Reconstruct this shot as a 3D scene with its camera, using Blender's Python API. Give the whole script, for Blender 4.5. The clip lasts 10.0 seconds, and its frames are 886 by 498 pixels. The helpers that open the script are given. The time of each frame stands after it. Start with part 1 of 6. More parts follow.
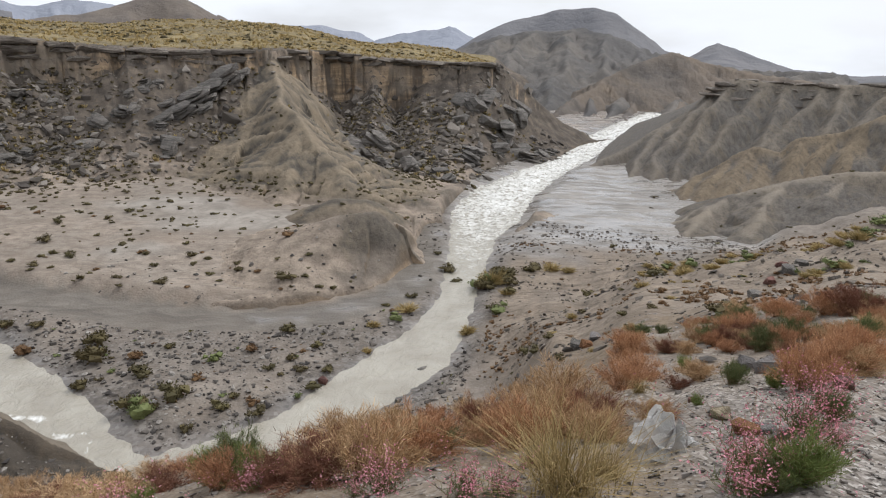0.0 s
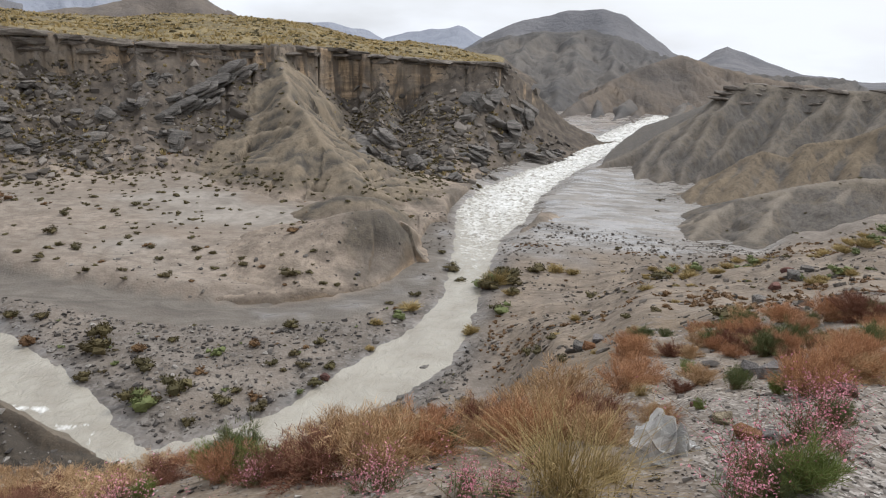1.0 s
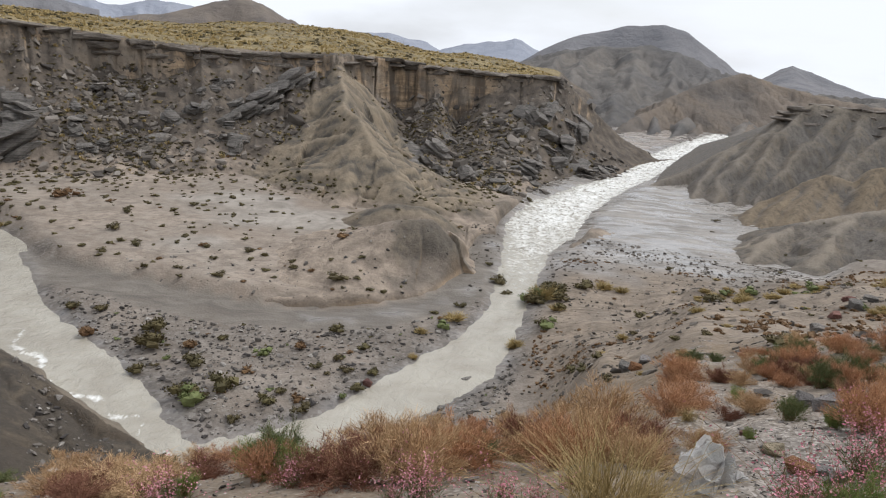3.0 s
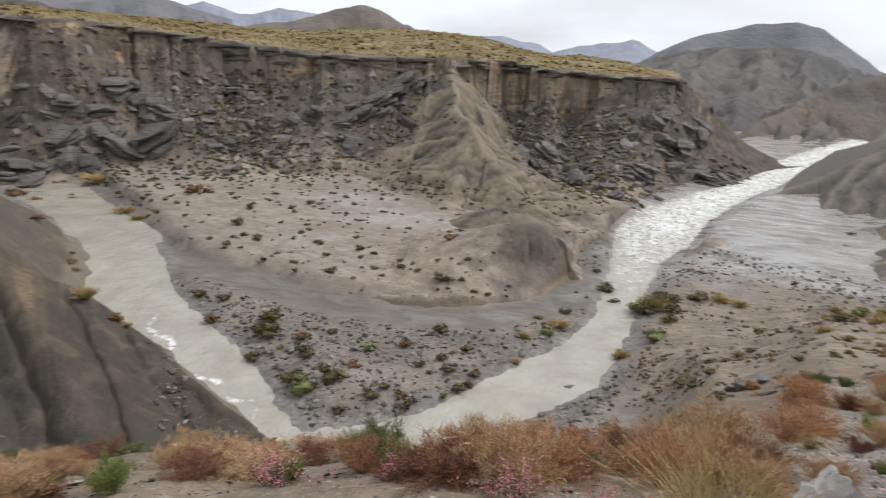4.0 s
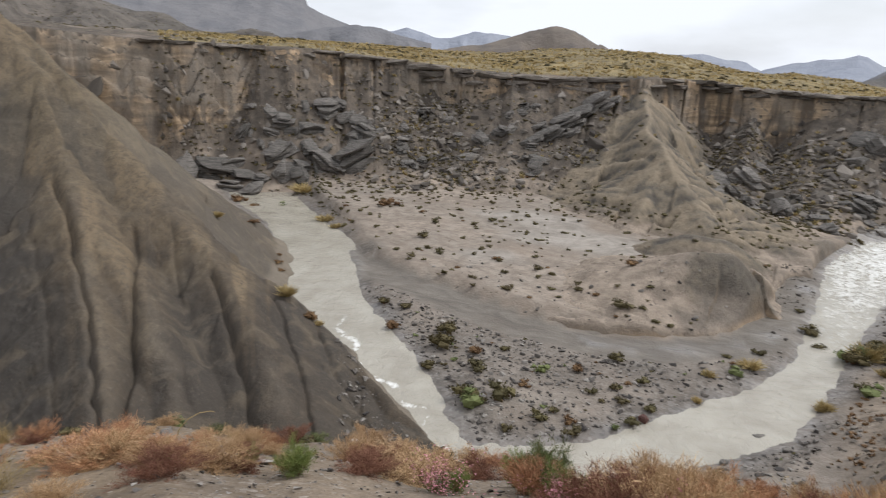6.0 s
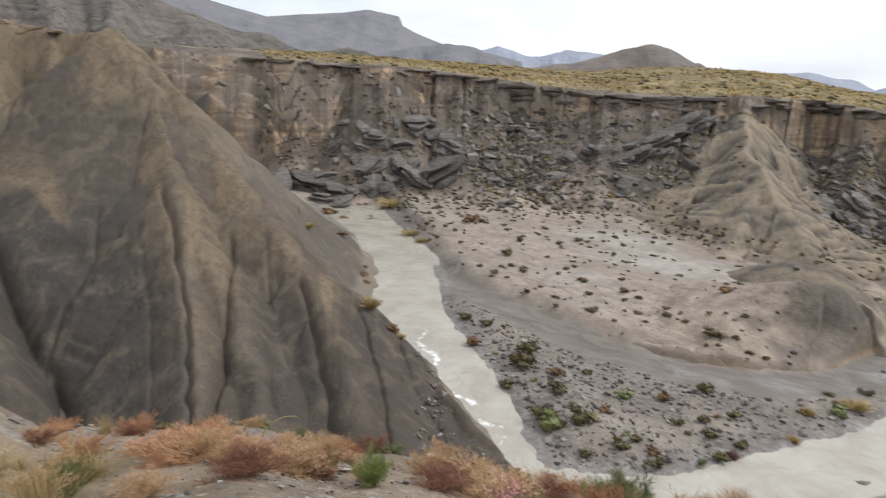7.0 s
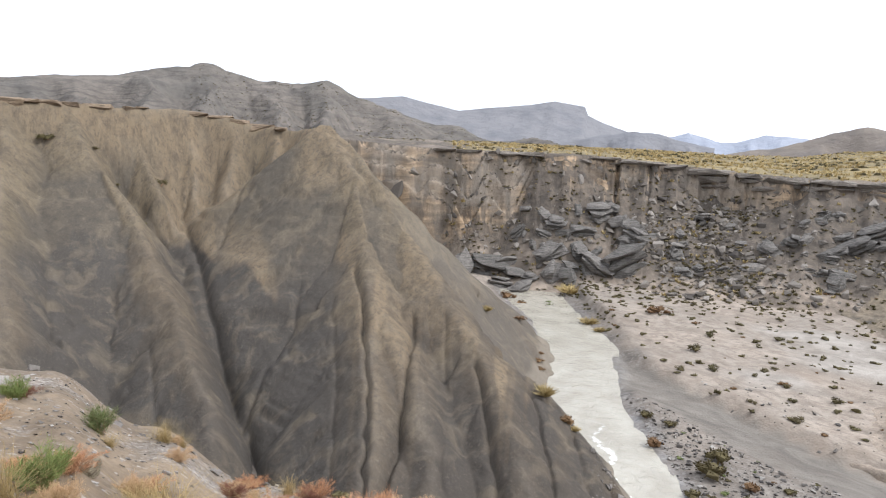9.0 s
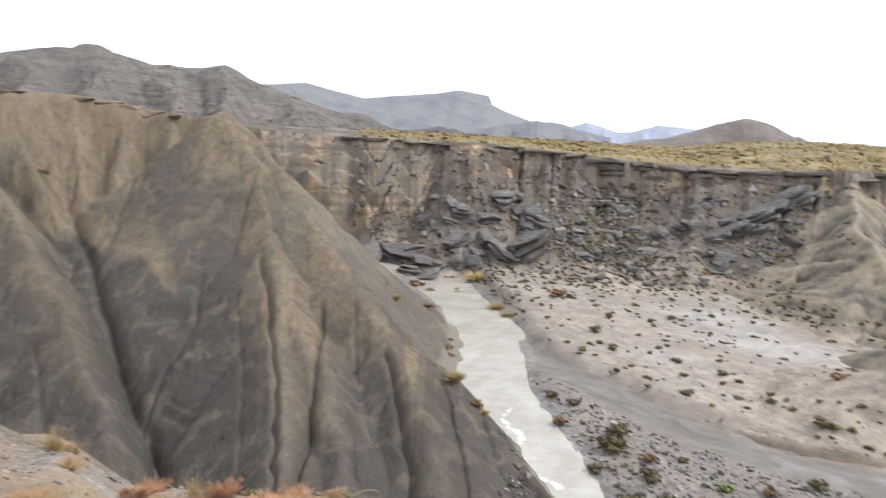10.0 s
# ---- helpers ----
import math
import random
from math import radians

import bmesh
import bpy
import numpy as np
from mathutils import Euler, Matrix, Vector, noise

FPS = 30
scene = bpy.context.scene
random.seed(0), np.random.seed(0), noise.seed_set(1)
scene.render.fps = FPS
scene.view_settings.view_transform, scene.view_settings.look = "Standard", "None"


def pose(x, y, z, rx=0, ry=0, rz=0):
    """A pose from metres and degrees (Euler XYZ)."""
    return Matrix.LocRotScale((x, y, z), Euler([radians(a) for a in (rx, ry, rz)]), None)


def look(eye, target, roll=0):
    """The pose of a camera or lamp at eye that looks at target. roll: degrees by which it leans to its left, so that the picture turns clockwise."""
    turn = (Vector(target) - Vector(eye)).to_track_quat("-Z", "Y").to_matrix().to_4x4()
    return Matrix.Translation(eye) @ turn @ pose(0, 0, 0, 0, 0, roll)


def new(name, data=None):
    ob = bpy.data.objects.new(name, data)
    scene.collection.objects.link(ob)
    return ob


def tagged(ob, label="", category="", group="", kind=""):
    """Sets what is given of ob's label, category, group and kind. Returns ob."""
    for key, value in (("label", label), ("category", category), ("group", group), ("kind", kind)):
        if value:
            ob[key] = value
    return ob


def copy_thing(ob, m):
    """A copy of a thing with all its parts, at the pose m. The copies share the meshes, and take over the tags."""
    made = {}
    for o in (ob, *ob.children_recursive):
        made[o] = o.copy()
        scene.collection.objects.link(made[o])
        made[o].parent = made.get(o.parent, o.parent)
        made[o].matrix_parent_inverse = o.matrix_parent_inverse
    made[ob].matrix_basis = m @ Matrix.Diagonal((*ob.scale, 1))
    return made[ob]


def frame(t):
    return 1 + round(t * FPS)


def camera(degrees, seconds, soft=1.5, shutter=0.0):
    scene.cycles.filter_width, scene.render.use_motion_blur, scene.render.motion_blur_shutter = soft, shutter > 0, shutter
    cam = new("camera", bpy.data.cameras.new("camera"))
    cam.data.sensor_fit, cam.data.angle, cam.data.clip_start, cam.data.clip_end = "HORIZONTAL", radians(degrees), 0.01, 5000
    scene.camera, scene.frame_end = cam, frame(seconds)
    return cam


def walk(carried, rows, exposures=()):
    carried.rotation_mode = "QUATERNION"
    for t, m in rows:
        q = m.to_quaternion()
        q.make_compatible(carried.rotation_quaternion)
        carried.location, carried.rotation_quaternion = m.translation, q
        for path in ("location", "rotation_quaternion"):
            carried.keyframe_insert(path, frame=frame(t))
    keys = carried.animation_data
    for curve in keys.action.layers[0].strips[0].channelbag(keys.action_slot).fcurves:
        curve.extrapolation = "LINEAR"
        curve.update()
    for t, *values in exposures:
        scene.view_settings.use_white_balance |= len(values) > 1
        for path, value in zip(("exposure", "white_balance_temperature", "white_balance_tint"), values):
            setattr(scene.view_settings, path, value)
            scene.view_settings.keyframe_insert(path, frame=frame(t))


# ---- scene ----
cam = camera(68.1, 10.0, soft=1.1, shutter=0.5)
walk(cam, [
    (0, pose(0, 0, 20, 72.74, -1.70, 0.19)),
    (0.5, pose(0, 0, 20, 72.98, -2.30, 0.11)),
    (1, pose(0, 0, 20, 72.63, -2.63, 0.89)),
    (1.5, pose(0, 0, 20, 72.01, -3.22, 1.82)),
    (2, pose(0, 0, 20, 72.91, -3.81, 3.41)),
    (2.2, pose(0, 0, 20, 73.42, -3.94, 4.25)),
    (3.3, pose(0, 0, 20, 73.20, -3.73, 6.89)),
    (3.5, pose(0, 0, 20, 73.04, -3.66, 8.54)),
    (4, pose(0, 0, 20, 73.01, -3.07, 15.04)),
    (4.5, pose(0, 0, 20, 73.06, -2.63, 20.99)),
    (5, pose(0, 0, 20, 74.27, -2.34, 24.29)),
    (5.5, pose(0, 0, 20, 73.56, -2.52, 26.60)),
    (5.7, pose(0, 0, 20, 73.70, -2.39, 28.32)),
    (6.8, pose(0, 0, 20, 74.56, -2.29, 37.01)),
    (7, pose(0, 0, 20, 75.13, -2.34, 38.59)),
    (7.5, pose(0, 0, 20, 75.88, -1.36, 48.35)),
    (8, pose(0, 0, 20, 77.70, -2.76, 55.41)),
    (8.5, pose(0, 0, 20, 81.42, -0.93, 53.95)),
    (9, pose(0, 0, 20, 81.99, -1.76, 54.25)),
    (9.5, pose(0, 0, 20, 82.53, -2.36, 51.98)),
    (10, pose(0, 0, 20, 81.26, -1.87, 46.17)),
], exposures=[(0, 0.0, 6130, 10), (3.5, 0.0, 6130, 10), (5.5, 0.0, 6130, 10), (7, 0.2, 6050, 10), (7.6, 0.46, 5980, 10), (8.3, 0.7, 5880, 10), (10, 0.7, 5880, 10)])

# ---- sky and light: a bright, thinly clouded day ----
world = bpy.data.worlds.new("sky")
scene.world = world
world.use_nodes = True
wn, wl = world.node_tree.nodes, world.node_tree.links
wn.clear()
w_out = wn.new("ShaderNodeOutputWorld")
w_bg = wn.new("ShaderNodeBackground")
w_sky = wn.new("ShaderNodeTexSky")
w_sky.sky_type, w_sky.sun_disc = "NISHITA", False
w_sky.sun_elevation, w_sky.sun_rotation = radians(48), radians(50)
w_sky.air_density, w_sky.dust_density = 1.0, 4.0
w_gain = wn.new("ShaderNodeVectorMath")
w_gain.operation = "SCALE"
w_gain.inputs["Scale"].default_value = 0.16
w_tc = wn.new("ShaderNodeTexCoord")
w_map = wn.new("ShaderNodeMapping")
w_map.inputs["Scale"].default_value = (1.5, 1.5, 5.0)
w_noise = wn.new("ShaderNodeTexNoise")
w_noise.inputs["Scale"].default_value = 1.6
w_noise.inputs["Detail"].default_value = 6
w_ramp = wn.new("ShaderNodeValToRGB")
w_ramp.color_ramp.elements[0].position, w_ramp.color_ramp.elements[0].color = 0.36, (0.70, 0.70, 0.70, 1)
w_ramp.color_ramp.elements[1].position, w_ramp.color_ramp.elements[1].color = 0.54, (1, 1, 1, 1)
w_mix = wn.new("ShaderNodeMix")
w_mix.data_type = "RGBA"
w_mix.inputs[7].default_value = (1.12, 1.13, 1.15, 1)
wl.new(w_tc.outputs["Generated"], w_map.inputs["Vector"])
wl.new(w_map.outputs[0], w_noise.inputs["Vector"])
wl.new(w_noise.outputs["Fac"], w_ramp.inputs[0])
wl.new(w_sky.outputs[0], w_gain.inputs[0])
wl.new(w_gain.outputs[0], w_mix.inputs[6])
wl.new(w_ramp.outputs[0], w_mix.inputs[0])
wl.new(w_mix.outputs[2], w_bg.inputs["Color"])
w_bg.inputs["Strength"].default_value = 0.87
wl.new(w_bg.outputs[0], w_out.inputs[0])

SUN_AZ, SUN_EL = -50.0, 48.0     # degrees to the left of +y, degrees up
sun = new("sun", bpy.data.lights.new("sun", "SUN"))
sun.data.energy, sun.data.angle, sun.data.color = 2.0, radians(18), (1.0, 0.96, 0.9)
_s = Vector((-math.sin(radians(SUN_AZ)) * math.cos(radians(SUN_EL)), math.cos(radians(SUN_AZ)) * math.cos(radians(SUN_EL)), math.sin(radians(SUN_EL))))
sun.matrix_world = look(_s * 300, (0, 0, 0))

# ---- materials ----
def srgb(r, g, b):
    f = lambda c: c / 12.92 if c <= 0.04045 else ((c + 0.055) / 1.055) ** 2.4
    return (f(r / 255), f(g / 255), f(b / 255), 1)


class Mat:
    """A small builder for node materials in world metres."""

    def __init__(self, name, rough=0.9, spec=0.2):
        self.m = bpy.data.materials.new(name)
        self.m.use_nodes = True
        self.n, self.l = self.m.node_tree.nodes, self.m.node_tree.links
        self.b = self.n["Principled BSDF"]
        self.b.inputs["Roughness"].default_value = rough
        self.b.inputs["Specular IOR Level"].default_value = spec
        self.geo = self.n.new("ShaderNodeNewGeometry")
        self.bump_out = None

    def put(self, sock, v):
        if hasattr(v, "is_output"):
            self.l.new(v, sock)
        else:
            sock.default_value = v

    def pos(self, scale=(1, 1, 1)):
        if scale == (1, 1, 1):
            return self.geo.outputs["Position"]
        k = self.n.new("ShaderNodeVectorMath")
        k.operation = "MULTIPLY"
        self.l.new(self.geo.outputs["Position"], k.inputs[0])
        k.inputs[1].default_value = scale
        return k.outputs[0]

    def noise(self, scale, detail=4, rough=0.55, stretch=(1, 1, 1), distort=0.0):
        k = self.n.new("ShaderNodeTexNoise")
        self.l.new(self.pos(stretch), k.inputs["Vector"])
        k.inputs["Scale"].default_value, k.inputs["Detail"].default_value = scale, detail
        k.inputs["Roughness"].default_value, k.inputs["Distortion"].default_value = rough, distort
        return k.outputs["Fac"]

    def cells(self, scale, out="Color", feature="F1", stretch=(1, 1, 1)):
        k = self.n.new("ShaderNodeTexVoronoi")
        k.feature = feature
        self.l.new(self.pos(stretch), k.inputs["Vector"])
        k.inputs["Scale"].default_value = scale
        return k.outputs[out]

    def ramp(self, fac, *stops):
        k = self.n.new("ShaderNodeValToRGB")
        e = k.color_ramp.elements
        while len(e) < len(stops):
            e.new(0.5)
        for i, (p, c) in enumerate(stops):
            e[i].position = p
            e[i].color = c if hasattr(c, "__len__") else (c, c, c, 1)
        self.l.new(fac, k.inputs[0])
        return k.outputs[0]

    def mix(self, fac, a, b, kind="MIX"):
        k = self.n.new("ShaderNodeMix")
        k.data_type, k.blend_type = "RGBA", kind
        self.put(k.inputs[0], fac), self.put(k.inputs[6], a), self.put(k.inputs[7], b)
        return k.outputs[2]

    def math(self, op, a, b=0.0, c=0.0):
        k = self.n.new("ShaderNodeMath")
        k.operation = op
        self.put(k.inputs[0], a), self.put(k.inputs[1], b), self.put(k.inputs[2], c)
        return k.outputs[0]

    def zone(self, channel, layer="zone"):
        k = self.n.new("ShaderNodeAttribute")
        k.attribute_name = layer
        s = self.n.new("ShaderNodeSeparateColor")
        self.l.new(k.outputs["Color"], s.inputs[0])
        return s.outputs[channel]

    def height(self):
        s = self.n.new("ShaderNodeSeparateXYZ")
        self.l.new(self.geo.outputs["Position"], s.inputs[0])
        return s.outputs[2]

    def upness(self):
        s = self.n.new("ShaderNodeSeparateXYZ")
        self.l.new(self.geo.outputs["True Normal"], s.inputs[0])
        return s.outputs[2]

    def random(self):
        return self.n.new("ShaderNodeObjectInfo").outputs["Random"]

    def island(self):
        return self.geo.outputs["Random Per Island"]

    def color(self, v):
        self.put(self.b.inputs["Base Color"], v)
        return self

    def bump(self, h, strength, dist):
        k = self.n.new("ShaderNodeBump")
        k.inputs["Distance"].default_value = dist
        self.put(k.inputs["Strength"], strength)
        self.l.new(h, k.inputs["Height"])
        if self.bump_out:
            self.l.new(self.bump_out, k.inputs["Normal"])
        self.bump_out = k.outputs[0]
        self.l.new(self.bump_out, self.b.inputs["Normal"])
        return self


def ground_material():
    m = Mat("desert_ground", 0.9, 0.25)
    big = m.noise(0.09, 5)
    mid = m.noise(0.8, 6, 0.6)
    fine = m.noise(9, 4, 0.65)
    soil = m.mix(m.ramp(big, (0.38, 0), (0.62, 1)), srgb(162, 149, 135), srgb(145, 136, 125))
    soil = m.mix(m.ramp(mid, (0.45, 0), (0.66, 0.75)), soil, srgb(126, 113, 101))
    soil = m.mix(m.ramp(m.noise(1.2, 6, 0.7, (0.35, 1, 1), 0.8), (0.52, 0), (0.62, 0.6)), soil, srgb(110, 100, 91))
    soil = m.mix(m.ramp(m.noise(4.5, 5, 0.7), (0.55, 0), (0.72, 0.5)), soil, srgb(98, 88, 79))
    # grey river gravel
    peb = m.cells(4.0)
    gravel = m.mix(m.ramp(m.noise(0.5, 6, 0.65), (0.38, 0), (0.62, 1)), srgb(92, 86, 80), srgb(122, 114, 106))
    gravel = m.mix(m.ramp(peb, (0.55, 0), (0.95, 0.55)), gravel, srgb(150, 145, 139))
    gravel = m.mix(m.ramp(peb, (0.05, 0.6), (0.35, 0)), gravel, srgb(66, 62, 59))
    # pebbles underfoot
    near = m.cells(30)
    foot = m.ramp(near, (0.05, srgb(74, 70, 66)), (0.35, srgb(120, 114, 108)), (0.7, srgb(158, 151, 144)), (0.96, srgb(208, 203, 196)))
    dirt = m.mix(m.ramp(m.noise(1.1, 6, 0.65), (0.4, 0), (0.6, 1)), srgb(106, 92, 76), srgb(132, 116, 97))
    dirt = m.mix(m.ramp(m.noise(6, 6, 0.75), (0.48, 0), (0.7, 0.6)), dirt, srgb(84, 74, 63))
    dirt = m.mix(m.ramp(m.cells(19), (0.78, 0), (0.96, 0.7)), dirt, srgb(166, 158, 148))
    foot = m.mix(m.math("MULTIPLY", m.zone(1, "damp"), m.ramp(m.noise(0.5, 5, 0.6), (0.3, 0.25), (0.48, 1))), foot, dirt)
    # smooth mud of the track and the washed flats
    soil = m.mix(m.ramp(m.noise(0.13, 6, 0.7, (0.5, 1, 1), 0.5), (0.48, 0), (0.6, 0.55)), soil, srgb(129, 116, 103))
    mud = m.mix(m.ramp(m.noise(0.35, 6, 0.6, (1, 1, 1), 1.0), (0.4, 0), (0.64, 1)), srgb(142, 135, 126), srgb(166, 158, 148))
    # the wheel-packed track, and the dark wet silt of the far flat
    road = m.mix(m.ramp(m.noise(0.7, 6, 0.65, (0.4, 1, 1), 0.8), (0.38, 0), (0.66, 1)), srgb(102, 96, 89), srgb(128, 121, 112))
    silt = m.mix(m.ramp(m.noise(0.5, 6, 0.7, (0.25, 1, 1), 0.6), (0.4, 0), (0.6, 1)), srgb(112, 107, 101), srgb(144, 137, 129))
    # crumbling brown earth of the near bank, in thin beds
    earth = m.mix(m.ramp(m.noise(0.45, 6, 0.7), (0.38, 0), (0.62, 1)), srgb(150, 136, 120), srgb(120, 108, 95))
    earth = m.mix(m.ramp(m.noise(1.1, 7, 0.75, (0.3, 1.3, 2.5), 0.6), (0.5, 0), (0.62, 0.75)), earth, srgb(78, 69, 61))
    earth = m.mix(m.ramp(m.cells(5), (0.8, 0), (0.97, 0.6)), earth, srgb(150, 142, 132))
    c = m.mix(m.zone(0), soil, gravel)
    c = m.mix(m.math("MULTIPLY", m.zone(2, "damp"), m.ramp(m.noise(0.16, 5, 0.6), (0.3, 0.55), (0.5, 1))), c, earth)
    c = m.mix(m.zone(1), c, mud)
    c = m.mix(m.zone(1, "road"), c, silt)
    c = m.mix(m.zone(0, "road"), c, road)
    c = m.mix(m.zone(2), c, foot)
    c = m.mix(m.ramp(m.noise(0.3, 5, 0.65, (1, 1, 1), 1.5), (0.47, 0.0), (0.66, 0.42)), c, srgb(106, 97, 88))
    m.color(c)
    wet = m.zone(0, "damp")
    m.put(m.b.inputs["Roughness"], m.ramp(m.math("MULTIPLY", wet, m.ramp(m.noise(0.55, 6, 0.7, (0.3, 1, 1)), (0.45, 0), (0.55, 1))), (0, 0.92), (1, 0.1)))
    m.put(m.b.inputs["Specular IOR Level"], m.ramp(wet, (0, 0.2), (1, 0.9)))
    dry = m.ramp(wet, (0.2, 1.0), (0.8, 0.12))
    m.bump(m.cells(5, "Distance"), m.math("MULTIPLY", dry, 0.35), 0.1).bump(mid, m.math("MULTIPLY", dry, 0.5), 0.15)
    m.bump(fine, m.math("MULTIPLY", dry, 0.5), 0.04).bump(m.cells(30, "Distance"), m.math("MULTIPLY", dry, 0.3), 0.02)
    return m.m


def marl_material(name, beds, clay, crust):
    """Soft badland marl: banded, with ochre crusts and fine runnels."""
    m = Mat(name, 0.95, 0.1)
    z = m.height()
    band = m.math("ADD", m.math("MULTIPLY", z, 0.05), m.math("MULTIPLY", m.noise(0.12, 4), 0.6))
    c = m.ramp(band, *zip((0.15, 0.35, 0.5, 0.68, 0.8, 1.0), beds))
    c = m.mix(m.zone(0, "tone"), c, crust)
    c = m.mix(m.zone(1, "tone"), c, clay)
    streak = m.ramp(m.noise(1.3, 6, 0.65, (1, 1, 0.18), 0.4), (0.42, 0), (0.66, 0.55))
    c = m.mix(streak, c, srgb(74, 69, 63))
    c = m.mix(m.ramp(m.noise(3.2, 5, 0.6, (1, 1, 0.1), 0.3), (0.55, 0), (0.66, 0.5)), c, srgb(74, 69, 64))
    c = m.mix(m.ramp(m.noise(0.5, 5, 0.6, (1, 1, 0.3), 1.0), (0.5, 0), (0.68, 0.4)), c, srgb(132, 119, 100))
    c = m.mix(m.ramp(m.noise(16, 5, 0.75), (0.45, 0), (0.75, 0.35)), c, srgb(62, 58, 54))
    c = m.mix(m.ramp(m.noise(22, 3, 0.7), (0.6, 0), (0.75, 0.3)), c, srgb(150, 142, 130))
    c = m.mix(m.zone(2, "tone"), c, srgb(156, 145, 130))
    c = m.mix(m.ramp(m.noise(4.5, 6, 0.75, (1, 1, 0.3)), (0.36, 0.3), (0.5, 0)), c, srgb(70, 66, 61))
    c = m.mix(m.ramp(m.noise(5.5, 6, 0.75, (1, 1, 0.5)), (0.56, 0), (0.72, 0.28)), c, srgb(148, 138, 122))
    m.color(c)
    m.bump(m.noise(1.2, 6, 0.6, (1, 1, 0.2), 0.2), 0.55, 0.3).bump(m.noise(7, 6, 0.75, (1, 1, 0.7)), 0.8, 0.1)
    return m.m


def mesa_material():
    """Layered cliff over scree; grassed top by the grass mask."""
    m = Mat("mesa_rock", 0.93, 0.15)
    up = m.upness()
    z = m.height()
    lay = m.math("ADD", m.math("MULTIPLY", z, 1.3), m.math("MULTIPLY", m.noise(0.3, 4), 2.5))
    k = m.n.new("ShaderNodeTexNoise")
    k.noise_dimensions = "1D"
    m.l.new(lay, k.inputs["W"])
    k.inputs["Scale"].default_value, k.inputs["Detail"].default_value = 1.0, 3
    cliff = m.ramp(k.outputs["Fac"], (0.3, srgb(134, 116, 96)), (0.5, srgb(160, 138, 112)), (0.7, srgb(182, 158, 129)))
    stain = m.ramp(m.noise(0.3, 5, 0.6, (1, 1, 0.2), 0.6), (0.46, 0), (0.56, 0.85))
    cliff = m.mix(stain, cliff, srgb(84, 76, 68))
    cliff = m.mix(m.ramp(m.noise(0.14, 3), (0.42, 0), (0.6, 0.75)), cliff, srgb(136, 127, 116))
    cliff = m.mix(m.ramp(m.noise(3, 6, 0.7), (0.5, 0), (0.72, 0.5)), cliff, srgb(96, 86, 76))
    scree = m.mix(m.ramp(m.noise(0.4, 6, 0.65), (0.38, 0), (0.64, 1)), srgb(84, 77, 70), srgb(118, 107, 95))
    scree = m.mix(m.ramp(m.cells(1.3), (0.3, 0.0), (0.9, 0.4)), scree, srgb(80, 75, 70))
    pale = m.mix(m.ramp(m.noise(0.7, 6, 0.65), (0.4, 0), (0.66, 1)), srgb(168, 153, 137), srgb(128, 116, 104))
    scree = m.mix(m.math("MULTIPLY", m.zone(2, "tone"), m.ramp(m.noise(0.22, 6, 0.7), (0.34, 0.6), (0.5, 1))), scree, pale)
    c = m.mix(m.ramp(up, (0.25, 1), (0.48, 0)), scree, cliff)
    ridge = m.mix(m.ramp(m.noise(0.25, 5, 0.6, (1, 1, 0.4)), (0.42, 0), (0.58, 1)), srgb(90, 85, 78), srgb(134, 121, 103))
    ridge = m.mix(m.ramp(m.noise(1.5, 6, 0.7, (1, 1, 0.4)), (0.45, 0), (0.7, 0.7)), ridge, srgb(80, 75, 69))
    # tan crest lines, with a highlight painted on the convex edges
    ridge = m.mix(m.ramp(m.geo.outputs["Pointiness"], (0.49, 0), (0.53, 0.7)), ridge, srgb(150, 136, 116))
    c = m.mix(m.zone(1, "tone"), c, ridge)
    c = m.mix(m.zone(0, "clay"), c, m.mix(m.ramp(m.noise(0.8, 5, 0.6, (1, 1, 0.3)), (0.4, 0), (0.65, 1)), srgb(78, 74, 70), srgb(104, 98, 90)))
    grass = m.mix(m.ramp(m.noise(0.12, 6, 0.7), (0.4, 0), (0.62, 1)), srgb(152, 136, 100), srgb(118, 106, 80))
    grass = m.mix(m.ramp(m.noise(0.5, 6, 0.75), (0.46, 0), (0.6, 0.8)), grass, srgb(96, 88, 70))
    c = m.mix(m.zone(0, "tone"), c, grass)
    m.color(c)
    m.bump(m.noise(0.9, 7, 0.7), 0.7, 0.5).bump(m.noise(6, 5, 0.7), 0.6, 0.12)
    return m.m


def hill_material(name, low, high, dark, scale=1.0, beds=0.0):
    m = Mat(name, 0.95, 0.1)
    c = m.mix(m.ramp(m.noise(0.03 * scale, 6, 0.6, (1, 1, 1.6), 0.6), (0.38, 0), (0.62, 1)), low, high)
    c = m.mix(m.ramp(m.noise(0.12 * scale, 6, 0.65, (1, 1, 0.5)), (0.45, 0), (0.68, 0.8)), c, dark)
    if beds:
        lay = m.math("ADD", m.math("MULTIPLY", m.height(), 0.35), m.math("MULTIPLY", m.noise(0.03, 5), 5.0))
        k = m.n.new("ShaderNodeTexNoise")
        k.noise_dimensions = "1D"
        m.l.new(lay, k.inputs["W"])
        k.inputs["Scale"].default_value, k.inputs["Detail"].default_value = 1.0, 4
        c = m.mix(m.math("MULTIPLY", m.ramp(k.outputs["Fac"], (0.46, 0), (0.6, beds)), m.ramp(m.noise(0.05, 5, 0.7), (0.42, 0), (0.6, 1))), c, dark)
        m.bump(k.outputs["Fac"], 0.6, 1.2)
    m.color(c)
    m.bump(m.noise(0.12 * scale, 7, 0.65), 0.7, 2.5 / scale).bump(m.noise(0.8 * scale, 5, 0.7), 0.5, 0.4 / scale)
    return m.m


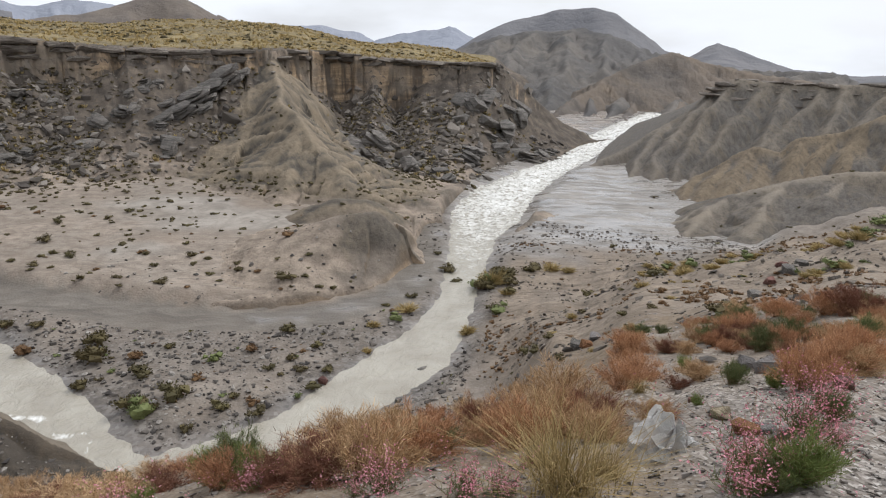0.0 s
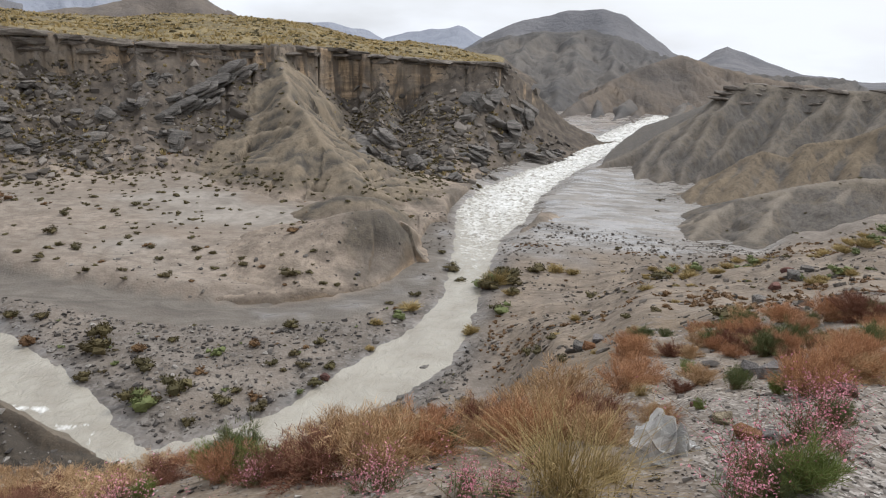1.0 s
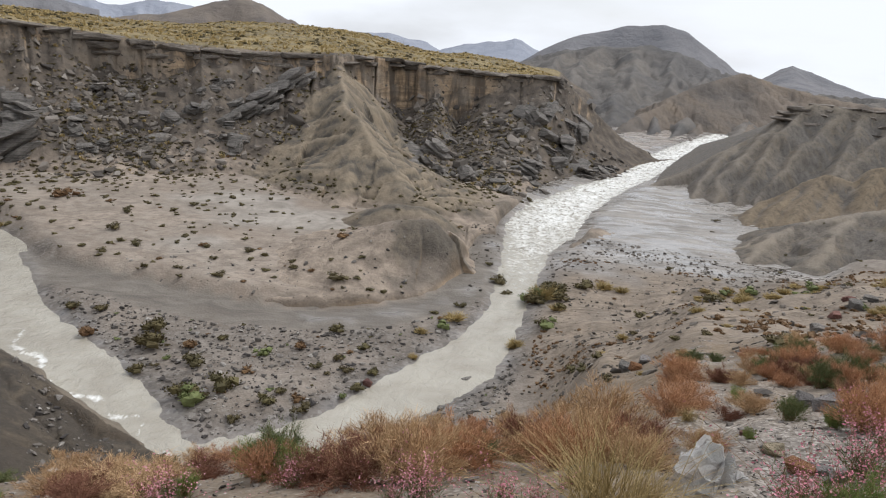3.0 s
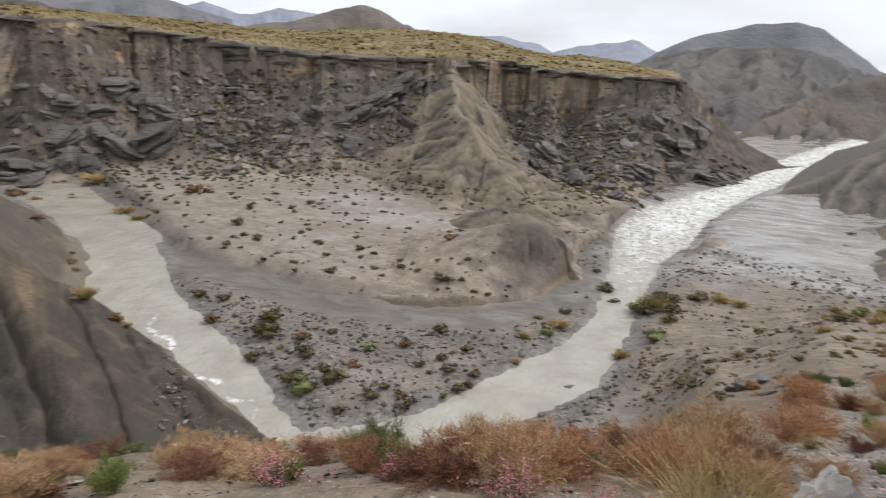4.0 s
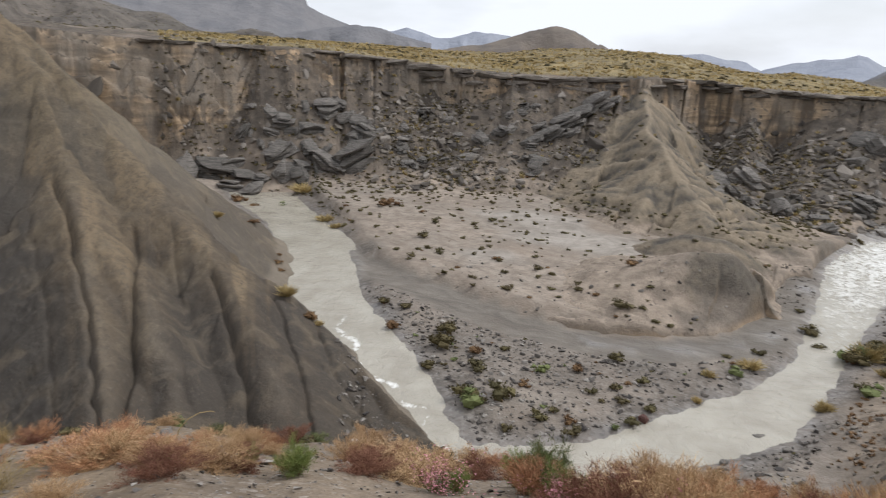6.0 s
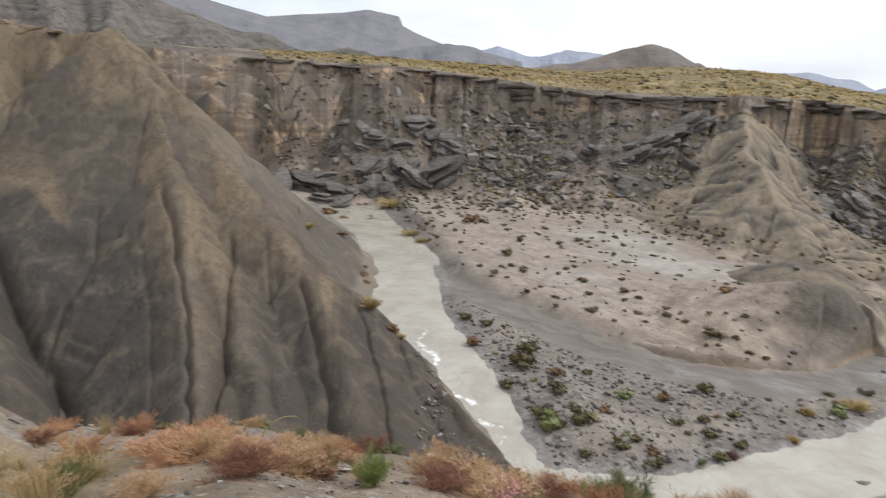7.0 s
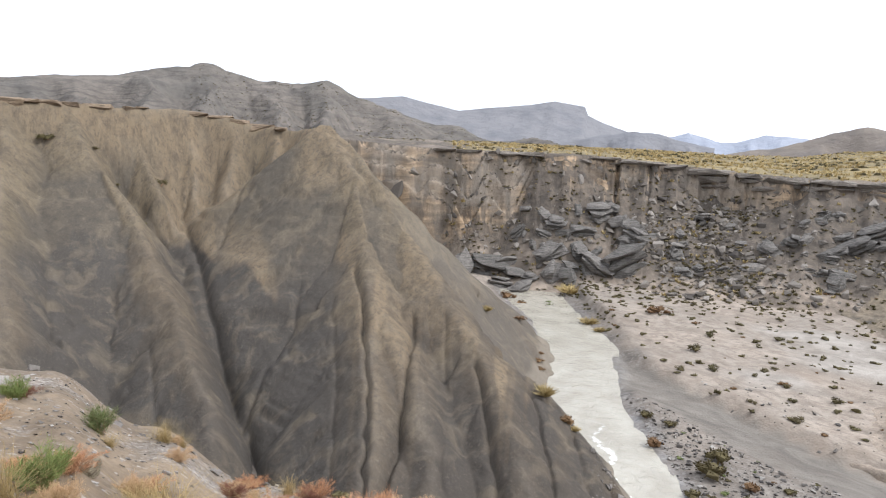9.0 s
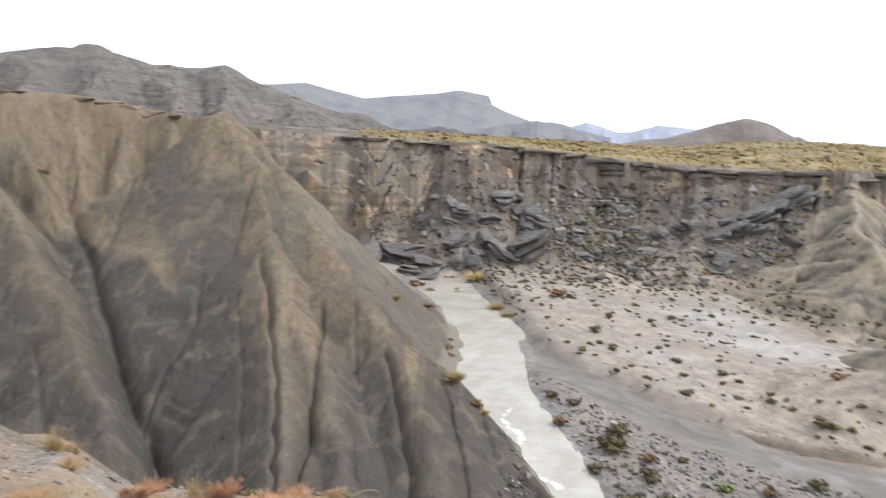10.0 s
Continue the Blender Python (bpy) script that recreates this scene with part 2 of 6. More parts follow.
def water_material():
    m = Mat("silty_water", 0.2, 0.5)
    foam = m.zone(0, "foam")
    c = m.mix(m.ramp(m.noise(0.25, 4, 0.5, (1, 1, 1), 0.6), (0.35, 0), (0.7, 1)), srgb(157, 150, 136), srgb(175, 169, 155))
    f = m.ramp(m.math("MULTIPLY", foam, m.ramp(m.noise(1.1, 5, 0.6, (1, 1, 1), 1.5), (0.34, 0), (0.6, 1))), (0.1, 0), (0.7, 1))
    m.color(m.mix(f, c, srgb(232, 231, 226)))
    m.put(m.b.inputs["Roughness"], m.ramp(f, (0, 0.16), (1, 0.6)))
    m.bump(m.noise(1.2, 5, 0.6, (1, 1, 1), 1.0), 0.6, 0.22).bump(m.noise(4, 4, 0.6), 0.35, 0.06)
    return m.m


def rock_material(name, a, b, dark):
    m = Mat(name, 0.88, 0.25)
    c = m.mix(m.ramp(m.noise(1.6, 6, 0.65), (0.35, 0), (0.65, 1)), a, b)
    c = m.mix(m.ramp(m.noise(5, 5, 0.7, (1, 1, 3)), (0.5, 0), (0.7, 0.7)), c, dark)
    c = m.mix(m.ramp(m.noise(1.5, 5, 0.65, (0.25, 0.25, 5), 0.5), (0.5, 0), (0.57, 0.6)), c, tuple(0.7 * v for v in dark[:3]) + (1,))
    m.color(m.mix(m.math("MULTIPLY", m.random(), 0.5), c, dark))
    m.bump(m.noise(1.5, 5, 0.65, (0.25, 0.25, 5), 0.5), 0.8, 0.25).bump(m.noise(3, 7, 0.7, (1, 1, 2.5)), 0.8, 0.25)
    return m.m


def leaf_material(name, a, b, c=None, rough=0.75):
    m = Mat(name, rough, 0.15)
    col = m.mix(m.island(), a, b)
    col = m.mix(m.math("MULTIPLY", m.random(), 0.45), col, c or a)
    m.color(col)
    return m.m


M_GROUND, M_MESA, M_WATER = ground_material(), mesa_material(), water_material()
M_MARL = marl_material("badland_marl", (srgb(74, 66, 57), srgb(92, 81, 68), srgb(78, 70, 62), srgb(102, 90, 75), srgb(86, 79, 71), srgb(108, 97, 80)), srgb(77, 73, 69), srgb(128, 112, 91))
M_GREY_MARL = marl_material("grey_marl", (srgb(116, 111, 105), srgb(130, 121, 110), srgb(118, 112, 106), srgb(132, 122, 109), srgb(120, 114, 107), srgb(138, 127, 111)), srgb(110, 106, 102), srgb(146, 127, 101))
M_SLATE = rock_material("grey_sandstone", srgb(116, 111, 106), srgb(144, 137, 129), srgb(78, 75, 71))
M_CAP = rock_material("caprock", srgb(122, 113, 104), srgb(152, 142, 130), srgb(74, 68, 62))
M_CRUST = rock_material("brown_crust", srgb(132, 113, 92), srgb(156, 136, 112), srgb(90, 76, 62))
M_STONE = rock_material("stone", srgb(124, 118, 115), srgb(162, 156, 152), srgb(89, 84, 81))
M_MID = hill_material("grey_hill", srgb(104, 101, 99), srgb(120, 114, 107), srgb(84, 83, 83), 0.5)
M_SPUR = hill_material("brown_grey_hill", srgb(108, 102, 97), srgb(130, 117, 103), srgb(90, 86, 83), 0.6)
M_LEFT = hill_material("pale_grey_hill", srgb(103, 98, 92), srgb(117, 109, 101), srgb(82, 78, 74), 0.8, 0.6)
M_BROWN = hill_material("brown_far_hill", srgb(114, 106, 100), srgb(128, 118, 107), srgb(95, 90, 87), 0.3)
# distance haze is mixed into the next two base colours
M_HAZE_PURPLE = hill_material("hazy_far_mountain", srgb(118, 117, 119), srgb(127, 125, 126), srgb(107, 107, 111), 0.12)
M_HAZE_BLUE = hill_material("blue_haze_distance", srgb(146, 150, 160), srgb(154, 157, 166), srgb(138, 142, 153), 0.08)

# ---- the lie of the land ----
# Bearings are degrees to the left of +y, seen from the viewpoint at the origin; lengths are metres.
def lattice(ix, iy, seed):
    n = (ix * 374761393 + iy * 668265263 + seed * 974634773) & 0xFFFFFFFF
    n = ((n ^ (n >> 13)) * 1274126177) & 0xFFFFFFFF
    return ((n ^ (n >> 16)) & 0xFFFF) / 32767.5 - 1.0


def wave(x, y, seed=0):
    """Value noise, -1 to 1."""
    fx, fy = np.floor(x), np.floor(y)
    ix, iy = fx.astype(np.int64), fy.astype(np.int64)
    u, v = x - fx, y - fy
    u, v = u * u * u * (u * (u * 6 - 15) + 10), v * v * v * (v * (v * 6 - 15) + 10)
    a = lattice(ix, iy, seed) * (1 - u) + lattice(ix + 1, iy, seed) * u
    b = lattice(ix, iy + 1, seed) * (1 - u) + lattice(ix + 1, iy + 1, seed) * u
    return a * (1 - v) + b * v


def fbm(x, y, seed=0, octaves=4, gain=0.5):
    x, y = np.asarray(x, float), np.asarray(y, float)
    out, amp = 0.0, 1.0
    for k in range(octaves):
        out = out + amp * wave(x, y, seed + 17 * k)
        x, y, amp = x * 2.03 + 13.7, y * 2.03 + 7.1, amp * gain
    return out


def ridged(x, y, seed=0, octaves=3, gain=0.5):
    """0 in the furrows to about 1 on the crests, with sharp furrows."""
    x, y = np.asarray(x, float), np.asarray(y, float)
    out, amp, tot = 0.0, 1.0, 0.0
    for k in range(octaves):
        out, tot = out + amp * np.minimum(1, 2.2 * np.abs(wave(x, y, seed + 31 * k))), tot + amp
        x, y, amp = x * 2.1 + 5.3, y * 2.1 + 9.1, amp * gain
    return out / tot


def step(a, b, x):
    t = np.clip((x - a) / (b - a), 0, 1)
    return t * t * (3 - 2 * t)


def by(az, *rows):
    """A value by bearing, from (bearing, value) rows in rising order."""
    xs, ys = zip(*rows)
    return np.interp(az, xs, ys)


def polar(az, r):
    a = np.radians(az)
    return -r * np.sin(a), r * np.cos(a)


def bearing(x, y):
    return np.degrees(np.arctan2(-x, y)), np.hypot(x, y)


def tent(x, y, pts, fall, width=1.0, bend=0.0, toe=None):
    """A ridge along pts (bearing, distance, height): its height, the length along it and the distance from it (signed)."""
    p = [(*polar(a, r), z) for a, r, z in pts]
    best, along, off = np.full(np.shape(x), -1e3), np.zeros(np.shape(x)), np.zeros(np.shape(x))
    start = 0.0
    if isinstance(fall, tuple):      # its own fall on each side
        q = sorted((r, a) for a, r, _ in pts)
        az, r = bearing(x, y)
        fall = np.where(az > np.interp(r, [k for k, _ in q], [k for _, k in q]), *fall)
    for (ax, ay, az_), (bx, by_, bz) in zip(p, p[1:]):
        dx, dy = bx - ax, by_ - ay
        n = math.hypot(dx, dy)
        t = np.clip(((x - ax) * dx + (y - ay) * dy) / n**2, 0, 1)
        d = np.hypot(x - ax - t * dx, y - ay - t * dy)
        side = np.sign((x - ax) * dy - (y - ay) * dx)
        drop = fall * (np.sqrt(d * d + width * width) - width) + bend * d * d
        top = az_ + (bz - az_) * t
        if toe is not None:      # runs out gently at its foot
            h = np.maximum(top - toe, 0.2) + 0.35
            drop = drop / (1 + (drop / h) ** 4) ** 0.25
        z = top - drop
        hit = z > best
        best, along, off = np.where(hit, z, best), np.where(hit, start + t * n, along), np.where(hit, d * side, off)
        start += n
    return best, along, off


# the river's two banks, from upstream behind the left arm round the corner to the far gorge
BANK_IN = [(-70, 74), (-64, 68.5), (-50, 59.5), (-39, 49.7), (-33.6, 43.5), (-27.2, 38.7), (-22.2, 34.9), (-19.2, 32.9), (-16.3, 29.8), (-14.3, 27.9),
           (-9.1, 31.6), (-5.9, 37.5), (-2, 44.3), (0.1, 50.9), (0.8, 61), (1.2, 72), (1.2, 81), (5, 95), (12.5, 109.5), (22, 126), (34, 158), (52, 196), (70, 230)]
BANK_OUT = [(-76, 66), (-69.5, 62), (-58.5, 56.6), (-47.8, 48.2), (-42.7, 42.9), (-35.6, 37.5), (-30.1, 34.4), (-24.3, 30.7), (-19.6, 27.9), (-16.7, 26.6), (-14.6, 24.8),
            (-10.5, 26.2), (-6.5, 30.2), (-2.5, 33.5), (0.8, 38.6), (1.9, 43), (3.2, 50.6), (4.1, 56.1), (6.4, 69.1), (9.8, 77), (12.8, 89.2), (19.6, 106.5), (33.8, 136), (47, 162), (62, 192), (78, 226)]
RIVER = BANK_IN + BANK_OUT[::-1]
TRACK = [(-47, 55), (-41, 50.2), (-34.6, 48.4), (-29.5, 46.8), (-24.5, 45.6), (-20, 44.9), (-15.6, 44.6), (-11.5, 45.2), (-7.5, 46.9), (-4.4, 49.4), (-2.2, 53.2), (-1.0, 58), (-0.4, 64), (0.2, 71)]


def from_line(x, y, pts):
    d = np.full(np.shape(x), 1e9)
    for (ax, ay), (bx, by_) in zip(pts, pts[1:]):
        dx, dy = bx - ax, by_ - ay
        t = np.clip(((x - ax) * dx + (y - ay) * dy) / (dx * dx + dy * dy), 0, 1)
        d = np.minimum(d, np.hypot(x - ax - t * dx, y - ay - t * dy))
    return d


def from_river(x, y):
    """Distance from the water's edge; negative in the water."""
    d, inside = from_line(x, y, RIVER + RIVER[:1]), np.zeros(np.shape(x), bool)
    for (ax, ay), (bx, by_) in zip(RIVER, RIVER[1:] + RIVER[:1]):
        cut = ((ay > y) != (by_ > y)) & (x < (bx - ax) * (y - ay) / ((by_ - ay) or 1e-9) + ax)
        inside ^= cut
    return np.where(inside, -d, d)


# heights of the viewpoint's own hillside, by bearing (rows) and distance (columns)
NEAR_R = [0, 3, 5, 8, 12, 20, 30, 42, 52, 62, 76, 95]
NEAR_Z = [(-60, [18.4, 18.1, 17.7, 17.0, 16.2, 14.6, 12.8, 11.4, 10.6, 10, 9, 6]),
          (-35, [18.4, 18.0, 17.5, 16.7, 15.7, 13.8, 11.6, 9.6, 8.4, 7.2, 5.6, 3.5]),
          (-30, [18.4, 17.9, 17.3, 16.4, 15.3, 13.2, 10.8, 8.2, 6.2, 4.6, 2.3, 1.0]),
          (-26, [18.4, 17.9, 17.2, 16.2, 15.0, 12.7, 10.0, 7.1, 4.8, 2.6, 0.4, 0.3]),
          (-20, [18.4, 17.8, 17.0, 15.9, 14.6, 11.9, 9.0, 5.9, 3.4, 1.0, 0.4, 0.3]),
          (-12, [18.4, 17.8, 16.8, 15.5, 13.8, 10.4, 6.7, 2.9, 0.6, 0.4, 0.3, 0.3]),
          (-4, [18.4, 17.7, 16.6, 15.0, 12.4, 7.0, 1.6, 0.5, 0.3, 0.3, 0.3, 0.3]),
          (8, [18.4, 17.6, 16.5, 14.6, 11.0, 4.4, 0.5, 0.3, 0.3, 0.3, 0.3, 0.3]),
          (25, [18.4, 17.5, 16.4, 14.6, 10.4, 2.6, 0.3, 0.3, 0.3, 0.3, 0.3, 0.3]),
          (45, [18.4, 17.6, 16.6, 15.0, 11.6, 3.4, 0.6, 0.4, 0.3, 0.3, 0.3, 0.3]),
          (58, [18.4, 17.7, 16.9, 15.5, 13.1, 5.4, 1.0, 1, 1, 1, 1, 1]),
          (70, [18.4, 17.7, 17.0, 15.8, 13.7, 6.5, 1.0, 0.5, 0.5, 0.5, 0.5, 0.5]),
          (79, [18.4, 17.9, 17.4, 16.6, 15.2, 8.5, 2, 1, 1, 1, 1, 1]),
          (86, [18.4, 18.1, 17.8, 17.3, 16.4, 11, 4, 2, 2, 2, 2, 2]),
          (100, [18.4, 18.4, 18.3, 18.1, 17.6, 14, 8, 6, 6, 6, 6, 6])]


def ground_height(x, y):
    az, r = bearing(x, y)
    rows = np.array([np.interp(r, NEAR_R, z) for _, z in NEAR_Z])
    keys = np.array([a for a, _ in NEAR_Z], float)
    k = np.clip(np.searchsorted(keys, az) - 1, 0, len(keys) - 2)
    f = np.clip((az - keys[k]) / (keys[k + 1] - keys[k]), 0, 1)
    f = f * f * (3 - 2 * f)
    pick = lambda i: np.take_along_axis(rows, i[None], 0)[0]
    z = pick(k) * (1 - f) + pick(k + 1) * f
    behind = step(100, 135, az) + step(-60, -95, -az) * 0 + step(60, 100, -az)
    z = z * (1 - np.clip(behind, 0, 1)) + np.clip(behind, 0, 1) * (18.4 + 0.5 * fbm(x * 0.03, y * 0.03, 3))
    flat = 1 - step(0.2, 3.0, z)
    # valley floor: a low terrace behind the track, gravel bar in front of it
    d = from_river(x, y)
    tr = from_line(x, y, TRACK)
    north = step(2.6, 7, tr) * step(44, 50, y + 0.3 * x) * step(-4, -11, x) * flat
    z = z + north * (0.2 + 0.014 * np.clip(y - 50, 0, 60)) + flat * (0.12 * fbm(x * 0.25, y * 0.25, 5) + 0.25 * fbm(x * 0.06, y * 0.06, 6, 2))
    z = z + flat * (0.22 + 0.6 * (y > np.interp(x, *zip(*TRACK))) * step(-5, -11, x)) * step(2.1, 2.9, tr + 0.35 * fbm(x * 0.3, y * 0.3, 15, 2)) * step(0.4, 3, d)
    # uneven hillside
    near = 1 - flat
    z = z + near * (0.05 * fbm(x * 1.3, y * 1.3, 8) + 0.28 * step(5, 25, r) * fbm(x * 0.22, y * 0.22, 9, 5) * (1 - np.clip(behind, 0, 1)))
    z = z + near * step(25, 40, r) * 0.5 * fbm(x * 0.1, y * 0.35, 10, 3)
    # channel
    edge = d + 0.1 * fbm(x * 0.9, y * 0.9, 12, 3)
    z = np.where(r > 18, np.where(edge < 2.2, np.minimum(z, 0.05 + 0.28 * edge + 0.05 * fbm(x * 2, y * 2, 13, 2)), z), z)
    z = np.maximum(z, -1.0)
    return z - 0.04 * np.maximum(0, r - 450)


# --- the mesa across the river ---
def mesa_plan(az):
    u = az * 2.0
    rim = by(az, (-14, 162), (-10, 156), (-6, 143), (-4, 136), (0, 136), (4, 135), (9, 133), (12, 129), (14, 121), (17, 119), (22, 119), (30, 121), (36, 122), (41, 121), (46, 118), (52, 116), (60, 118), (70, 124))
    rim = rim + 1.3 * fbm(u * 0.16, 0 * u, 21, 3) + (1.8 - 1.5 * step(40, 45, az)) * step(0.55, 0.15, ridged(u * 0.2 + 0.3 * fbm(u * 0.2, 0 * u, 24, 2), 0 * u, 22, 2)) + (0.6 - 0.35 * step(40, 45, az)) * ridged(u * 0.7, 0 * u, 23, 2)
    top = by(az, (-14, -2), (-12, 1.3), (-10, 4.2), (-7.6, 9.8), (-5.8, 14.0), (-5.0, 15.6), (-4.4, 16.4), (-4, 16.9), (0, 16.7), (3, 17), (7.4, 17.4), (9, 18.2), (14.5, 18.3), (21, 17.9), (26, 18.1), (30.5, 18.8), (35, 19.8), (42, 21.0), (53, 21.2), (58, 21.7), (70, 24))
    wall = by(az, (-14, 0.2), (-5, 0.4), (-4.2, 2.0), (-2.1, 1.7), (0.3, 3.4), (2.2, 5.8), (3.2, 8.4), (4.1, 10.4), (5.0, 8.0), (6.0, 4.4), (6.8, 7.2), (7.5, 9.4), (8.9, 9.4), (10.2, 7.8), (11.4, 6.4), (13, 4.6), (16.6, 3.4), (19.6, 3.4), (22, 2.6), (24.8, 2.4), (26.4, 4.2), (28, 5.6), (30.6, 6.2), (33, 5.6), (34.2, 3.6), (36.5, 2.2), (38, 4.6), (39.5, 6.0), (41, 5.0), (42.5, 2.6), (46, 2.4), (46.8, 6), (47.6, 11), (49, 13), (53, 13), (54, 9), (58, 8), (70, 8))
    v = az * 0.42 + 0.5 * fbm(az * 0.25, 0 * az, 28, 2)
    cone = np.abs(v - np.round(v)) * 2
    lift = 0.35 + 0.65 * np.clip(fbm(az * 0.21, 0 * az, 30, 2) + 0.5, 0, 1)
    wall = wall * (1 - lift * cone ** 1.4 * by(az, (-14, 0), (-4.2, 0), (-2, 0.15), (9, 0.2), (12, 0.2), (17, 0.3), (20, 0.4), (38, 0.4), (42, 0.3), (48, 0.15), (70, 0.1)))
    foot = by(az, (-14, 158), (-12, 148), (-9.7, 126), (-8, 124), (-6, 117), (-3.2, 102), (-1.8, 95), (0, 92), (4, 94), (8, 96), (12, 95), (16, 93), (21.7, 91), (25, 90), (32.7, 92.5), (37.5, 98), (42, 100), (46.7, 101), (51, 106), (60, 110), (70, 116))
    return rim, top, wall, foot


SPUR = [(14.5, 121, 17.4), (14.2, 116, 15.0), (13.6, 107, 12.3), (12.4, 97, 9.7), (10.9, 89, 6.9), (9.6, 84, 5.1), (8.2, 79, 3.8), (6.4, 76, 2.9), (4.2, 75, 2.0), (2.4, 75.5, 1.1)]
SPUR_B = [(12.0, 94.5, 8.8), (12.9, 87, 5.2), (13.6, 81, 2.8), (14.1, 76, 1.0)]
MOUND = [(14.2, 61, 1.3), (12.6, 60.5, 2.4), (10.8, 60, 3.6), (8.4, 60, 4.7), (6.2, 60.5, 4.9), (4.6, 61, 4.0), (3.1, 61.5, 2.7), (1.9, 62.5, 0.8)]
HUMP = [(12.6, 71.5, 1.8), (11, 71, 2.8), (9, 70, 3.8), (7, 70, 3.7), (5.6, 70.5, 2.4), (4.4, 71, 1.2)]


def mesa_height(x, y):
    az, r = bearing(x, y)
    rim, top, wall, foot = mesa_plan(az)
    u = az * 2.0
    thick = 0.9 + (0.09 + 0.2 * step(33, 38, az) + 0.08 * step(-4, 0, az) * step(10, 12, -az + 22)) * wall
    base_r, base_z = rim - thick, top - wall
    t = (r - foot) / np.maximum(base_r - foot, 1)
    tc = np.clip(t, 0, 1)
    bow = by(az, (-14, 0.6), (12, 0.55), (16, 0.3), (36, 0.3), (44, 0.5))
    scree = 0.4 + (base_z - 0.4) * ((1 - bow) * tc + bow * tc * tc)
    on = step(0.02, 0.25, tc) * (1 - step(0.92, 1.0, tc))
    scree = scree + on * (0.55 * fbm(x * 0.22, y * 0.22, 25, 5) + 0.6 * (ridged(u * 0.22, r * 0.02, 26, 3) - 0.6) * step(0.25, 0.8, tc))
    scree = np.where(t < 0, 0.4 + t * 9, scree)
    c = np.clip((r - base_r) / thick, 0, 1)
    ledge = c + 0.10 * np.sin(c * 19 + 3 * fbm(u * 0.3, 0 * u, 27, 2)) * (c > 0) * (c < 1)
    rock = base_z + wall * np.clip(ledge, 0, 1)
    z = np.where(r > base_r, rock, scree)
    crest = 20 + 235 * np.tan(np.radians(by(az, (-14, -9), (-10, -8), (-5.2, -4), (-4.5, -1.9), (-3.6, -1.25), (-0.5, -0.35), (3.5, 0.15), (5.5, -0.05), (8.5, 0.25), (12, 1.1), (16.6, 1.4), (21, 1.35), (26, 0.8), (30, 0.75), (37, 1.05), (44, 1.15), (50, 1.3), (70, 1.5))))
    p = np.clip((r - rim) / (235 - rim), 0, 1.6)
    plateau = top + (crest - top) * np.where(p < 1, p ** 0.8, 1 - 1.2 * (p - 1)) + step(0.02, 0.1, p) * 0.35 * fbm(x * 0.12, y * 0.12, 29, 5)
    z = np.where(r > rim, plateau, z)
    # the ridge that runs out from the cliff, and the mound at its foot
    wx, wy = x + 0.7 * fbm(x * 0.15, y * 0.15, 31, 3), y + 0.7 * fbm(x * 0.15, y * 0.15, 32, 3)
    spine = np.interp(r, [q for _, q, _ in SPUR[::-1]], [q for q, _, _ in SPUR[::-1]])
    side = np.where(az > spine, by(r, (80, 0.5), (100, 0.66)), by(r, (80, 0.36), (92, 0.5), (106, 0.85)))
    a, la, da = tent(wx, wy, SPUR, side, 0.3, toe=-0.4)
    b, lb, db = tent(wx, wy, SPUR_B, 0.6, 0.5, toe=-0.4)
    c2, lc, dc = tent(wx, wy, MOUND, by(az, (2, 0.75), (6, 0.62), (9, 0.48), (13, 0.36)), 1.2, toe=-0.4)
    d2, ld, dd = tent(wx, wy, HUMP, 0.7, 1.0, toe=-0.4)
    ga = (1 - ridged(la * 0.13 + 0.13 * np.abs(da) + 0.25 * fbm(x * 0.12, y * 0.12, 37, 2), da * 0.03, 33, 3, 0.5)) ** 1.5
    a = a - ga * 3.0 * step(0.3, 5, np.abs(da)) * step(0.3, 3, a)
    b = b - (1 - ridged(lb * 0.16 + 0.12 * np.abs(db), db * 0.05, 34, 3, 0.4)) * 1.7 * step(0.3, 5, np.abs(db)) * step(0.3, 3, b)
    c2 = c2 - (1 - ridged(lc * 0.42, dc * 0.05, 35, 2)) * 1.8 * step(0.6, 3, np.abs(dc)) * step(0.3, 2.5, c2) * by(az, (7, 1), (10, 0.3))
    s = np.maximum(np.maximum(a, b), np.maximum(c2, d2))
    s = s + 0.12 * fbm(x * 0.7, y * 0.7, 36, 4) - 2.0 * (1 - step(0.2, 1.4, from_river(x, y))) - 1.6 * (1 - step(1.6, 2.6, from_line(x, y, TRACK)))
    k = 1.0
    soft = np.clip(0.5 + 0.5 * (z - s) / k, 0, 1)
    blend = s * (1 - soft) + z * soft + k * soft * (1 - soft)
    return np.where(r < rim - 1, blend, np.maximum(z, np.where(r < rim + 2, s, -99))), s > z


# --- the badland hill on the near bank ---
FOOT_R = [(30, 27.5), (34, 28), (38, 29), (48, 29), (55, 29.5), (63, 31), (66, 32), (74, 33), (80, 32.5), (90, 32), (110, 33)]
BACK = [(62, 69, 19.5), (58, 66, 15.0), (55.5, 68, 9.8), (54, 70, 7.9), (52, 73, 7.3), (49.4, 70, 5.2), (47.8, 66, 3.3), (45.4, 61, 0.9)]


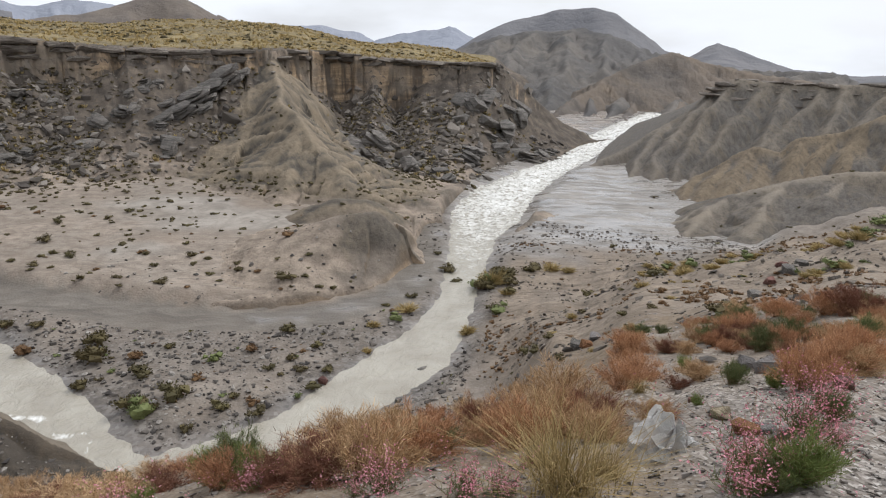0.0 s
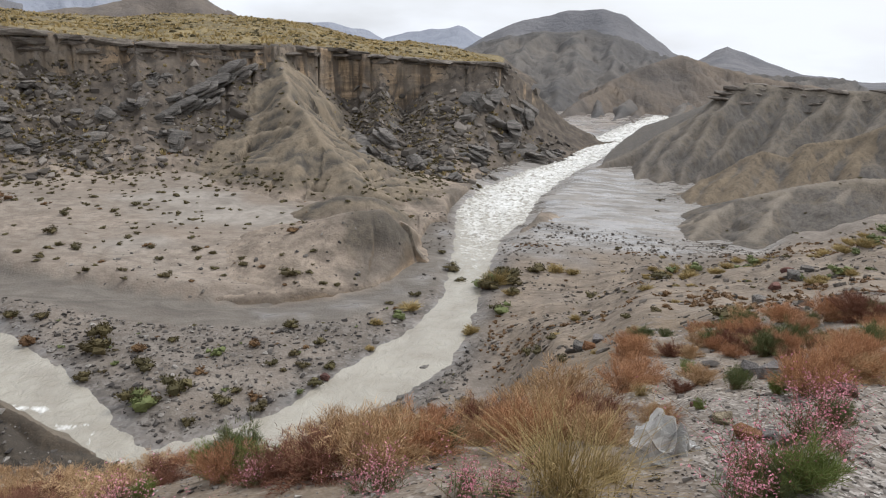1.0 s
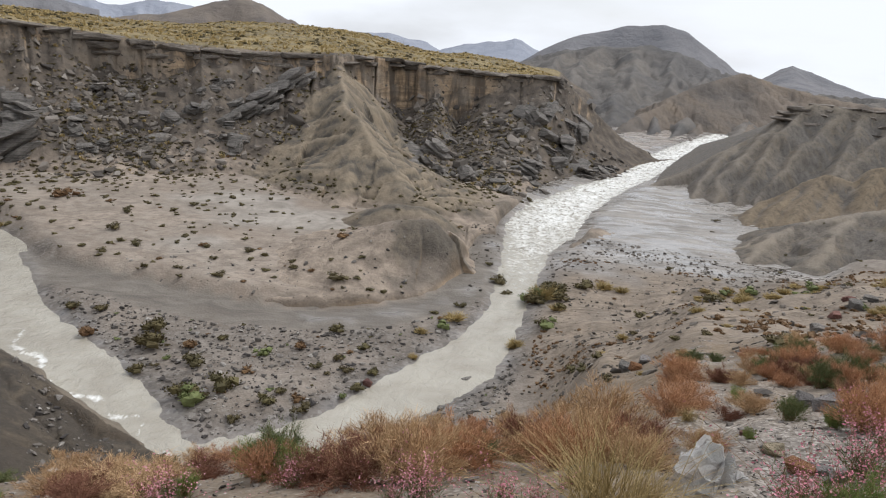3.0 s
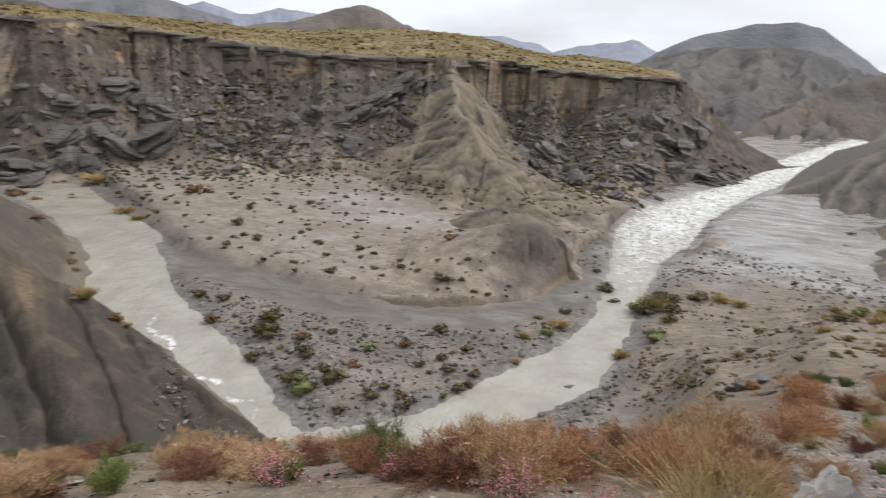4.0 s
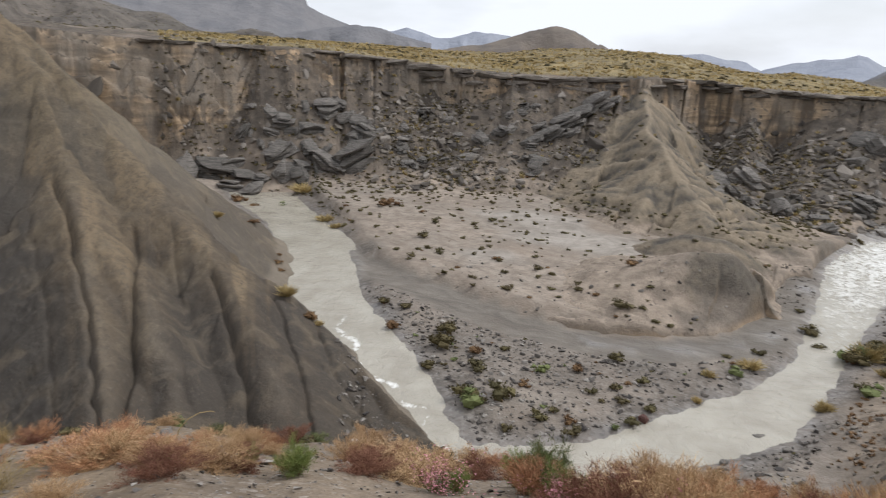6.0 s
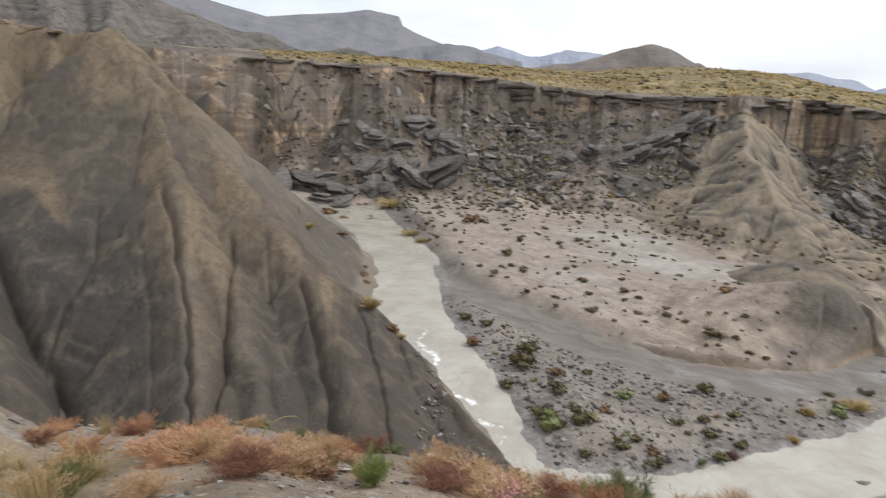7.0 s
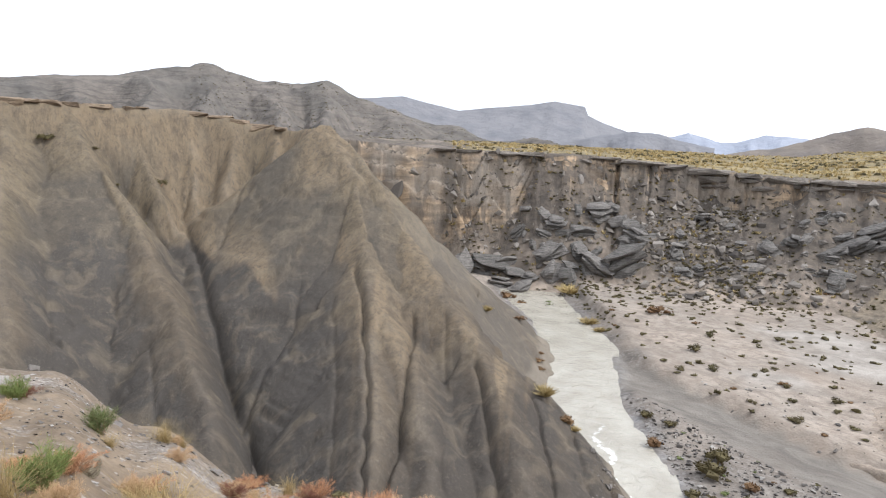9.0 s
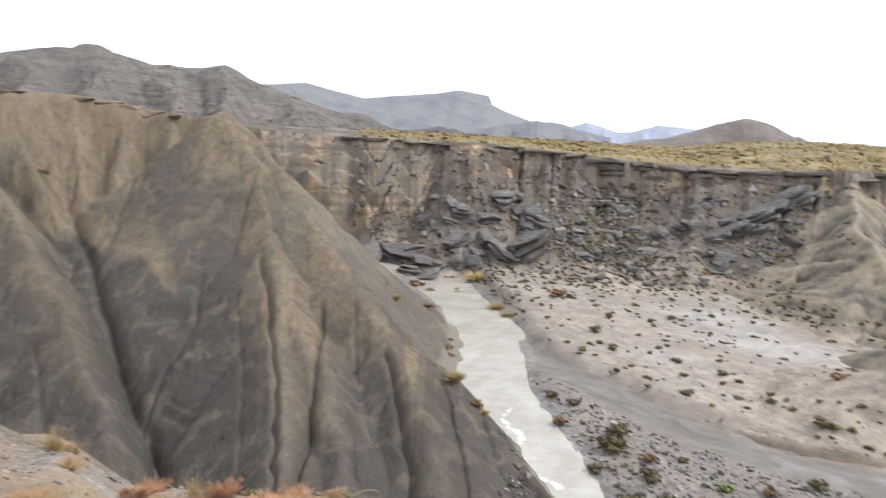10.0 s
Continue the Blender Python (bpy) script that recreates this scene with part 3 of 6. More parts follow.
# spurs that run from its crest down towards the near slope, each with its fall to the sides
NEAR_SPURS = [
    ([(64.6, 72, 23.0), (63.2, 68, 20.4), (61.9, 64, 18.2), (60.9, 55, 12.9), (60.4, 47, 9.8), (60.0, 40, 7.1), (60.4, 30, 3.9), (60.6, 25, 1.4)], (0.78, 0.6)),
    ([(58.2, 60, 14.6), (54.9, 50, 10.4), (51.6, 44, 7.9), (49.6, 40, 6.7), (47.2, 34, 4.6), (44.6, 30, 3.2), (43, 26, 1.0)], 0.62),
    ([(60.4, 47, 9.8), (56.6, 40, 6.9), (55.2, 33, 4.6), (54.6, 26, 1.6)], 0.70),
    ([(83.6, 78, 24.0), (82.8, 72, 19.5), (79.3, 64, 13.8), (77, 54, 8.8), (75.4, 46, 6.2), (73.9, 38, 3.8), (73, 33, 1.2)], (0.72, 1.3)),
    ([(87.4, 78, 24.0), (88.2, 66, 16.6), (88.6, 54, 11.0), (89.2, 40, 5)], 0.85),
    ([(95, 77, 24.0), (94.2, 66, 15.4), (94.6, 54, 10.5), (95.4, 38, 3)], 0.95),
    ([(79.4, 79.5, 23.9), (78.4, 75.5, 18.7), (77.4, 72, 15.6), (76, 69, 11.5)], 1.5),
    ([(75.4, 80.6, 23.7), (74.9, 77, 19.3), (74.6, 73.5, 14.9), (74.3, 70, 10.8)], 1.6),
    ([(71.6, 80, 22.9), (71.9, 76, 18.9), (72.6, 72, 15.0), (73.4, 69, 10.9)], 1.5),
    ([(68.2, 78, 22.2), (68.6, 73.5, 18.7), (70, 68.5, 14.0), (71.6, 63, 9.5)], 1.3)]
# narrow runnels cut into its faces
RUNNELS = [([(75.6, 70), (74.6, 64), (74.0, 57), (73.0, 51), (72.1, 46), (71.2, 42.4), (70.6, 40), (69.4, 36), (69.0, 30)], 0.95, 0.42),
           ([(61.6, 52), (61.0, 45), (60.5, 39), (60.3, 34), (61.0, 30), (61.2, 26)], 0.55, 0.16), ([(56.4, 47), (56.7, 41), (57.2, 37.5), (57.6, 34), (58.9, 30), (59.2, 26)], 0.60, 0.17),
           ([(66.4, 54), (66.9, 50), (68.1, 48.5), (69.7, 45.4), (71.2, 43)], 0.40, 0.19), ([(50.6, 41), (49.3, 35.4), (48.3, 32), (47.6, 28)], 0.50, 0.16),
           ([(45.6, 42), (44.2, 36.6), (42.9, 31.8), (42, 27)], 0.45, 0.16), ([(42, 40), (40.5, 36), (36.2, 31)], 0.30, 0.14), ([(53.6, 46), (53.2, 38), (53.6, 31)], 0.20, 0.14),
           ([(63.6, 50), (63.2, 40), (63.8, 31)], 0.17, 0.14), ([(78.6, 50), (78.4, 42), (78.0, 34)], 0.20, 0.15),
           ([(85.6, 60), (85.6, 46), (85.9, 36)], 0.40, 0.22), ([(80.6, 75), (79.0, 72), (77.0, 68)], 0.40, 0.22), ([(73.2, 76), (73.5, 72)], 0.35, 0.19), ([(70.3, 75), (71.6, 69), (73.2, 63.5)], 0.40, 0.19)]
RIDGE_TOP = [(30, 30.5, -0.5), (32, 32, 0.3), (34, 33, 0.8), (38, 37, 1.6), (40, 39, 2.3), (42.3, 41, 3.3), (45, 43, 4.6), (47.5, 44.5, 5.1), (50, 46.5, 6.0), (52.8, 50, 8.5), (55, 53, 10.1), (58, 58, 13.1), (60, 63, 17.6), (62, 68, 20.2), (64, 72, 23.0)]
FLAT_TOP = [(64, 72, 23.0), (66.7, 77, 22.3), (70, 80, 22.9), (74, 81, 24.0), (80, 79, 24.1), (87, 77, 24.2), (98, 77, 24.3), (110, 78, 24.4)]
CREST_R = [(a, d) for a, d, _ in RIDGE_TOP + FLAT_TOP[1:]]
CREST_Z = [(a, z) for a, _, z in RIDGE_TOP + FLAT_TOP[1:]]


def spur_field(x, y, spurs, rill, seed):
    """The highest of many spurs, runnels following their sides; and the distance from the nearest spine."""
    z, near = np.full(np.shape(x), -1e3), np.full(np.shape(x), 1e3)
    for k, (pts, fall) in enumerate(spurs):
        h, l, d = tent(x, y, pts, fall, 0.35)
        d = np.abs(d)
        f = 1 - ridged(l * rill[0] + 0.35 * fbm(l * 0.3, d * 0.3, seed + k, 2), d * 0.06, seed + 40 + k, 3, 0.55)
        h = h - f * rill[1] * step(0.2, 4, d) + 0.05 * rill[1] * fbm(l * 2, d * 2, seed + 80, 3)
        hit = h > z
        z, near = np.where(hit, h, z), np.where(hit, d, near)
    return z, near


def left_hill_form(x, y):
    """Height, and the distance from the nearest spine."""
    az, r = bearing(x, y)
    wx = x + 0.35 * fbm(x * 0.2, y * 0.2, 41, 3)
    wy = y + 0.35 * fbm(x * 0.2, y * 0.2, 42, 3)
    z, near = spur_field(wx, wy, NEAR_SPURS + [(RIDGE_TOP, 0.95), (FLAT_TOP, 1.7)], (0.5, 0.8), 400)
    # the flank over the river
    edge = tent(wx, wy, RIDGE_TOP, 1.05, 0.35)[0] - 0.5 * (1 - ridged(az * 0.5, r * 0.03, 45, 3)) * step(0, 4, r - by(az, *CREST_R))
    z = np.where((az < 64.0) & (r > by(az, *CREST_R) + 0.3), np.minimum(z, edge), z)
    # gully floors
    c_r, c_z, f_r = by(az, *CREST_R), by(az, *CREST_Z), by(az, *FOOT_R)
    t = np.clip((r - f_r) / np.maximum(c_r - f_r, 1), 0, 1)
    floor = np.where(r < f_r, 0.4 - 0.5 * (f_r - r), 0.4 + 0.5 * np.maximum(c_z - 0.4, 0) * t ** 2 + 0.12 * fbm(x * 0.5, y * 0.5, 43, 3))
    floor = np.where(r > c_r, -1e3, floor)
    near = np.where(floor > z, 6.0, near)
    z = np.maximum(z, floor)
    for pts, depth, width in RUNNELS:
        d = from_line(x + 0.13 * fbm(x * 0.6, y * 0.6, 47, 3), y + 0.13 * fbm(x * 0.6, y * 0.6, 50, 3), [polar(a, k) for a, k in pts])
        z = z - depth * np.exp(-np.abs(d / width) ** 1.1)
    # the flat back of the crest
    cr, cz = by(az, *[(a, d) for a, d, _ in FLAT_TOP]), by(az, *[(a, h) for a, _, h in FLAT_TOP])
    cz = cz + 0.3 * fbm(az * 0.5, 0 * az, 44, 3)
    top = np.where((az > 64.0) & (r > cr - 0.3), cz - (r - cr) * 0.03, -1e3)
    b, lb, db = tent(x + 0.8 * fbm(x * 0.15, y * 0.15, 48, 2), y, BACK, 0.70, 0.8, 0.03)
    b = b - (1 - ridged(lb * 0.35 + 0.1 * db, db * 0.05, 49, 3)) * 1.2 * step(0.5, 4, np.abs(db))
    hit = b > z
    z, near = np.maximum(z, b), np.where(hit, np.abs(db), near)
    return np.maximum(z, top) + 0.03 * fbm(x * 1.4, y * 1.4, 46, 3), near


def left_hill_height(x, y):
    return left_hill_form(x, y)[0]


def ridge_hill(crest, foot, foot_z, back, rills, seed, sharp=0.5, toe=0.25):
    """A hill seen across the valley: crest rows (bearing, distance, height), foot rows (bearing, distance).
    Its height, and how deep in a furrow a place lies (0 to 1)."""
    w = rills[0]

    def form(x, y):
        az, r = bearing(x, y)
        cr, cz = by(az, *[(a, d) for a, d, _ in crest]), by(az, *[(a, z) for a, _, z in crest])
        fr = by(az, *foot)
        span = np.maximum(cr - fr, 0.5)
        s = np.clip((r - fr) / span, 0, 1)
        u = np.radians(az) * cr
        warp = 0.45 * fbm(u / w * 0.5, r / w * 0.4, seed, 3)
        big = np.abs(((u / w + warp) % 1.0) * 2 - 1)            # spurs side by side
        small = 1 - ridged(u / w * 2.3 + warp, r / w * 0.15, seed + 1, 3)
        g = (0.75 * (1 - big) + 0.4 * small)
        cut = g * step(0.0, toe, s) * (1 - step(0.8, 1.0, s))
        re = r - cut * rills[1] * np.clip(span / (1.6 * rills[1]), 0.1, 1)
        t = np.clip((re - fr) / span, 0, 1)
        z = foot_z + (cz - foot_z) * (sharp * t + (1 - sharp) * t * t)
        z = z + 0.03 * rills[1] * fbm(x / w * 2, y / w * 2, seed + 3, 4) * step(0, 0.1, s)
        z = np.where(r < fr, foot_z - (fr - r) * 0.4, z)
        return np.where(r > cr, cz + 0.012 * w * fbm(u / w * 4, r / w, seed + 5, 3) - (r - cr) * back, z), g

    def height(x, y):
        return form(x, y)[0]
    height.form = form
    return height


def spur_hill(crest, starts, swing, foot, drop_back, falls, rill, seed):
    """A hill of a crest line (bearing, distance, height) and spurs that leave it at the given bearings and swing sideways as they fall to the foot."""
    spurs = []
    g = random.Random(seed)
    for a in starts:
        d, h = by(a, *[(p, q) for p, q, _ in crest]), by(a, *[(p, q) for p, _, q in crest])
        sw, f = swing * g.uniform(0.3, 1.6), by(a + swing, *foot)
        rows = [(a + sw * t ** 0.8 + g.uniform(-0.25, 0.25) * (0 < t < 1), d + (f - d) * t, (h - 0.2) * (1 - t) ** 1.15 + 0.1 - 0.8 * (t == 1)) for t in (0, 0.25, 0.5, 0.75, 1)]
        spurs.append((rows, falls[1]))

    def form(x, y):
        az, r = bearing(x, y)
        w = 0.12 * rill[2]
        wx, wy = x + w * fbm(x / rill[2], y / rill[2], seed, 3), y + w * fbm(x / rill[2], y / rill[2], seed + 1, 3)
        z, near = spur_field(wx, wy, spurs + [(crest, falls[0])], rill, seed)
        cr, cz = by(az, *[(p, q) for p, q, _ in crest]), by(az, *[(p, q) for p, _, q in crest])
        back = np.where(r > cr, cz - (r - cr) * drop_back, -1e3)
        return np.maximum(z, back), near

    def height(x, y):
        return form(x, y)[0]
    height.form, height.size = form, rill[2]
    return height


right_hill_height = spur_hill([(-60, 165, 16), (-45, 152, 15.8), (-34, 146, 15.6), (-30, 144, 15.2), (-27.2, 142, 15.1), (-25, 141, 15.3), (-23.6, 139, 15.6), (-22.2, 138, 14.4), (-21.3, 137.5, 12.4), (-20.7, 137, 10.4), (-18.8, 133, 7.2), (-15.5, 125, 2.8), (-13.6, 119, 1.0), (-12, 114, -0.5)],
                              (-19.0, -21.6, -22.8, -25.4, -26.6, -29.6, -30.8, -34, -36, -39.5, -44), 3.4, [(-60, 120), (-34, 112), (-24, 109), (-17.4, 107), (-13.5, 108.5), (-12, 112)], 0.05, (1.05, 0.85), (0.36, 1.5, 7.0), 610)
brown_hill_height = spur_hill([(-60, 130, 17), (-40, 122, 15), (-33.6, 118, 12.1), (-31.1, 116, 9.3), (-28.6, 114, 8.3), (-27.2, 112, 6.0), (-25.8, 110, 6.8), (-24.1, 109, 5.4), (-21.8, 106.5, 2.4), (-20.2, 103, 0.4), (-18.2, 100, -0.5), (-17, 98, -0.9)],
                              (-21.6, -23.6, -25.4, -27.0, -28.8, -30.8, -33, -36, -40), 1.8, [(-60, 100), (-33, 98), (-24, 92.5), (-20, 92), (-18, 95), (-17, 97)], 0.5, (0.85, 0.78), (0.4, 1.2, 6.0), 710)
grey_hill_height = spur_hill([(-60, 100, 9), (-40, 97, 8), (-34.3, 94, 7.2), (-32, 92, 7.0), (-28.4, 90, 5.6), (-24.5, 87, 3.6), (-21.8, 84, 1.4), (-19.8, 80, 0.2), (-18.4, 77.5, -0.3), (-17.5, 76, -0.8)],
                             (-24, -27.6, -31.6, -36), 2.4, [(-60, 84), (-34, 82), (-30, 77), (-26, 72.5), (-21.6, 72), (-18.5, 74.5), (-17.5, 75.5)], 0.45, (0.5, 0.45), (0.35, 0.8, 8.0), 810)
MID_CREST = [(a, 400, 20 + 400 * math.tan(radians(e))) for a, e in ((-50, -1.5), (-36, -1.3), (-31.3, -1.7), (-29.8, -1.0), (-26.5, -1.1), (-22.6, -1.0), (-19.7, -0.5), (-16.7, 0.1), (-15, 0.8), (-13.5, 1.3), (-11.2, 1.7), (-9, 1.5), (-6.7, 1.4), (-3.5, 0.8), (-1.2, -0.1), (2, -0.8), (6, -3.5))]
mid_height = spur_hill(MID_CREST, (-1.5, -4.5, -7.5, -10.5, -13.4, -16.7, -20, -23.5, -27, -30, -33, -37, -42), 3.2, [(-60, 200), (-20, 200), (-12, 188), (-8, 205), (6, 215)], 0.35, (0.42, 0.42), (0.04, 4.5, 60.0), 910)

NOSE_CREST = [(a, d, 20 + d * math.tan(radians(e))) for a, d, e in ((-8.6, 196, -5.9), (-9.3, 202, -5.34), (-10.8, 220, -4.12), (-12.6, 240, -2.92), (-15, 262, -1.06), (-17.9, 285, 0.05), (-20.5, 300, -0.5), (-23.4, 305, -1.15), (-27, 310, -1.5), (-34, 315, -2.2), (-44, 320, -2.2))]
nose_height = spur_hill(NOSE_CREST, (-12.6, -15, -17.9, -20.5, -23.4, -27, -31, -36), 2.2, [(-60, 205), (-20, 200), (-12, 188), (-8, 190)], 0.5, (0.6, 0.55), (0.07, 3.2, 30.0), 960)


def skyline(el, crest_r, foot_r, rills, seed, foot_z=0.0, sharp=0.6):
    """A range with its skyline at the given elevations (bearing, degrees)."""
    rows = [(a, crest_r, 20 + crest_r * math.tan(radians(e))) for a, e in el]
    return ridge_hill(rows, [(el[0][0], foot_r), (el[-1][0], foot_r)], foot_z, 0.3, rills, seed, sharp)


dome_height = skyline([(-30, -4), (-17.7, 0.3), (-16.1, 1.5), (-13.8, 3.0), (-12, 3.4), (-9.3, 3.1), (-7, 2.6), (-4.9, 2.0), (-2.2, 0.6), (0, -0.6), (6, -4)], 900, 500, (110, 120), 101)
peak_height = skyline([(-40, -2), (-31, -1.5), (-28, -1.1), (-26.5, -0.7), (-23.6, 0.3), (-21.6, 0.95), (-20.8, 0.6), (-19.7, -0.3), (-17, -2)], 1300, 800, (120, 110), 111)
blue_a_height = skyline([(-6, -1), (-1.9, 0.8), (-0.9, 1.45), (-0.3, 1.6), (0.6, 1.35), (2.1, 1.2), (3.8, 0.8), (5.3, 0.3), (9, -1)], 2600, 1900, (200, 160), 121)
blue_b_height = skyline([(2, -1), (6, 0.2), (7.0, 0.75), (7.6, 0.9), (8.6, 0.95), (10.3, 1.3), (12.5, 1.2), (16, 0.8), (20, 0.3)], 3200, 2500, (240, 160), 131)
knoll_height = skyline([(14, 0.2), (17, 1.2), (18.2, 1.7), (20.3, 2.7), (21.4, 2.95), (22.2, 2.95), (24, 2.5), (25.9, 1.9), (28, 1.4), (32, 0.8)], 620, 420, (60, 50), 141)
blue_c_height = skyline([(22, 1.0), (25.5, 2.2), (27, 2.45), (28.5, 2.5), (30.5, 1.85), (32, 1.9), (33.4, 2.4), (34.1, 2.65), (35.2, 2.2), (38, 2.0), (42, 1.5)], 3000, 2300, (220, 160), 151)
far_knoll_height = skyline([(32, 1.4), (35, 2.0), (36.5, 2.45), (38.2, 2.6), (40.5, 2.3), (44, 1.6), (48, 1.2)], 1100, 800, (90, 70), 161)
far_mesa_height = skyline([(34, 1.2), (37, 1.9), (39.3, 2.7), (41.0, 3.3), (42.1, 3.85), (42.3, 4.55), (43.5, 4.75), (44.9, 5.0), (47, 4.65), (50.6, 4.3), (53, 4.0), (55.4, 4.5), (57.8, 5.1), (61.1, 4.8), (66, 4.2), (72, 3)], 1700, 1150, (70, 16), 171)
left_range_height = skyline([(40, 0.8), (43.8, 1.35), (46.2, 1.55), (50.9, 1.75), (54, 2.6), (58.2, 3.6), (60.5, 4.4), (62.1, 5.0), (63.2, 5.7), (64.2, 6.1), (66.2, 5.75), (69.8, 5.75), (71.5, 6.2), (73.3, 6.55), (76, 6.4), (79, 5.9), (80.2, 5.45), (85.3, 5.1), (87.3, 4.75), (95, 4.5), (110, 4)], 430, 170, (34, 75), 181, 8.0, 0.75)


# ---- meshes of the land ----
def polar_sheet(name, height, bearings, r0, r1, rows, mat, layers=(), fine=900, even=1.0, drop=None, level=3):
    """A sheet over a sector of the plan. Its rows crowd where the land is steep."""
    az = np.asarray(bearings, float)
    t = np.linspace(0, 1, fine)
    rr = (r0 + 1.5) * ((r1 + 1.5) / (r0 + 1.5)) ** t - 1.5 if r1 / r0 > 3 else r0 + (r1 - r0) * t
    A, R = np.meshgrid(az, rr, indexing="ij")
    X, Y = polar(A, R)
    Z = height(X, Y)
    rs = np.empty((len(az), rows))
    for i in range(len(az)):
        seg = (np.hypot(np.diff(rr), np.minimum(np.abs(np.diff(Z[i])), 4.0))) / (rr[:-1] + 1.5) ** even
        cum = np.r_[0, np.cumsum(seg)]
        rs[i] = np.interp(np.linspace(0, cum[-1], rows), cum, rr)
    for _ in range(level):      # keep neighbouring columns in step
        rs[1:-1] = 0.25 * rs[:-2] + 0.5 * rs[1:-1] + 0.25 * rs[2:]
    A = np.repeat(az[:, None], rows, 1)
    X, Y = polar(A, rs)
    Z = height(X, Y)
    n, m = X.shape
    co = np.stack([X, Y, Z], -1).reshape(-1, 3)
    i, j = np.meshgrid(np.arange(n - 1), np.arange(m - 1), indexing="ij")
    a = (i * m + j).ravel()
    quads = np.stack([a, a + 1, a + m + 1, a + m], 1)
    if drop is not None:
        low = drop(X, Y, Z).ravel()
        quads = quads[~low[quads].all(1)]
    me = bpy.data.meshes.new(name)
    me.vertices.add(len(co))
    me.vertices.foreach_set("co", co.ravel())
    me.loops.add(quads.size)
    me.loops.foreach_set("vertex_index", quads.ravel().astype(np.int32))
    me.polygons.add(len(quads))
    me.polygons.foreach_set("loop_start", np.arange(0, quads.size, 4, dtype=np.int32))
    me.polygons.foreach_set("loop_total", np.full(len(quads), 4, dtype=np.int32))
    me.polygons.foreach_set("use_smooth", np.ones(len(quads), bool))
    me.update(calc_edges=True)
    for layer, f in layers:
        v = np.ones((len(co), 4), np.float32)
        for k, c in enumerate(f(X, Y, Z)):
            v[:, k] = np.clip(c, 0, 1).ravel()
        me.color_attributes.new(layer, "FLOAT_COLOR", "POINT").data.foreach_set("color", v.ravel())
    me.materials.append(mat)
    ob = new(name, me)
    return ob


def below(margin):
    return lambda x, y, z: z < ground_height(x, y) - margin


def ground_zones(x, y, z):
    az, r = bearing(x, y)
    d, tr = from_river(x, y), from_line(x, y, TRACK)
    jig = 0.8 * fbm(x * 0.35, y * 0.35, 201, 4)
    bar = step(-1, 2.0, 46.5 - y + 1.2 * jig) * step(4, 2, x)
    gravel = np.clip(np.maximum(bar * (0.55 + 0.35 * fbm(x * 0.2, y * 0.2, 206, 3)), 1 - step(0.5, 4.0, d + jig)), 0, 1)
    right = step(0, 3, x) * step(22, 28, r)
    gravel = np.maximum(gravel, right * 0.5 * (1 - step(-0.1, 0.6, fbm(x * 0.12, y * 0.12, 203, 3))))
    track = 1 - step(2.0, 2.5, tr + 0.3 * jig)
    pan = step(0.0, 0.6, 1 - np.hypot((x + 22 + 0.2 * (y - 66)) / 13, (y - 68) / 12) + 0.6 * fbm(x * 0.1, y * 0.16, 204, 4))
    mud = 0.9 * pan * (1 - track)
    foot = 1 - step(18, 30, r + jig * 3)
    return gravel * (1 - foot), mud * (1 - foot), foot


def ground_road(x, y, z):
    r = np.hypot(x, y)
    jig = 0.8 * fbm(x * 0.35, y * 0.35, 201, 4)
    wash = step(0, 3, x) * step(0, 6, y - 60 + 3 * jig) * (1 - step(0, 10, r - 120)) * step(1.8, 1.0, z)
    return 1 - step(1.9, 2.4, from_line(x, y, TRACK) + 0.3 * jig), wash, 0 * x


def ground_damp(x, y, z):
    az, r = bearing(x, y)
    d, tr = from_river(x, y), from_line(x, y, TRACK)
    jig = fbm(x * 0.3, y * 0.3, 205, 3)
    right = step(1, 3, x) * step(0, 5, y - 60 + 3 * jig) * step(1.8, 1.0, z) * step(22, 28, r)
    shore = 1 - step(0.0, 1.2, d + 0.5 * jig)
    road = (1 - step(0.4, 1.5, tr)) * step(-0.3, 0.3, jig) * 0.85 * step(-20, -12, x)
    # bare soil rather than pebbles underfoot
    soil = np.clip(0.25 + np.maximum(step(-27, -15, az + 8 * jig), step(90, 150, -az)) * 0.6 + step(4, 9, r) * 0.4 + step(50, 75, az) * 0.3, 0, 1)
    earth = step(2, 5, x) * step(16, 24, r) * (1 - step(-2, 6, y - 58 + 4 * jig)) * step(0.2, 2.5, d + jig)
    return np.maximum(np.maximum(right, 0.7 * shore), road), soil, earth


dense = np.arange(-42, 101, 0.29)
ground_az = np.concatenate([np.arange(-180, -42, 3.0), dense, np.arange(102, 181, 3.0)])
ground = polar_sheet("ground", ground_height, ground_az, 0.02, 5000, 390, M_GROUND, [("zone", ground_zones), ("damp", ground_damp), ("road", ground_road)], fine=1500)
bm = bmesh.new()      # close the middle of the sheet
bm.from_mesh(ground.data)
bm.verts.ensure_lookup_table()
bm.faces.new([bm.verts[k * 390] for k in range(len(ground_az))])
bm.to_mesh(ground.data)
bm.free()
tagged(ground, "pinkish-tan desert ground with grey gravel and a pebbly hillside", "ground", kind="structure")


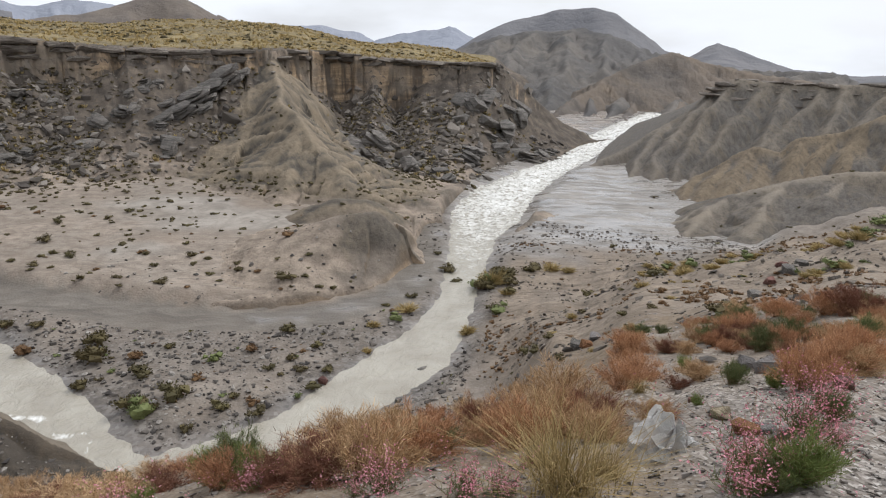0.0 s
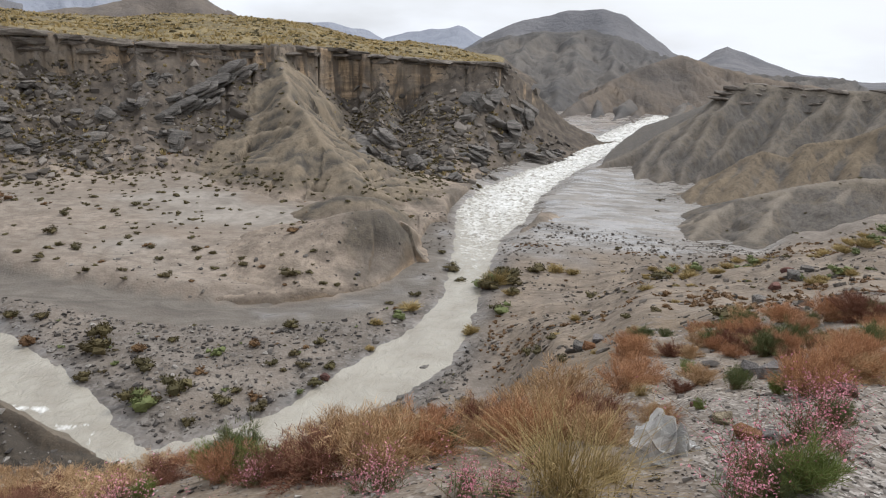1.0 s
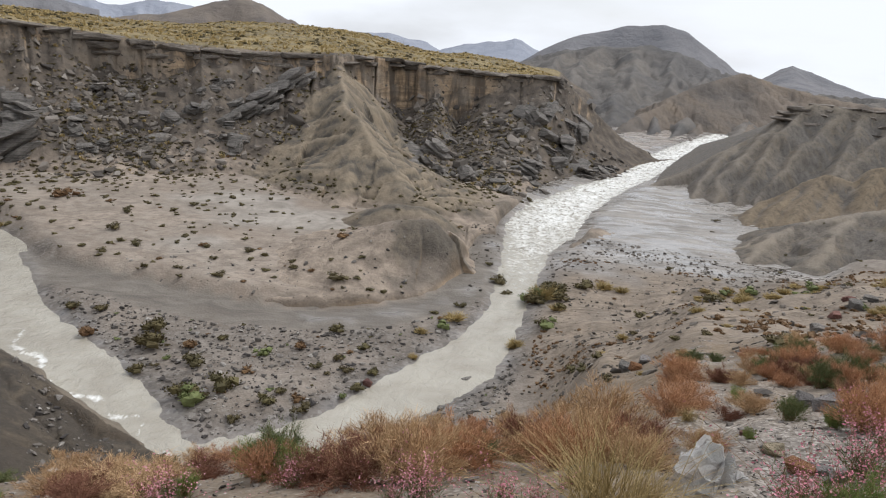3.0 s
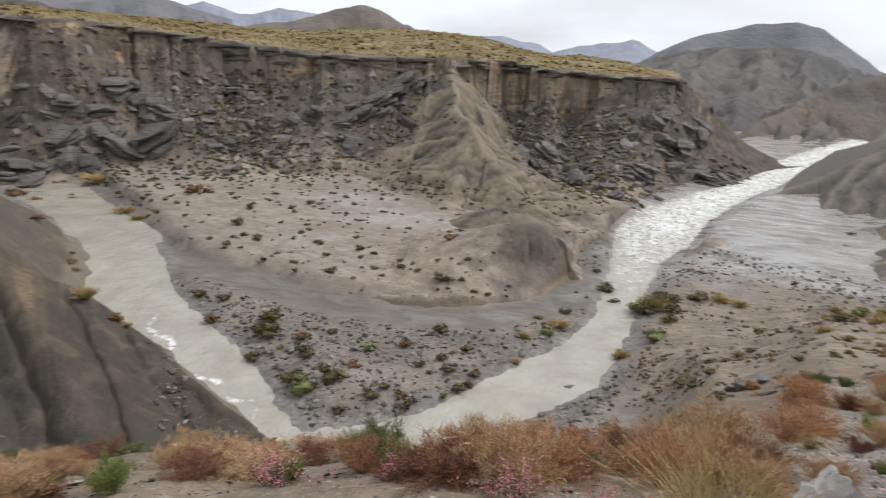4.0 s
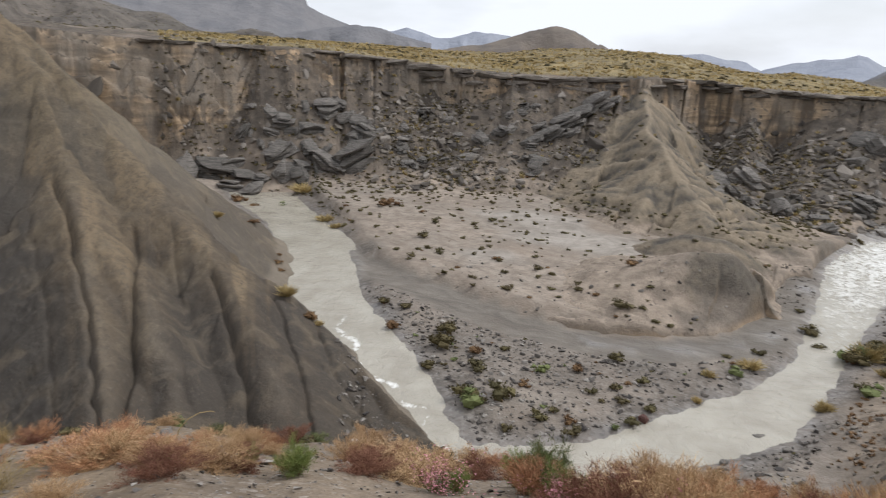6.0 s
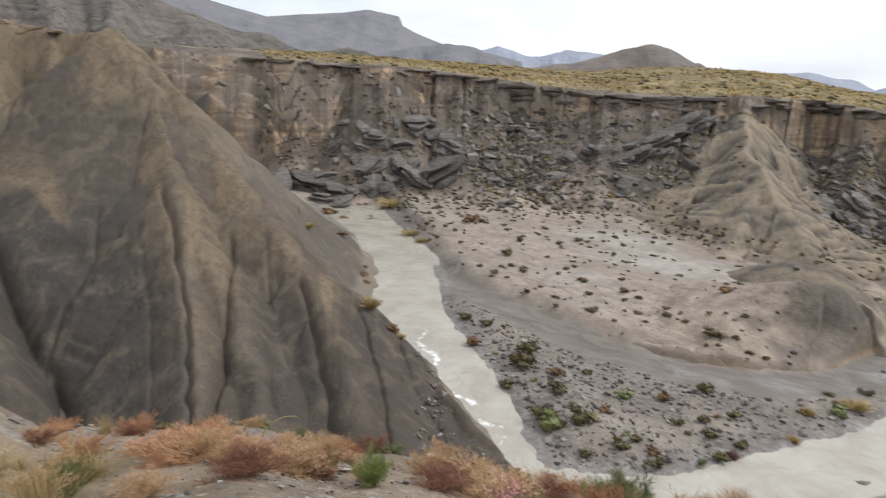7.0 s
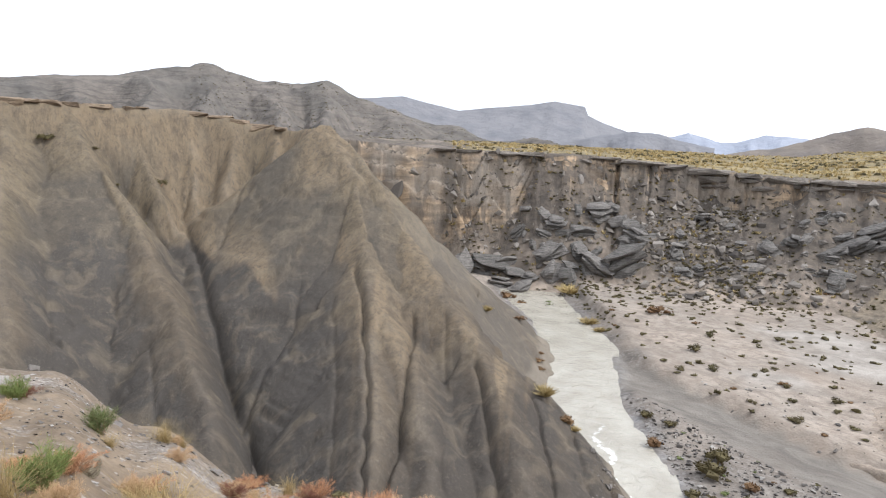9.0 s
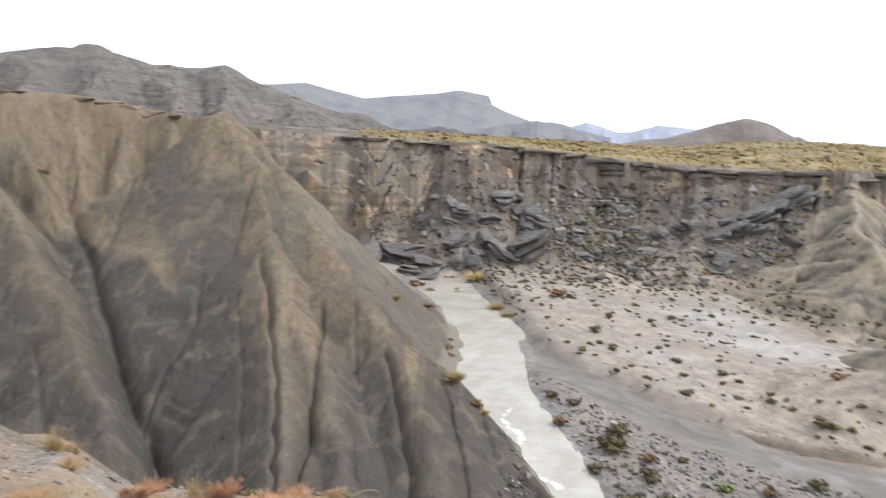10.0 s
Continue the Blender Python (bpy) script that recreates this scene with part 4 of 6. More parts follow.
def mesa_tone(x, y, z):
    az, r = bearing(x, y)
    rim, top, wall, foot = mesa_plan(az)
    h, spur = mesa_height(x, y)
    n = fbm(x * 0.2, y * 0.2, 211, 4)
    grass = step(1.0, 4.0, r - rim + 1.5 * n) * (az > -4.3) * step(55, 49, az + 5 * n + 0.03 * (r - rim))
    t = (r - foot) / np.maximum(rim - foot, 1)
    pale = (1 - step(0.05, 0.42, t + 0.2 * n)) * step(-5, -2, az)
    pale = np.maximum(pale, 0.5 * step(0.3, 0.9, fbm(x * 0.07, y * 0.07, 212, 3)))
    apron = step(2.9, 1.0, z + 1.1 * n)      # washed-out soil along the ridge's foot
    # the mound is capped with the same pale soil as the terrace; its river face is bare grey marl
    mound = step(69, 66, r) * (1 - step(61, 59, r + 0.8 * n) * step(9.5, 7.5, az + n))
    apron = np.maximum(apron, 0.95 * mound)
    ridge = spur * (r < rim + 1.0) * (1 - 0.95 * apron)
    return grass, ridge, np.where(spur & (r < rim), apron, pale * 0.9)


def mesa_clay(x, y, z):
    """Bare dark marl: the river face of the mound and the hump behind it."""
    az, r = bearing(x, y)
    n = fbm(x * 0.35, y * 0.35, 213, 3)
    spur = mesa_height(x, y)[1]
    face = step(61.2, 59.4, r + 0.6 * n) * step(9.8, 6.6, az + 1.2 * n) * step(0.3, 0.9, z)
    hump = step(68.4, 69.4, r) * step(73, 71.5, r) * step(12.6, 11.4, az) * step(4.4, 5.4, az) * step(1.6, 2.6, z + 0.4 * n)
    river = step(3.5, 0.5, from_river(x, y) + n) * step(62, 66, r)
    return spur * np.maximum(np.maximum(0.6 * face, 0.7 * hump), 0.7 * river), 0 * x, 0 * x


mesa = polar_sheet("mesa", lambda x, y: mesa_height(x, y)[0], np.arange(-14, 70, 0.115), 47, 290, 330, M_MESA, [("tone", mesa_tone), ("clay", mesa_clay)], fine=1100, drop=below(0.6))
tagged(mesa, "flat-topped mesa with a tan layered cliff, scree slopes and a grassy top", "mesa", kind="structure")


def marl_tone(x, y, z):
    az, r = bearing(x, y)
    cr = by(az, *CREST_R)
    near = left_hill_form(x, y)[1]
    n = fbm(x * 0.15, y * 0.15, 220, 4)
    crest = step(0.3, 1.0, (r - cr + 15) / 13 + 0.45 * n) * step(60, 66, az) * (1 - 0.5 * step(82, 88, az + 4 * n))
    # a tilted tan bed half-way up, broken along its lower edge, and dark clay under it
    bed = z - 7.4 - 0.16 * (az - 58) + 1.9 * fbm(az * 0.35, z * 0.05, 222, 4)
    tan = step(-0.2, 0.5, bed) * (1 - step(2.2, 5.5, bed)) * step(-0.25, 0.45, fbm(az * 0.3, z * 0.12, 224, 4) + 0.5 * step(3.0, 0.3, near)) * step(80, 74, az)
    ochre = np.clip(0.85 * crest + 0.9 * tan + 0.3 * step(2.2, 0.2, near + 1.2 * n) * step(2.5, 9, z), 0, 0.9)
    stripe = fbm(az * 0.55 + 0.02 * r, z * 0.03, 225, 4) * step(66, 60, az)      # runs of washed colour down the river side
    ochre = np.clip(ochre + 0.32 * step(0.05, 0.5, stripe) * step(1.5, 5, z), 0, 0.9)
    grey = 0.45 * step(0.3, -0.5, bed) * (1 - 0.4 * step(1.8, 0.3, near)) + 0.6 * step(1.0, 3.0, near + 1.2 * n) * (1 - crest) * (1 - 0.7 * step(62, 56, az)) + 0.2 * step(58, 66, az) * step(9, 4, z + 2 * n)
    back = (r > cr + 0.6) * step(60, 56, az)      # the bleached flank and mud bench above the river
    shelf = np.maximum(0.16 * back, 0.45 * step(1.6, 0.5, z + 0.6 * n) * (r > cr + 0.5))
    # third channel: the bleached shelf, plus a faint highlight painted along the spines
    return ochre * (1 - 0.6 * back), np.clip(grey, 0, 0.85) * (1 - ochre), np.maximum(0.10 * step(0.9, 0.1, near) * step(-0.2, 0.5, n), shelf)


left_hill = polar_sheet("badland_hill", left_hill_height, np.arange(29.5, 108, 0.14), 25, 115, 270, M_MARL, [("tone", marl_tone)], fine=600, drop=below(1.0), level=60)
tagged(left_hill, "bare grey-brown marl hill furrowed by deep gullies", "hill", kind="structure")


# shade painted in: furrows greyer, spines paler; the ochre crust is rock colour
def furrow_shade_tone(hf, o, g, p):
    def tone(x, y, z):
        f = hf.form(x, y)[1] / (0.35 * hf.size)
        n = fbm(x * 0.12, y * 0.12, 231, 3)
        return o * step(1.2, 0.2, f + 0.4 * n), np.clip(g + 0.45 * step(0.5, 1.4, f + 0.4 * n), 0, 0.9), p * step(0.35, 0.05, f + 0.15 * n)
    return tone


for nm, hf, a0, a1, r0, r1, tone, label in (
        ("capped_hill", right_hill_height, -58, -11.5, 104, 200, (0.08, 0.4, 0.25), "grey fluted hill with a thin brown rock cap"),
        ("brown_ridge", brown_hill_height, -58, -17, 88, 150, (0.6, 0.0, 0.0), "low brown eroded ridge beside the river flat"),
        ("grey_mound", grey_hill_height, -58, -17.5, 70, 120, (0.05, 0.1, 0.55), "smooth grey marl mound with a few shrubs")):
    ob = polar_sheet(nm, hf, np.arange(a0, a1, 0.14), r0, r1, 120, M_GREY_MARL, [("tone", furrow_shade_tone(hf, *tone))], fine=400, drop=below(0.6))
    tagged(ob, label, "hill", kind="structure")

# the purple and blue ranges carry their haze in the base colour
for nm, hf, a0, a1, r0, r1, mat, label in (
        ("valley_mountain", mid_height, -48, 5, 185, 560, M_MID, "broad grey mountain closing the river valley"),
        ("valley_spur", nose_height, -44, -8, 184, 400, M_SPUR, "brown-grey spur running down to the river"),
        ("domed_mountain", dome_height, -28, 5, 480, 1200, M_HAZE_PURPLE, "hazy rounded mountain behind the valley"),
        ("pointed_mountain", peak_height, -40, -17.2, 780, 1600, M_HAZE_PURPLE, "hazy pointed mountain in the distance"),
        ("blue_mountain", blue_a_height, -5, 8.5, 1850, 3000, M_HAZE_BLUE, "far mountain with pale blue haze in its colour"),
        ("blue_mountain", blue_b_height, 3, 19, 2450, 3600, M_HAZE_BLUE, "long far ridge with pale blue haze in its colour"),
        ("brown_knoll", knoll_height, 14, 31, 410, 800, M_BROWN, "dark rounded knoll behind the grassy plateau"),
        ("blue_mountain", blue_c_height, 23, 41, 2250, 3500, M_HAZE_BLUE, "far twin peaks with pale blue haze in their colour"),
        ("grey_knoll", far_knoll_height, 32, 47, 780, 1400, M_HAZE_PURPLE, "low hazy grey knoll beyond the plateau"),
        ("table_mountain", far_mesa_height, 34, 71, 1100, 2100, M_HAZE_PURPLE, "hazy purple table mountain with a stepped end"),
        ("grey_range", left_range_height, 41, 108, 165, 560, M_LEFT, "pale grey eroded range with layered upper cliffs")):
    n = 320 if nm in ("valley_mountain", "grey_range", "valley_spur") else 120
    ob = polar_sheet(nm, hf, np.linspace(a0, a1, n), r0, r1, 100 if n == 320 else 40, mat, fine=300)
    tagged(ob, label, "mountain", kind="structure")


# ---- the river ----
def river_sheet():
    """Water between the banks; its surface is broken where the right arm runs fast."""
    t = np.linspace(0, 1, 900)
    def along(pts):
        p = np.array(pts, float)
        s = np.r_[0, np.cumsum(np.hypot(*np.diff(p, axis=0).T))]
        return s, p
    si, pi_ = along(BANK_IN)
    so, po = along(BANK_OUT)
    ki, ko = si[9] / si[-1], so[10] / so[-1]
    def walk_along(s, p, corner):
        d = np.where(t < 0.4, t / 0.4 * corner, corner + (t - 0.4) / 0.6 * (1 - corner)) * s[-1]
        return np.stack([np.interp(d, s, p[:, 0]), np.interp(d, s, p[:, 1])], 1)
    a, b = walk_along(si, pi_, ki), walk_along(so, po, ko)
    w = np.linspace(-0.35, 1.35, 44)
    P = a[:, None] * (1 - w)[None, :, None] + b[:, None] * w[None, :, None]
    x, y = P[..., 0], P[..., 1]
    rapid = step(0.45, 0.6, t)[:, None] * np.clip(1.3 - np.abs(w - 0.5) * 1.6, 0, 1)[None]
    z = 0.02 + (0.02 + 0.13 * rapid) * fbm(x * 1.0, y * 1.0, 240, 4) + 0.05 * rapid * fbm(x * 3, y * 3, 241, 2)
    co = np.stack([x, y, z], -1).reshape(-1, 3)
    n, m = x.shape
    i, j = np.meshgrid(np.arange(n - 1), np.arange(m - 1), indexing="ij")
    k = (i * m + j).ravel()
    quads = np.stack([k, k + m, k + m + 1, k + 1], 1)
    me = bpy.data.meshes.new("river")
    me.from_pydata(co.tolist(), [], quads.tolist())
    me.polygons.foreach_set("use_smooth", np.ones(len(quads), bool))
    crest = 0.7 * step(0.05, 0.7, fbm(x * 1.7, y * 1.7, 245, 4) + 0.25 * fbm(x * 0.2, y * 0.2, 242, 3))
    line = np.exp(-((w[None] - 0.62 - 0.3 * fbm(t * 70, 0 * t, 243, 3)[:, None]) / 0.05) ** 2) * step(0.26, 0.33, t)[:, None] * (1 - step(0.385, 0.41, t))[:, None]
    foam = rapid * (0.62 + 0.6 * crest) + line * step(-0.5, 0.1, fbm(x * 1.5, y * 1.5, 244, 3))
    v = np.ones((n * m, 4), np.float32)
    v[:, 0] = np.clip(foam, 0, 1).ravel()
    me.color_attributes.new("foam", "FLOAT_COLOR", "POINT").data.foreach_set("color", v.ravel())
    me.materials.append(M_WATER)
    return tagged(new("river", me), "pale silty flood water running in a bent river", "river", kind="structure")


river = river_sheet()

# ---- helpers for things ----
def land(x, y):
    """Height of the highest surface at a place, and its slope direction."""
    x, y = np.atleast_1d(np.asarray(x, float)), np.atleast_1d(np.asarray(y, float))
    az, r = bearing(x, y)
    z = ground_height(x, y)
    for hf, a0, a1, r0, r1 in ((lambda p, q: mesa_height(p, q)[0], -14, 69.9, 47, 290), (left_hill_height, 29.6, 107, 25, 115),
                               (right_hill_height, -58, -11.6, 104, 200), (brown_hill_height, -58, -17.1, 88, 150), (grey_hill_height, -58, -17.6, 70, 120), (left_range_height, 41, 107, 166, 555)):
        ok = (az > a0) & (az < a1) & (r > r0) & (r < r1)
        if ok.any():
            z[ok] = np.maximum(z[ok], hf(x[ok], y[ok]))
    return z


def tilt_at(x, y, e=0.6):
    """The normal of the land."""
    zx = (land(x + e, y) - land(x - e, y)) / (2 * e)
    zy = (land(x, y + e) - land(x, y - e)) / (2 * e)
    n = np.stack([-zx, -zy, np.ones_like(zx)], -1)
    return n / np.linalg.norm(n, axis=-1, keepdims=True)


def mesh_of(name, verts, faces, mats, slots=None, smooth=False):
    me = bpy.data.meshes.new(name)
    me.from_pydata([tuple(v) for v in verts], [], [tuple(f) for f in faces])
    for m in mats if isinstance(mats, (list, tuple)) else [mats]:
        me.materials.append(m)
    if slots is not None:
        me.polygons.foreach_set("material_index", np.asarray(slots, np.int32))
    me.polygons.foreach_set("use_smooth", np.full(len(me.polygons), smooth))
    return me


def part(name, mesh, parent, label="", m=None):
    ob = new(name, mesh)
    ob.parent = parent
    if m is not None:
        ob.matrix_basis = m
    return tagged(ob, label)


def hull(rng, n, sx, sy, sz, flat=0.0):
    """A broken block: the hull of points in a rounded box."""
    bm = bmesh.new()
    for _ in range(n):
        p = [rng.uniform(-1, 1) for _ in range(3)]
        k = max(abs(c) for c in p) or 1
        p = [c / k * rng.uniform(0.75, 1.0) for c in p]
        bm.verts.new((p[0] * sx, p[1] * sy, (p[2] if abs(p[2]) < 0.6 else math.copysign(1, p[2]) * rng.uniform(1 - 0.3 * (1 - flat), 1)) * sz))
    r = bmesh.ops.convex_hull(bm, input=bm.verts)
    bmesh.ops.delete(bm, geom=list({g for g in r["geom_interior"] + r["geom_unused"] if isinstance(g, bmesh.types.BMVert)}), context="VERTS")
    vs = [v.co.copy() for v in bm.verts]
    bm.verts.index_update()
    fs = [[v.index for v in f.verts] for f in bm.faces]
    bm.free()
    return vs, fs


def slab_mesh(seed, mat, layers=2):
    """A fallen bed of sandstone about 2 m long in unit size: uneven layers that split along the bedding."""
    rng = random.Random(seed)
    V, Fs, z = [], [], 0.0
    for k in range(layers):
        t = rng.uniform(0.09, 0.22)
        vs, fs = hull(rng, 18, rng.uniform(0.7, 1.0), rng.uniform(0.42, 0.7), t, 0.4)
        dx, dy = rng.uniform(-0.11, 0.11), rng.uniform(-0.1, 0.1)
        o = len(V)
        V += [(v.x + dx, v.y + dy, v.z + z + t) for v in vs]
        Fs += [[i + o for i in f] for f in fs]
        z += 2 * t * rng.uniform(0.6, 0.9)
    return mesh_of("rock_slab", [(x, y, zz - 0.5 * z) for x, y, zz in V], Fs, mat)


def scatter(name, temps, xyz, turn, size, mat, normals=None, smooth=False):
    """Many small pieces in one mesh. temps: (verts, triangles) of equal length each."""
    n = len(xyz)
    pick = np.random.RandomState(len(name) + n).randint(0, len(temps), n)
    VV, FF, base = [], [], 0
    for k, (tv, tf) in enumerate(temps):
        idx = np.where(pick == k)[0]
        if not len(idx):
            continue
        tv, tf = np.asarray(tv, float), np.asarray(tf, int)
        v = tv[None] * size[idx][:, None, :]
        c, s = np.cos(turn[idx])[:, None], np.sin(turn[idx])[:, None]
        v = np.stack([v[..., 0] * c - v[..., 1] * s, v[..., 0] * s + v[..., 1] * c, v[..., 2]], -1)
        if normals is not None:
            nz = normals[idx]
            ex = np.stack([nz[:, 2], 0 * nz[:, 0], -nz[:, 0]], -1)
            ex /= np.linalg.norm(ex, axis=1, keepdims=True)
            ey = np.cross(nz, ex)
            v = v[..., :1] * ex[:, None] + v[..., 1:2] * ey[:, None] + v[..., 2:] * nz[:, None]
        v = v + xyz[idx][:, None]
        FF.append((tf[None] + (base + np.arange(len(idx)) * len(tv))[:, None, None]).reshape(-1, 3))
        VV.append(v.reshape(-1, 3))
        base += len(idx) * len(tv)
    co, tri = np.concatenate(VV), np.concatenate(FF)
    me = bpy.data.meshes.new(name)
    me.vertices.add(len(co))
    me.vertices.foreach_set("co", co.ravel())
    me.loops.add(tri.size)
    me.loops.foreach_set("vertex_index", tri.ravel().astype(np.int32))
    me.polygons.add(len(tri))
    me.polygons.foreach_set("loop_start", np.arange(0, tri.size, 3, dtype=np.int32))
    me.polygons.foreach_set("loop_total", np.full(len(tri), 3, dtype=np.int32))
    me.polygons.foreach_set("use_smooth", np.full(len(tri), smooth))
    me.update(calc_edges=True)
    for m in mat if isinstance(mat, (list, tuple)) else [mat]:
        me.materials.append(m)
    return new(name, me)


def triangles(vs, fs):
    return [tuple(v) for v in vs], [(f[0], f[i], f[i + 1]) for f in fs for i in range(1, len(f) - 1)]


def spread(seed, n, az0, az1, r0, r1, keep=None):
    """n random places in a sector, even over its area, thinned by keep(x, y, az, r)."""
    q = np.random.RandomState(seed)
    az, r = q.uniform(az0, az1, n), np.sqrt(q.uniform(r0 * r0, r1 * r1, n))
    x, y = polar(az, r)
    if keep is not None:
        ok = q.uniform(0, 1, n) < keep(x, y, az, r)
        x, y = x[ok], y[ok]
    return x, y, q


# ---- rock caps of the cliffs ----
def cap_slabs(parent, a0, a1, edge, top, seed, length=(3, 7), thick=(0.35, 0.8), out=(0.3, 1.3), depth=4.0, layers=2, gap=0.12, sunk=0.0, slope=0.0, mat=None):
    """Beds of caprock laid along an edge, each a broken slab that juts out over the cliff."""
    rng = random.Random(seed)
    for k in range(layers):
        az = a0
        while az < a1:
            L = rng.uniform(*length)
            r = float(edge(np.array([az]))[0])
            step_az = math.degrees(L / r)
            mid = az + step_az / 2
            r, z = float(edge(np.array([mid]))[0]), float(top(np.array([mid]))[0])
            if rng.random() > gap:
                t = rng.uniform(*thick)
                vs, fs = hull(rng, 34, L * 0.56, depth / 2, t / 2, 0.85)
                me = mesh_of("caprock_slab", vs, fs, mat or M_CAP)
                jut = rng.uniform(*out) * (1.0 if k == 0 else 0.6) + slope * k
                x, y = polar(mid, r - jut + depth / 2)
                part("caprock_slab", me, parent, "", pose(x, y, z - t / 2 + 0.14 - sunk - k * rng.uniform(0.75, 1.1), rng.uniform(-2.5, 2.5), rng.uniform(-1.5, 1.5), mid + rng.uniform(-9, 9)))
            az += step_az * rng.uniform(0.85, 1.05)


def mesa_edge(az):
    k = [mesa_plan(az + d)[0] for d in (-0.8, -0.4, 0, 0.4, 0.8)]
    return sum(k) / 5


cap_slabs(mesa, -4.3, 13.2, mesa_edge, lambda a: mesa_plan(a)[1], 5, (3, 7), (0.45, 0.9), (1.0, 2.2))
cap_slabs(mesa, 15.6, 36, mesa_edge, lambda a: mesa_plan(a)[1], 6, (3, 8), (0.6, 1.1), (1.0, 2.6), layers=3)
cap_slabs(mesa, 36, 54, mesa_edge, lambda a: mesa_plan(a)[1], 7, (3, 6), (0.45, 0.9), (0.5, 1.6), gap=0.2)


cap_slabs(left_hill, 67.5, 95, lambda a: by(a, *CREST_R), lambda a: by(a, *CREST_Z), 8, (0.9, 3.2), (0.45, 0.95), (0.45, 0.95), 2.4, 2, 0.14, -0.12, mat=M_CRUST)
right_crest = [(-45, 152, 15.8), (-34, 146, 15.6), (-30, 144, 15.2), (-27.2, 142, 15.1), (-25, 141, 15.3), (-23.6, 139, 15.6), (-22.4, 138, 14.7)]
capped_hill = bpy.data.objects["capped_hill"]
cap_slabs(capped_hill, -42, -22.4, lambda a: by(a, *[(b, d) for b, d, _ in right_crest]), lambda a: by(a, *[(b, z) for b, _, z in right_crest]), 9, (1.5, 5), (0.4, 1.0), (0.6, 1.7), 3.4, 5, 0.2, 0.0, 0.8)


# ---- fallen rock ----
SLAB_MESHES = [slab_mesh(300 + k, M_SLATE, 2 + k % 4) for k in range(12)]


def lay_slabs(rows, seed, lean, group, label):
    rng = random.Random(seed)
    for az, r, w in rows:
        x, y = polar(az, r)
        z, n = float(land(x, y)[0]), tilt_at(np.array([x]), np.array([y]), 1.5)[0]
        up = Vector(n).lerp(Vector((0, 0, 1)), 0.4).normalized()
        m = up.to_track_quat("Z", "Y").to_matrix().to_4x4()
        s = w * 0.5 * rng.uniform(0.95, 1.15)
        m = Matrix.Translation((x, y, z - 0.14 * s)) @ m @ pose(0, 0, 0, rng.uniform(*lean), rng.uniform(-26, 26), rng.uniform(-70, 70) + az)
        ob = new("rock_slab", rng.choice(SLAB_MESHES))
        ob.matrix_basis = m @ Matrix.Diagonal((s, s * rng.uniform(0.75, 1.1), s * rng.uniform(0.8, 1.7), 1))
        tagged(ob, label, "rock", group)
SLABS = [
    (47.1, 104.6, 5.64), (49.8, 107.2, 7.45), (52.2, 108.0, 5.40), (48.9, 102.0, 4.44), (44.3, 110.8, 3.82), (45.4, 112.0, 3.28), (42.5, 113.0, 3.31), (41.9, 110.8, 5.74),
    (38.4, 111.2, 7.68), (39.7, 116.0, 4.38), (40.7, 114.6, 4.93), (45.1, 107.4, 4.09), (43.1, 104.0, 3.61), (40.8, 107.8, 3.36), (47.4, 110.8, 3.83), (46.9, 100.6, 5.27),
    (27.4, 107.8, 4.28), (28.3, 104.8, 3.99), (30.4, 115.6, 4.37), (32.3, 117.8, 4.04), (34.2, 107.2, 3.16), (30.7, 104.8, 2.73), (25.9, 108.8, 3.19), (23.8, 102.2, 2.66),
]
SLABS_RIGHT = [
    (7.3, 111.4, 6.72), (8.5, 118.4, 5.09), (5.8, 110.6, 5.73), (4.5, 119.4, 5.16), (3.0, 105.6, 5.13), (4.9, 103.6, 3.60), (-1.8, 128.2, 7.73), (-2.7, 125.6, 5.42),
    (-1.4, 120.6, 4.18), (-4.0, 124.2, 6.44), (-5.3, 125.6, 7.60), (-6.7, 124.4, 8.62), (-7.5, 121.0, 6.29), (-3.7, 130.6, 5.61), (-5.3, 133.8, 5.76), (-6.4, 135.6, 5.84),
    (-7.7, 134.2, 4.63), (-6.6, 139.6, 4.80), (-4.2, 133.6, 4.58),
]
TILTED = [
    (23.2, 106.4, 5.51), (21.5, 108.6, 5.62), (20.4, 111.0, 6.68), (19.3, 114.2, 6.86), (19.9, 109.0, 4.69), (18.0, 115.6, 6.93), (16.9, 117.4, 5.03), (22.6, 110.4, 3.80),
]
heap = random.Random(14)
HEAP = [(heap.uniform(36.5, 48.5), heap.uniform(101.5, 114), 2.4 + 5.2 * heap.random() ** 1.6) for _ in range(26)]
HEAP += [(heap.uniform(19, 35), heap.uniform(98, 116), 1.6 + 3.2 * heap.random() ** 2) for _ in range(24)]
BROKEN = [(heap.uniform(-10.5, 8), 0, 1.4 + 3.6 * heap.random() ** 2) for _ in range(40)]
BROKEN = [(a, float(mesa_plan(np.array([a]))[3][0]) + heap.uniform(0.5, 15) * (1 if a > -8 else 0.5), w) for a, _, w in BROKEN]
lay_slabs(HEAP, 15, (-34, 40), "fallen slabs under the cliff", "dark grey broken sandstone slab on the scree")
lay_slabs(BROKEN, 16, (-24, 40), "fallen slabs by the river", "grey broken sandstone slab on the scree")
lay_slabs(SLABS, 11, (-16, 22), "fallen slabs under the cliff", "dark grey fallen sandstone slab on the scree")
lay_slabs(SLABS_RIGHT, 12, (-6, 30), "fallen slabs by the river", "grey layered sandstone slab leaning on the scree")
rng = random.Random(13)
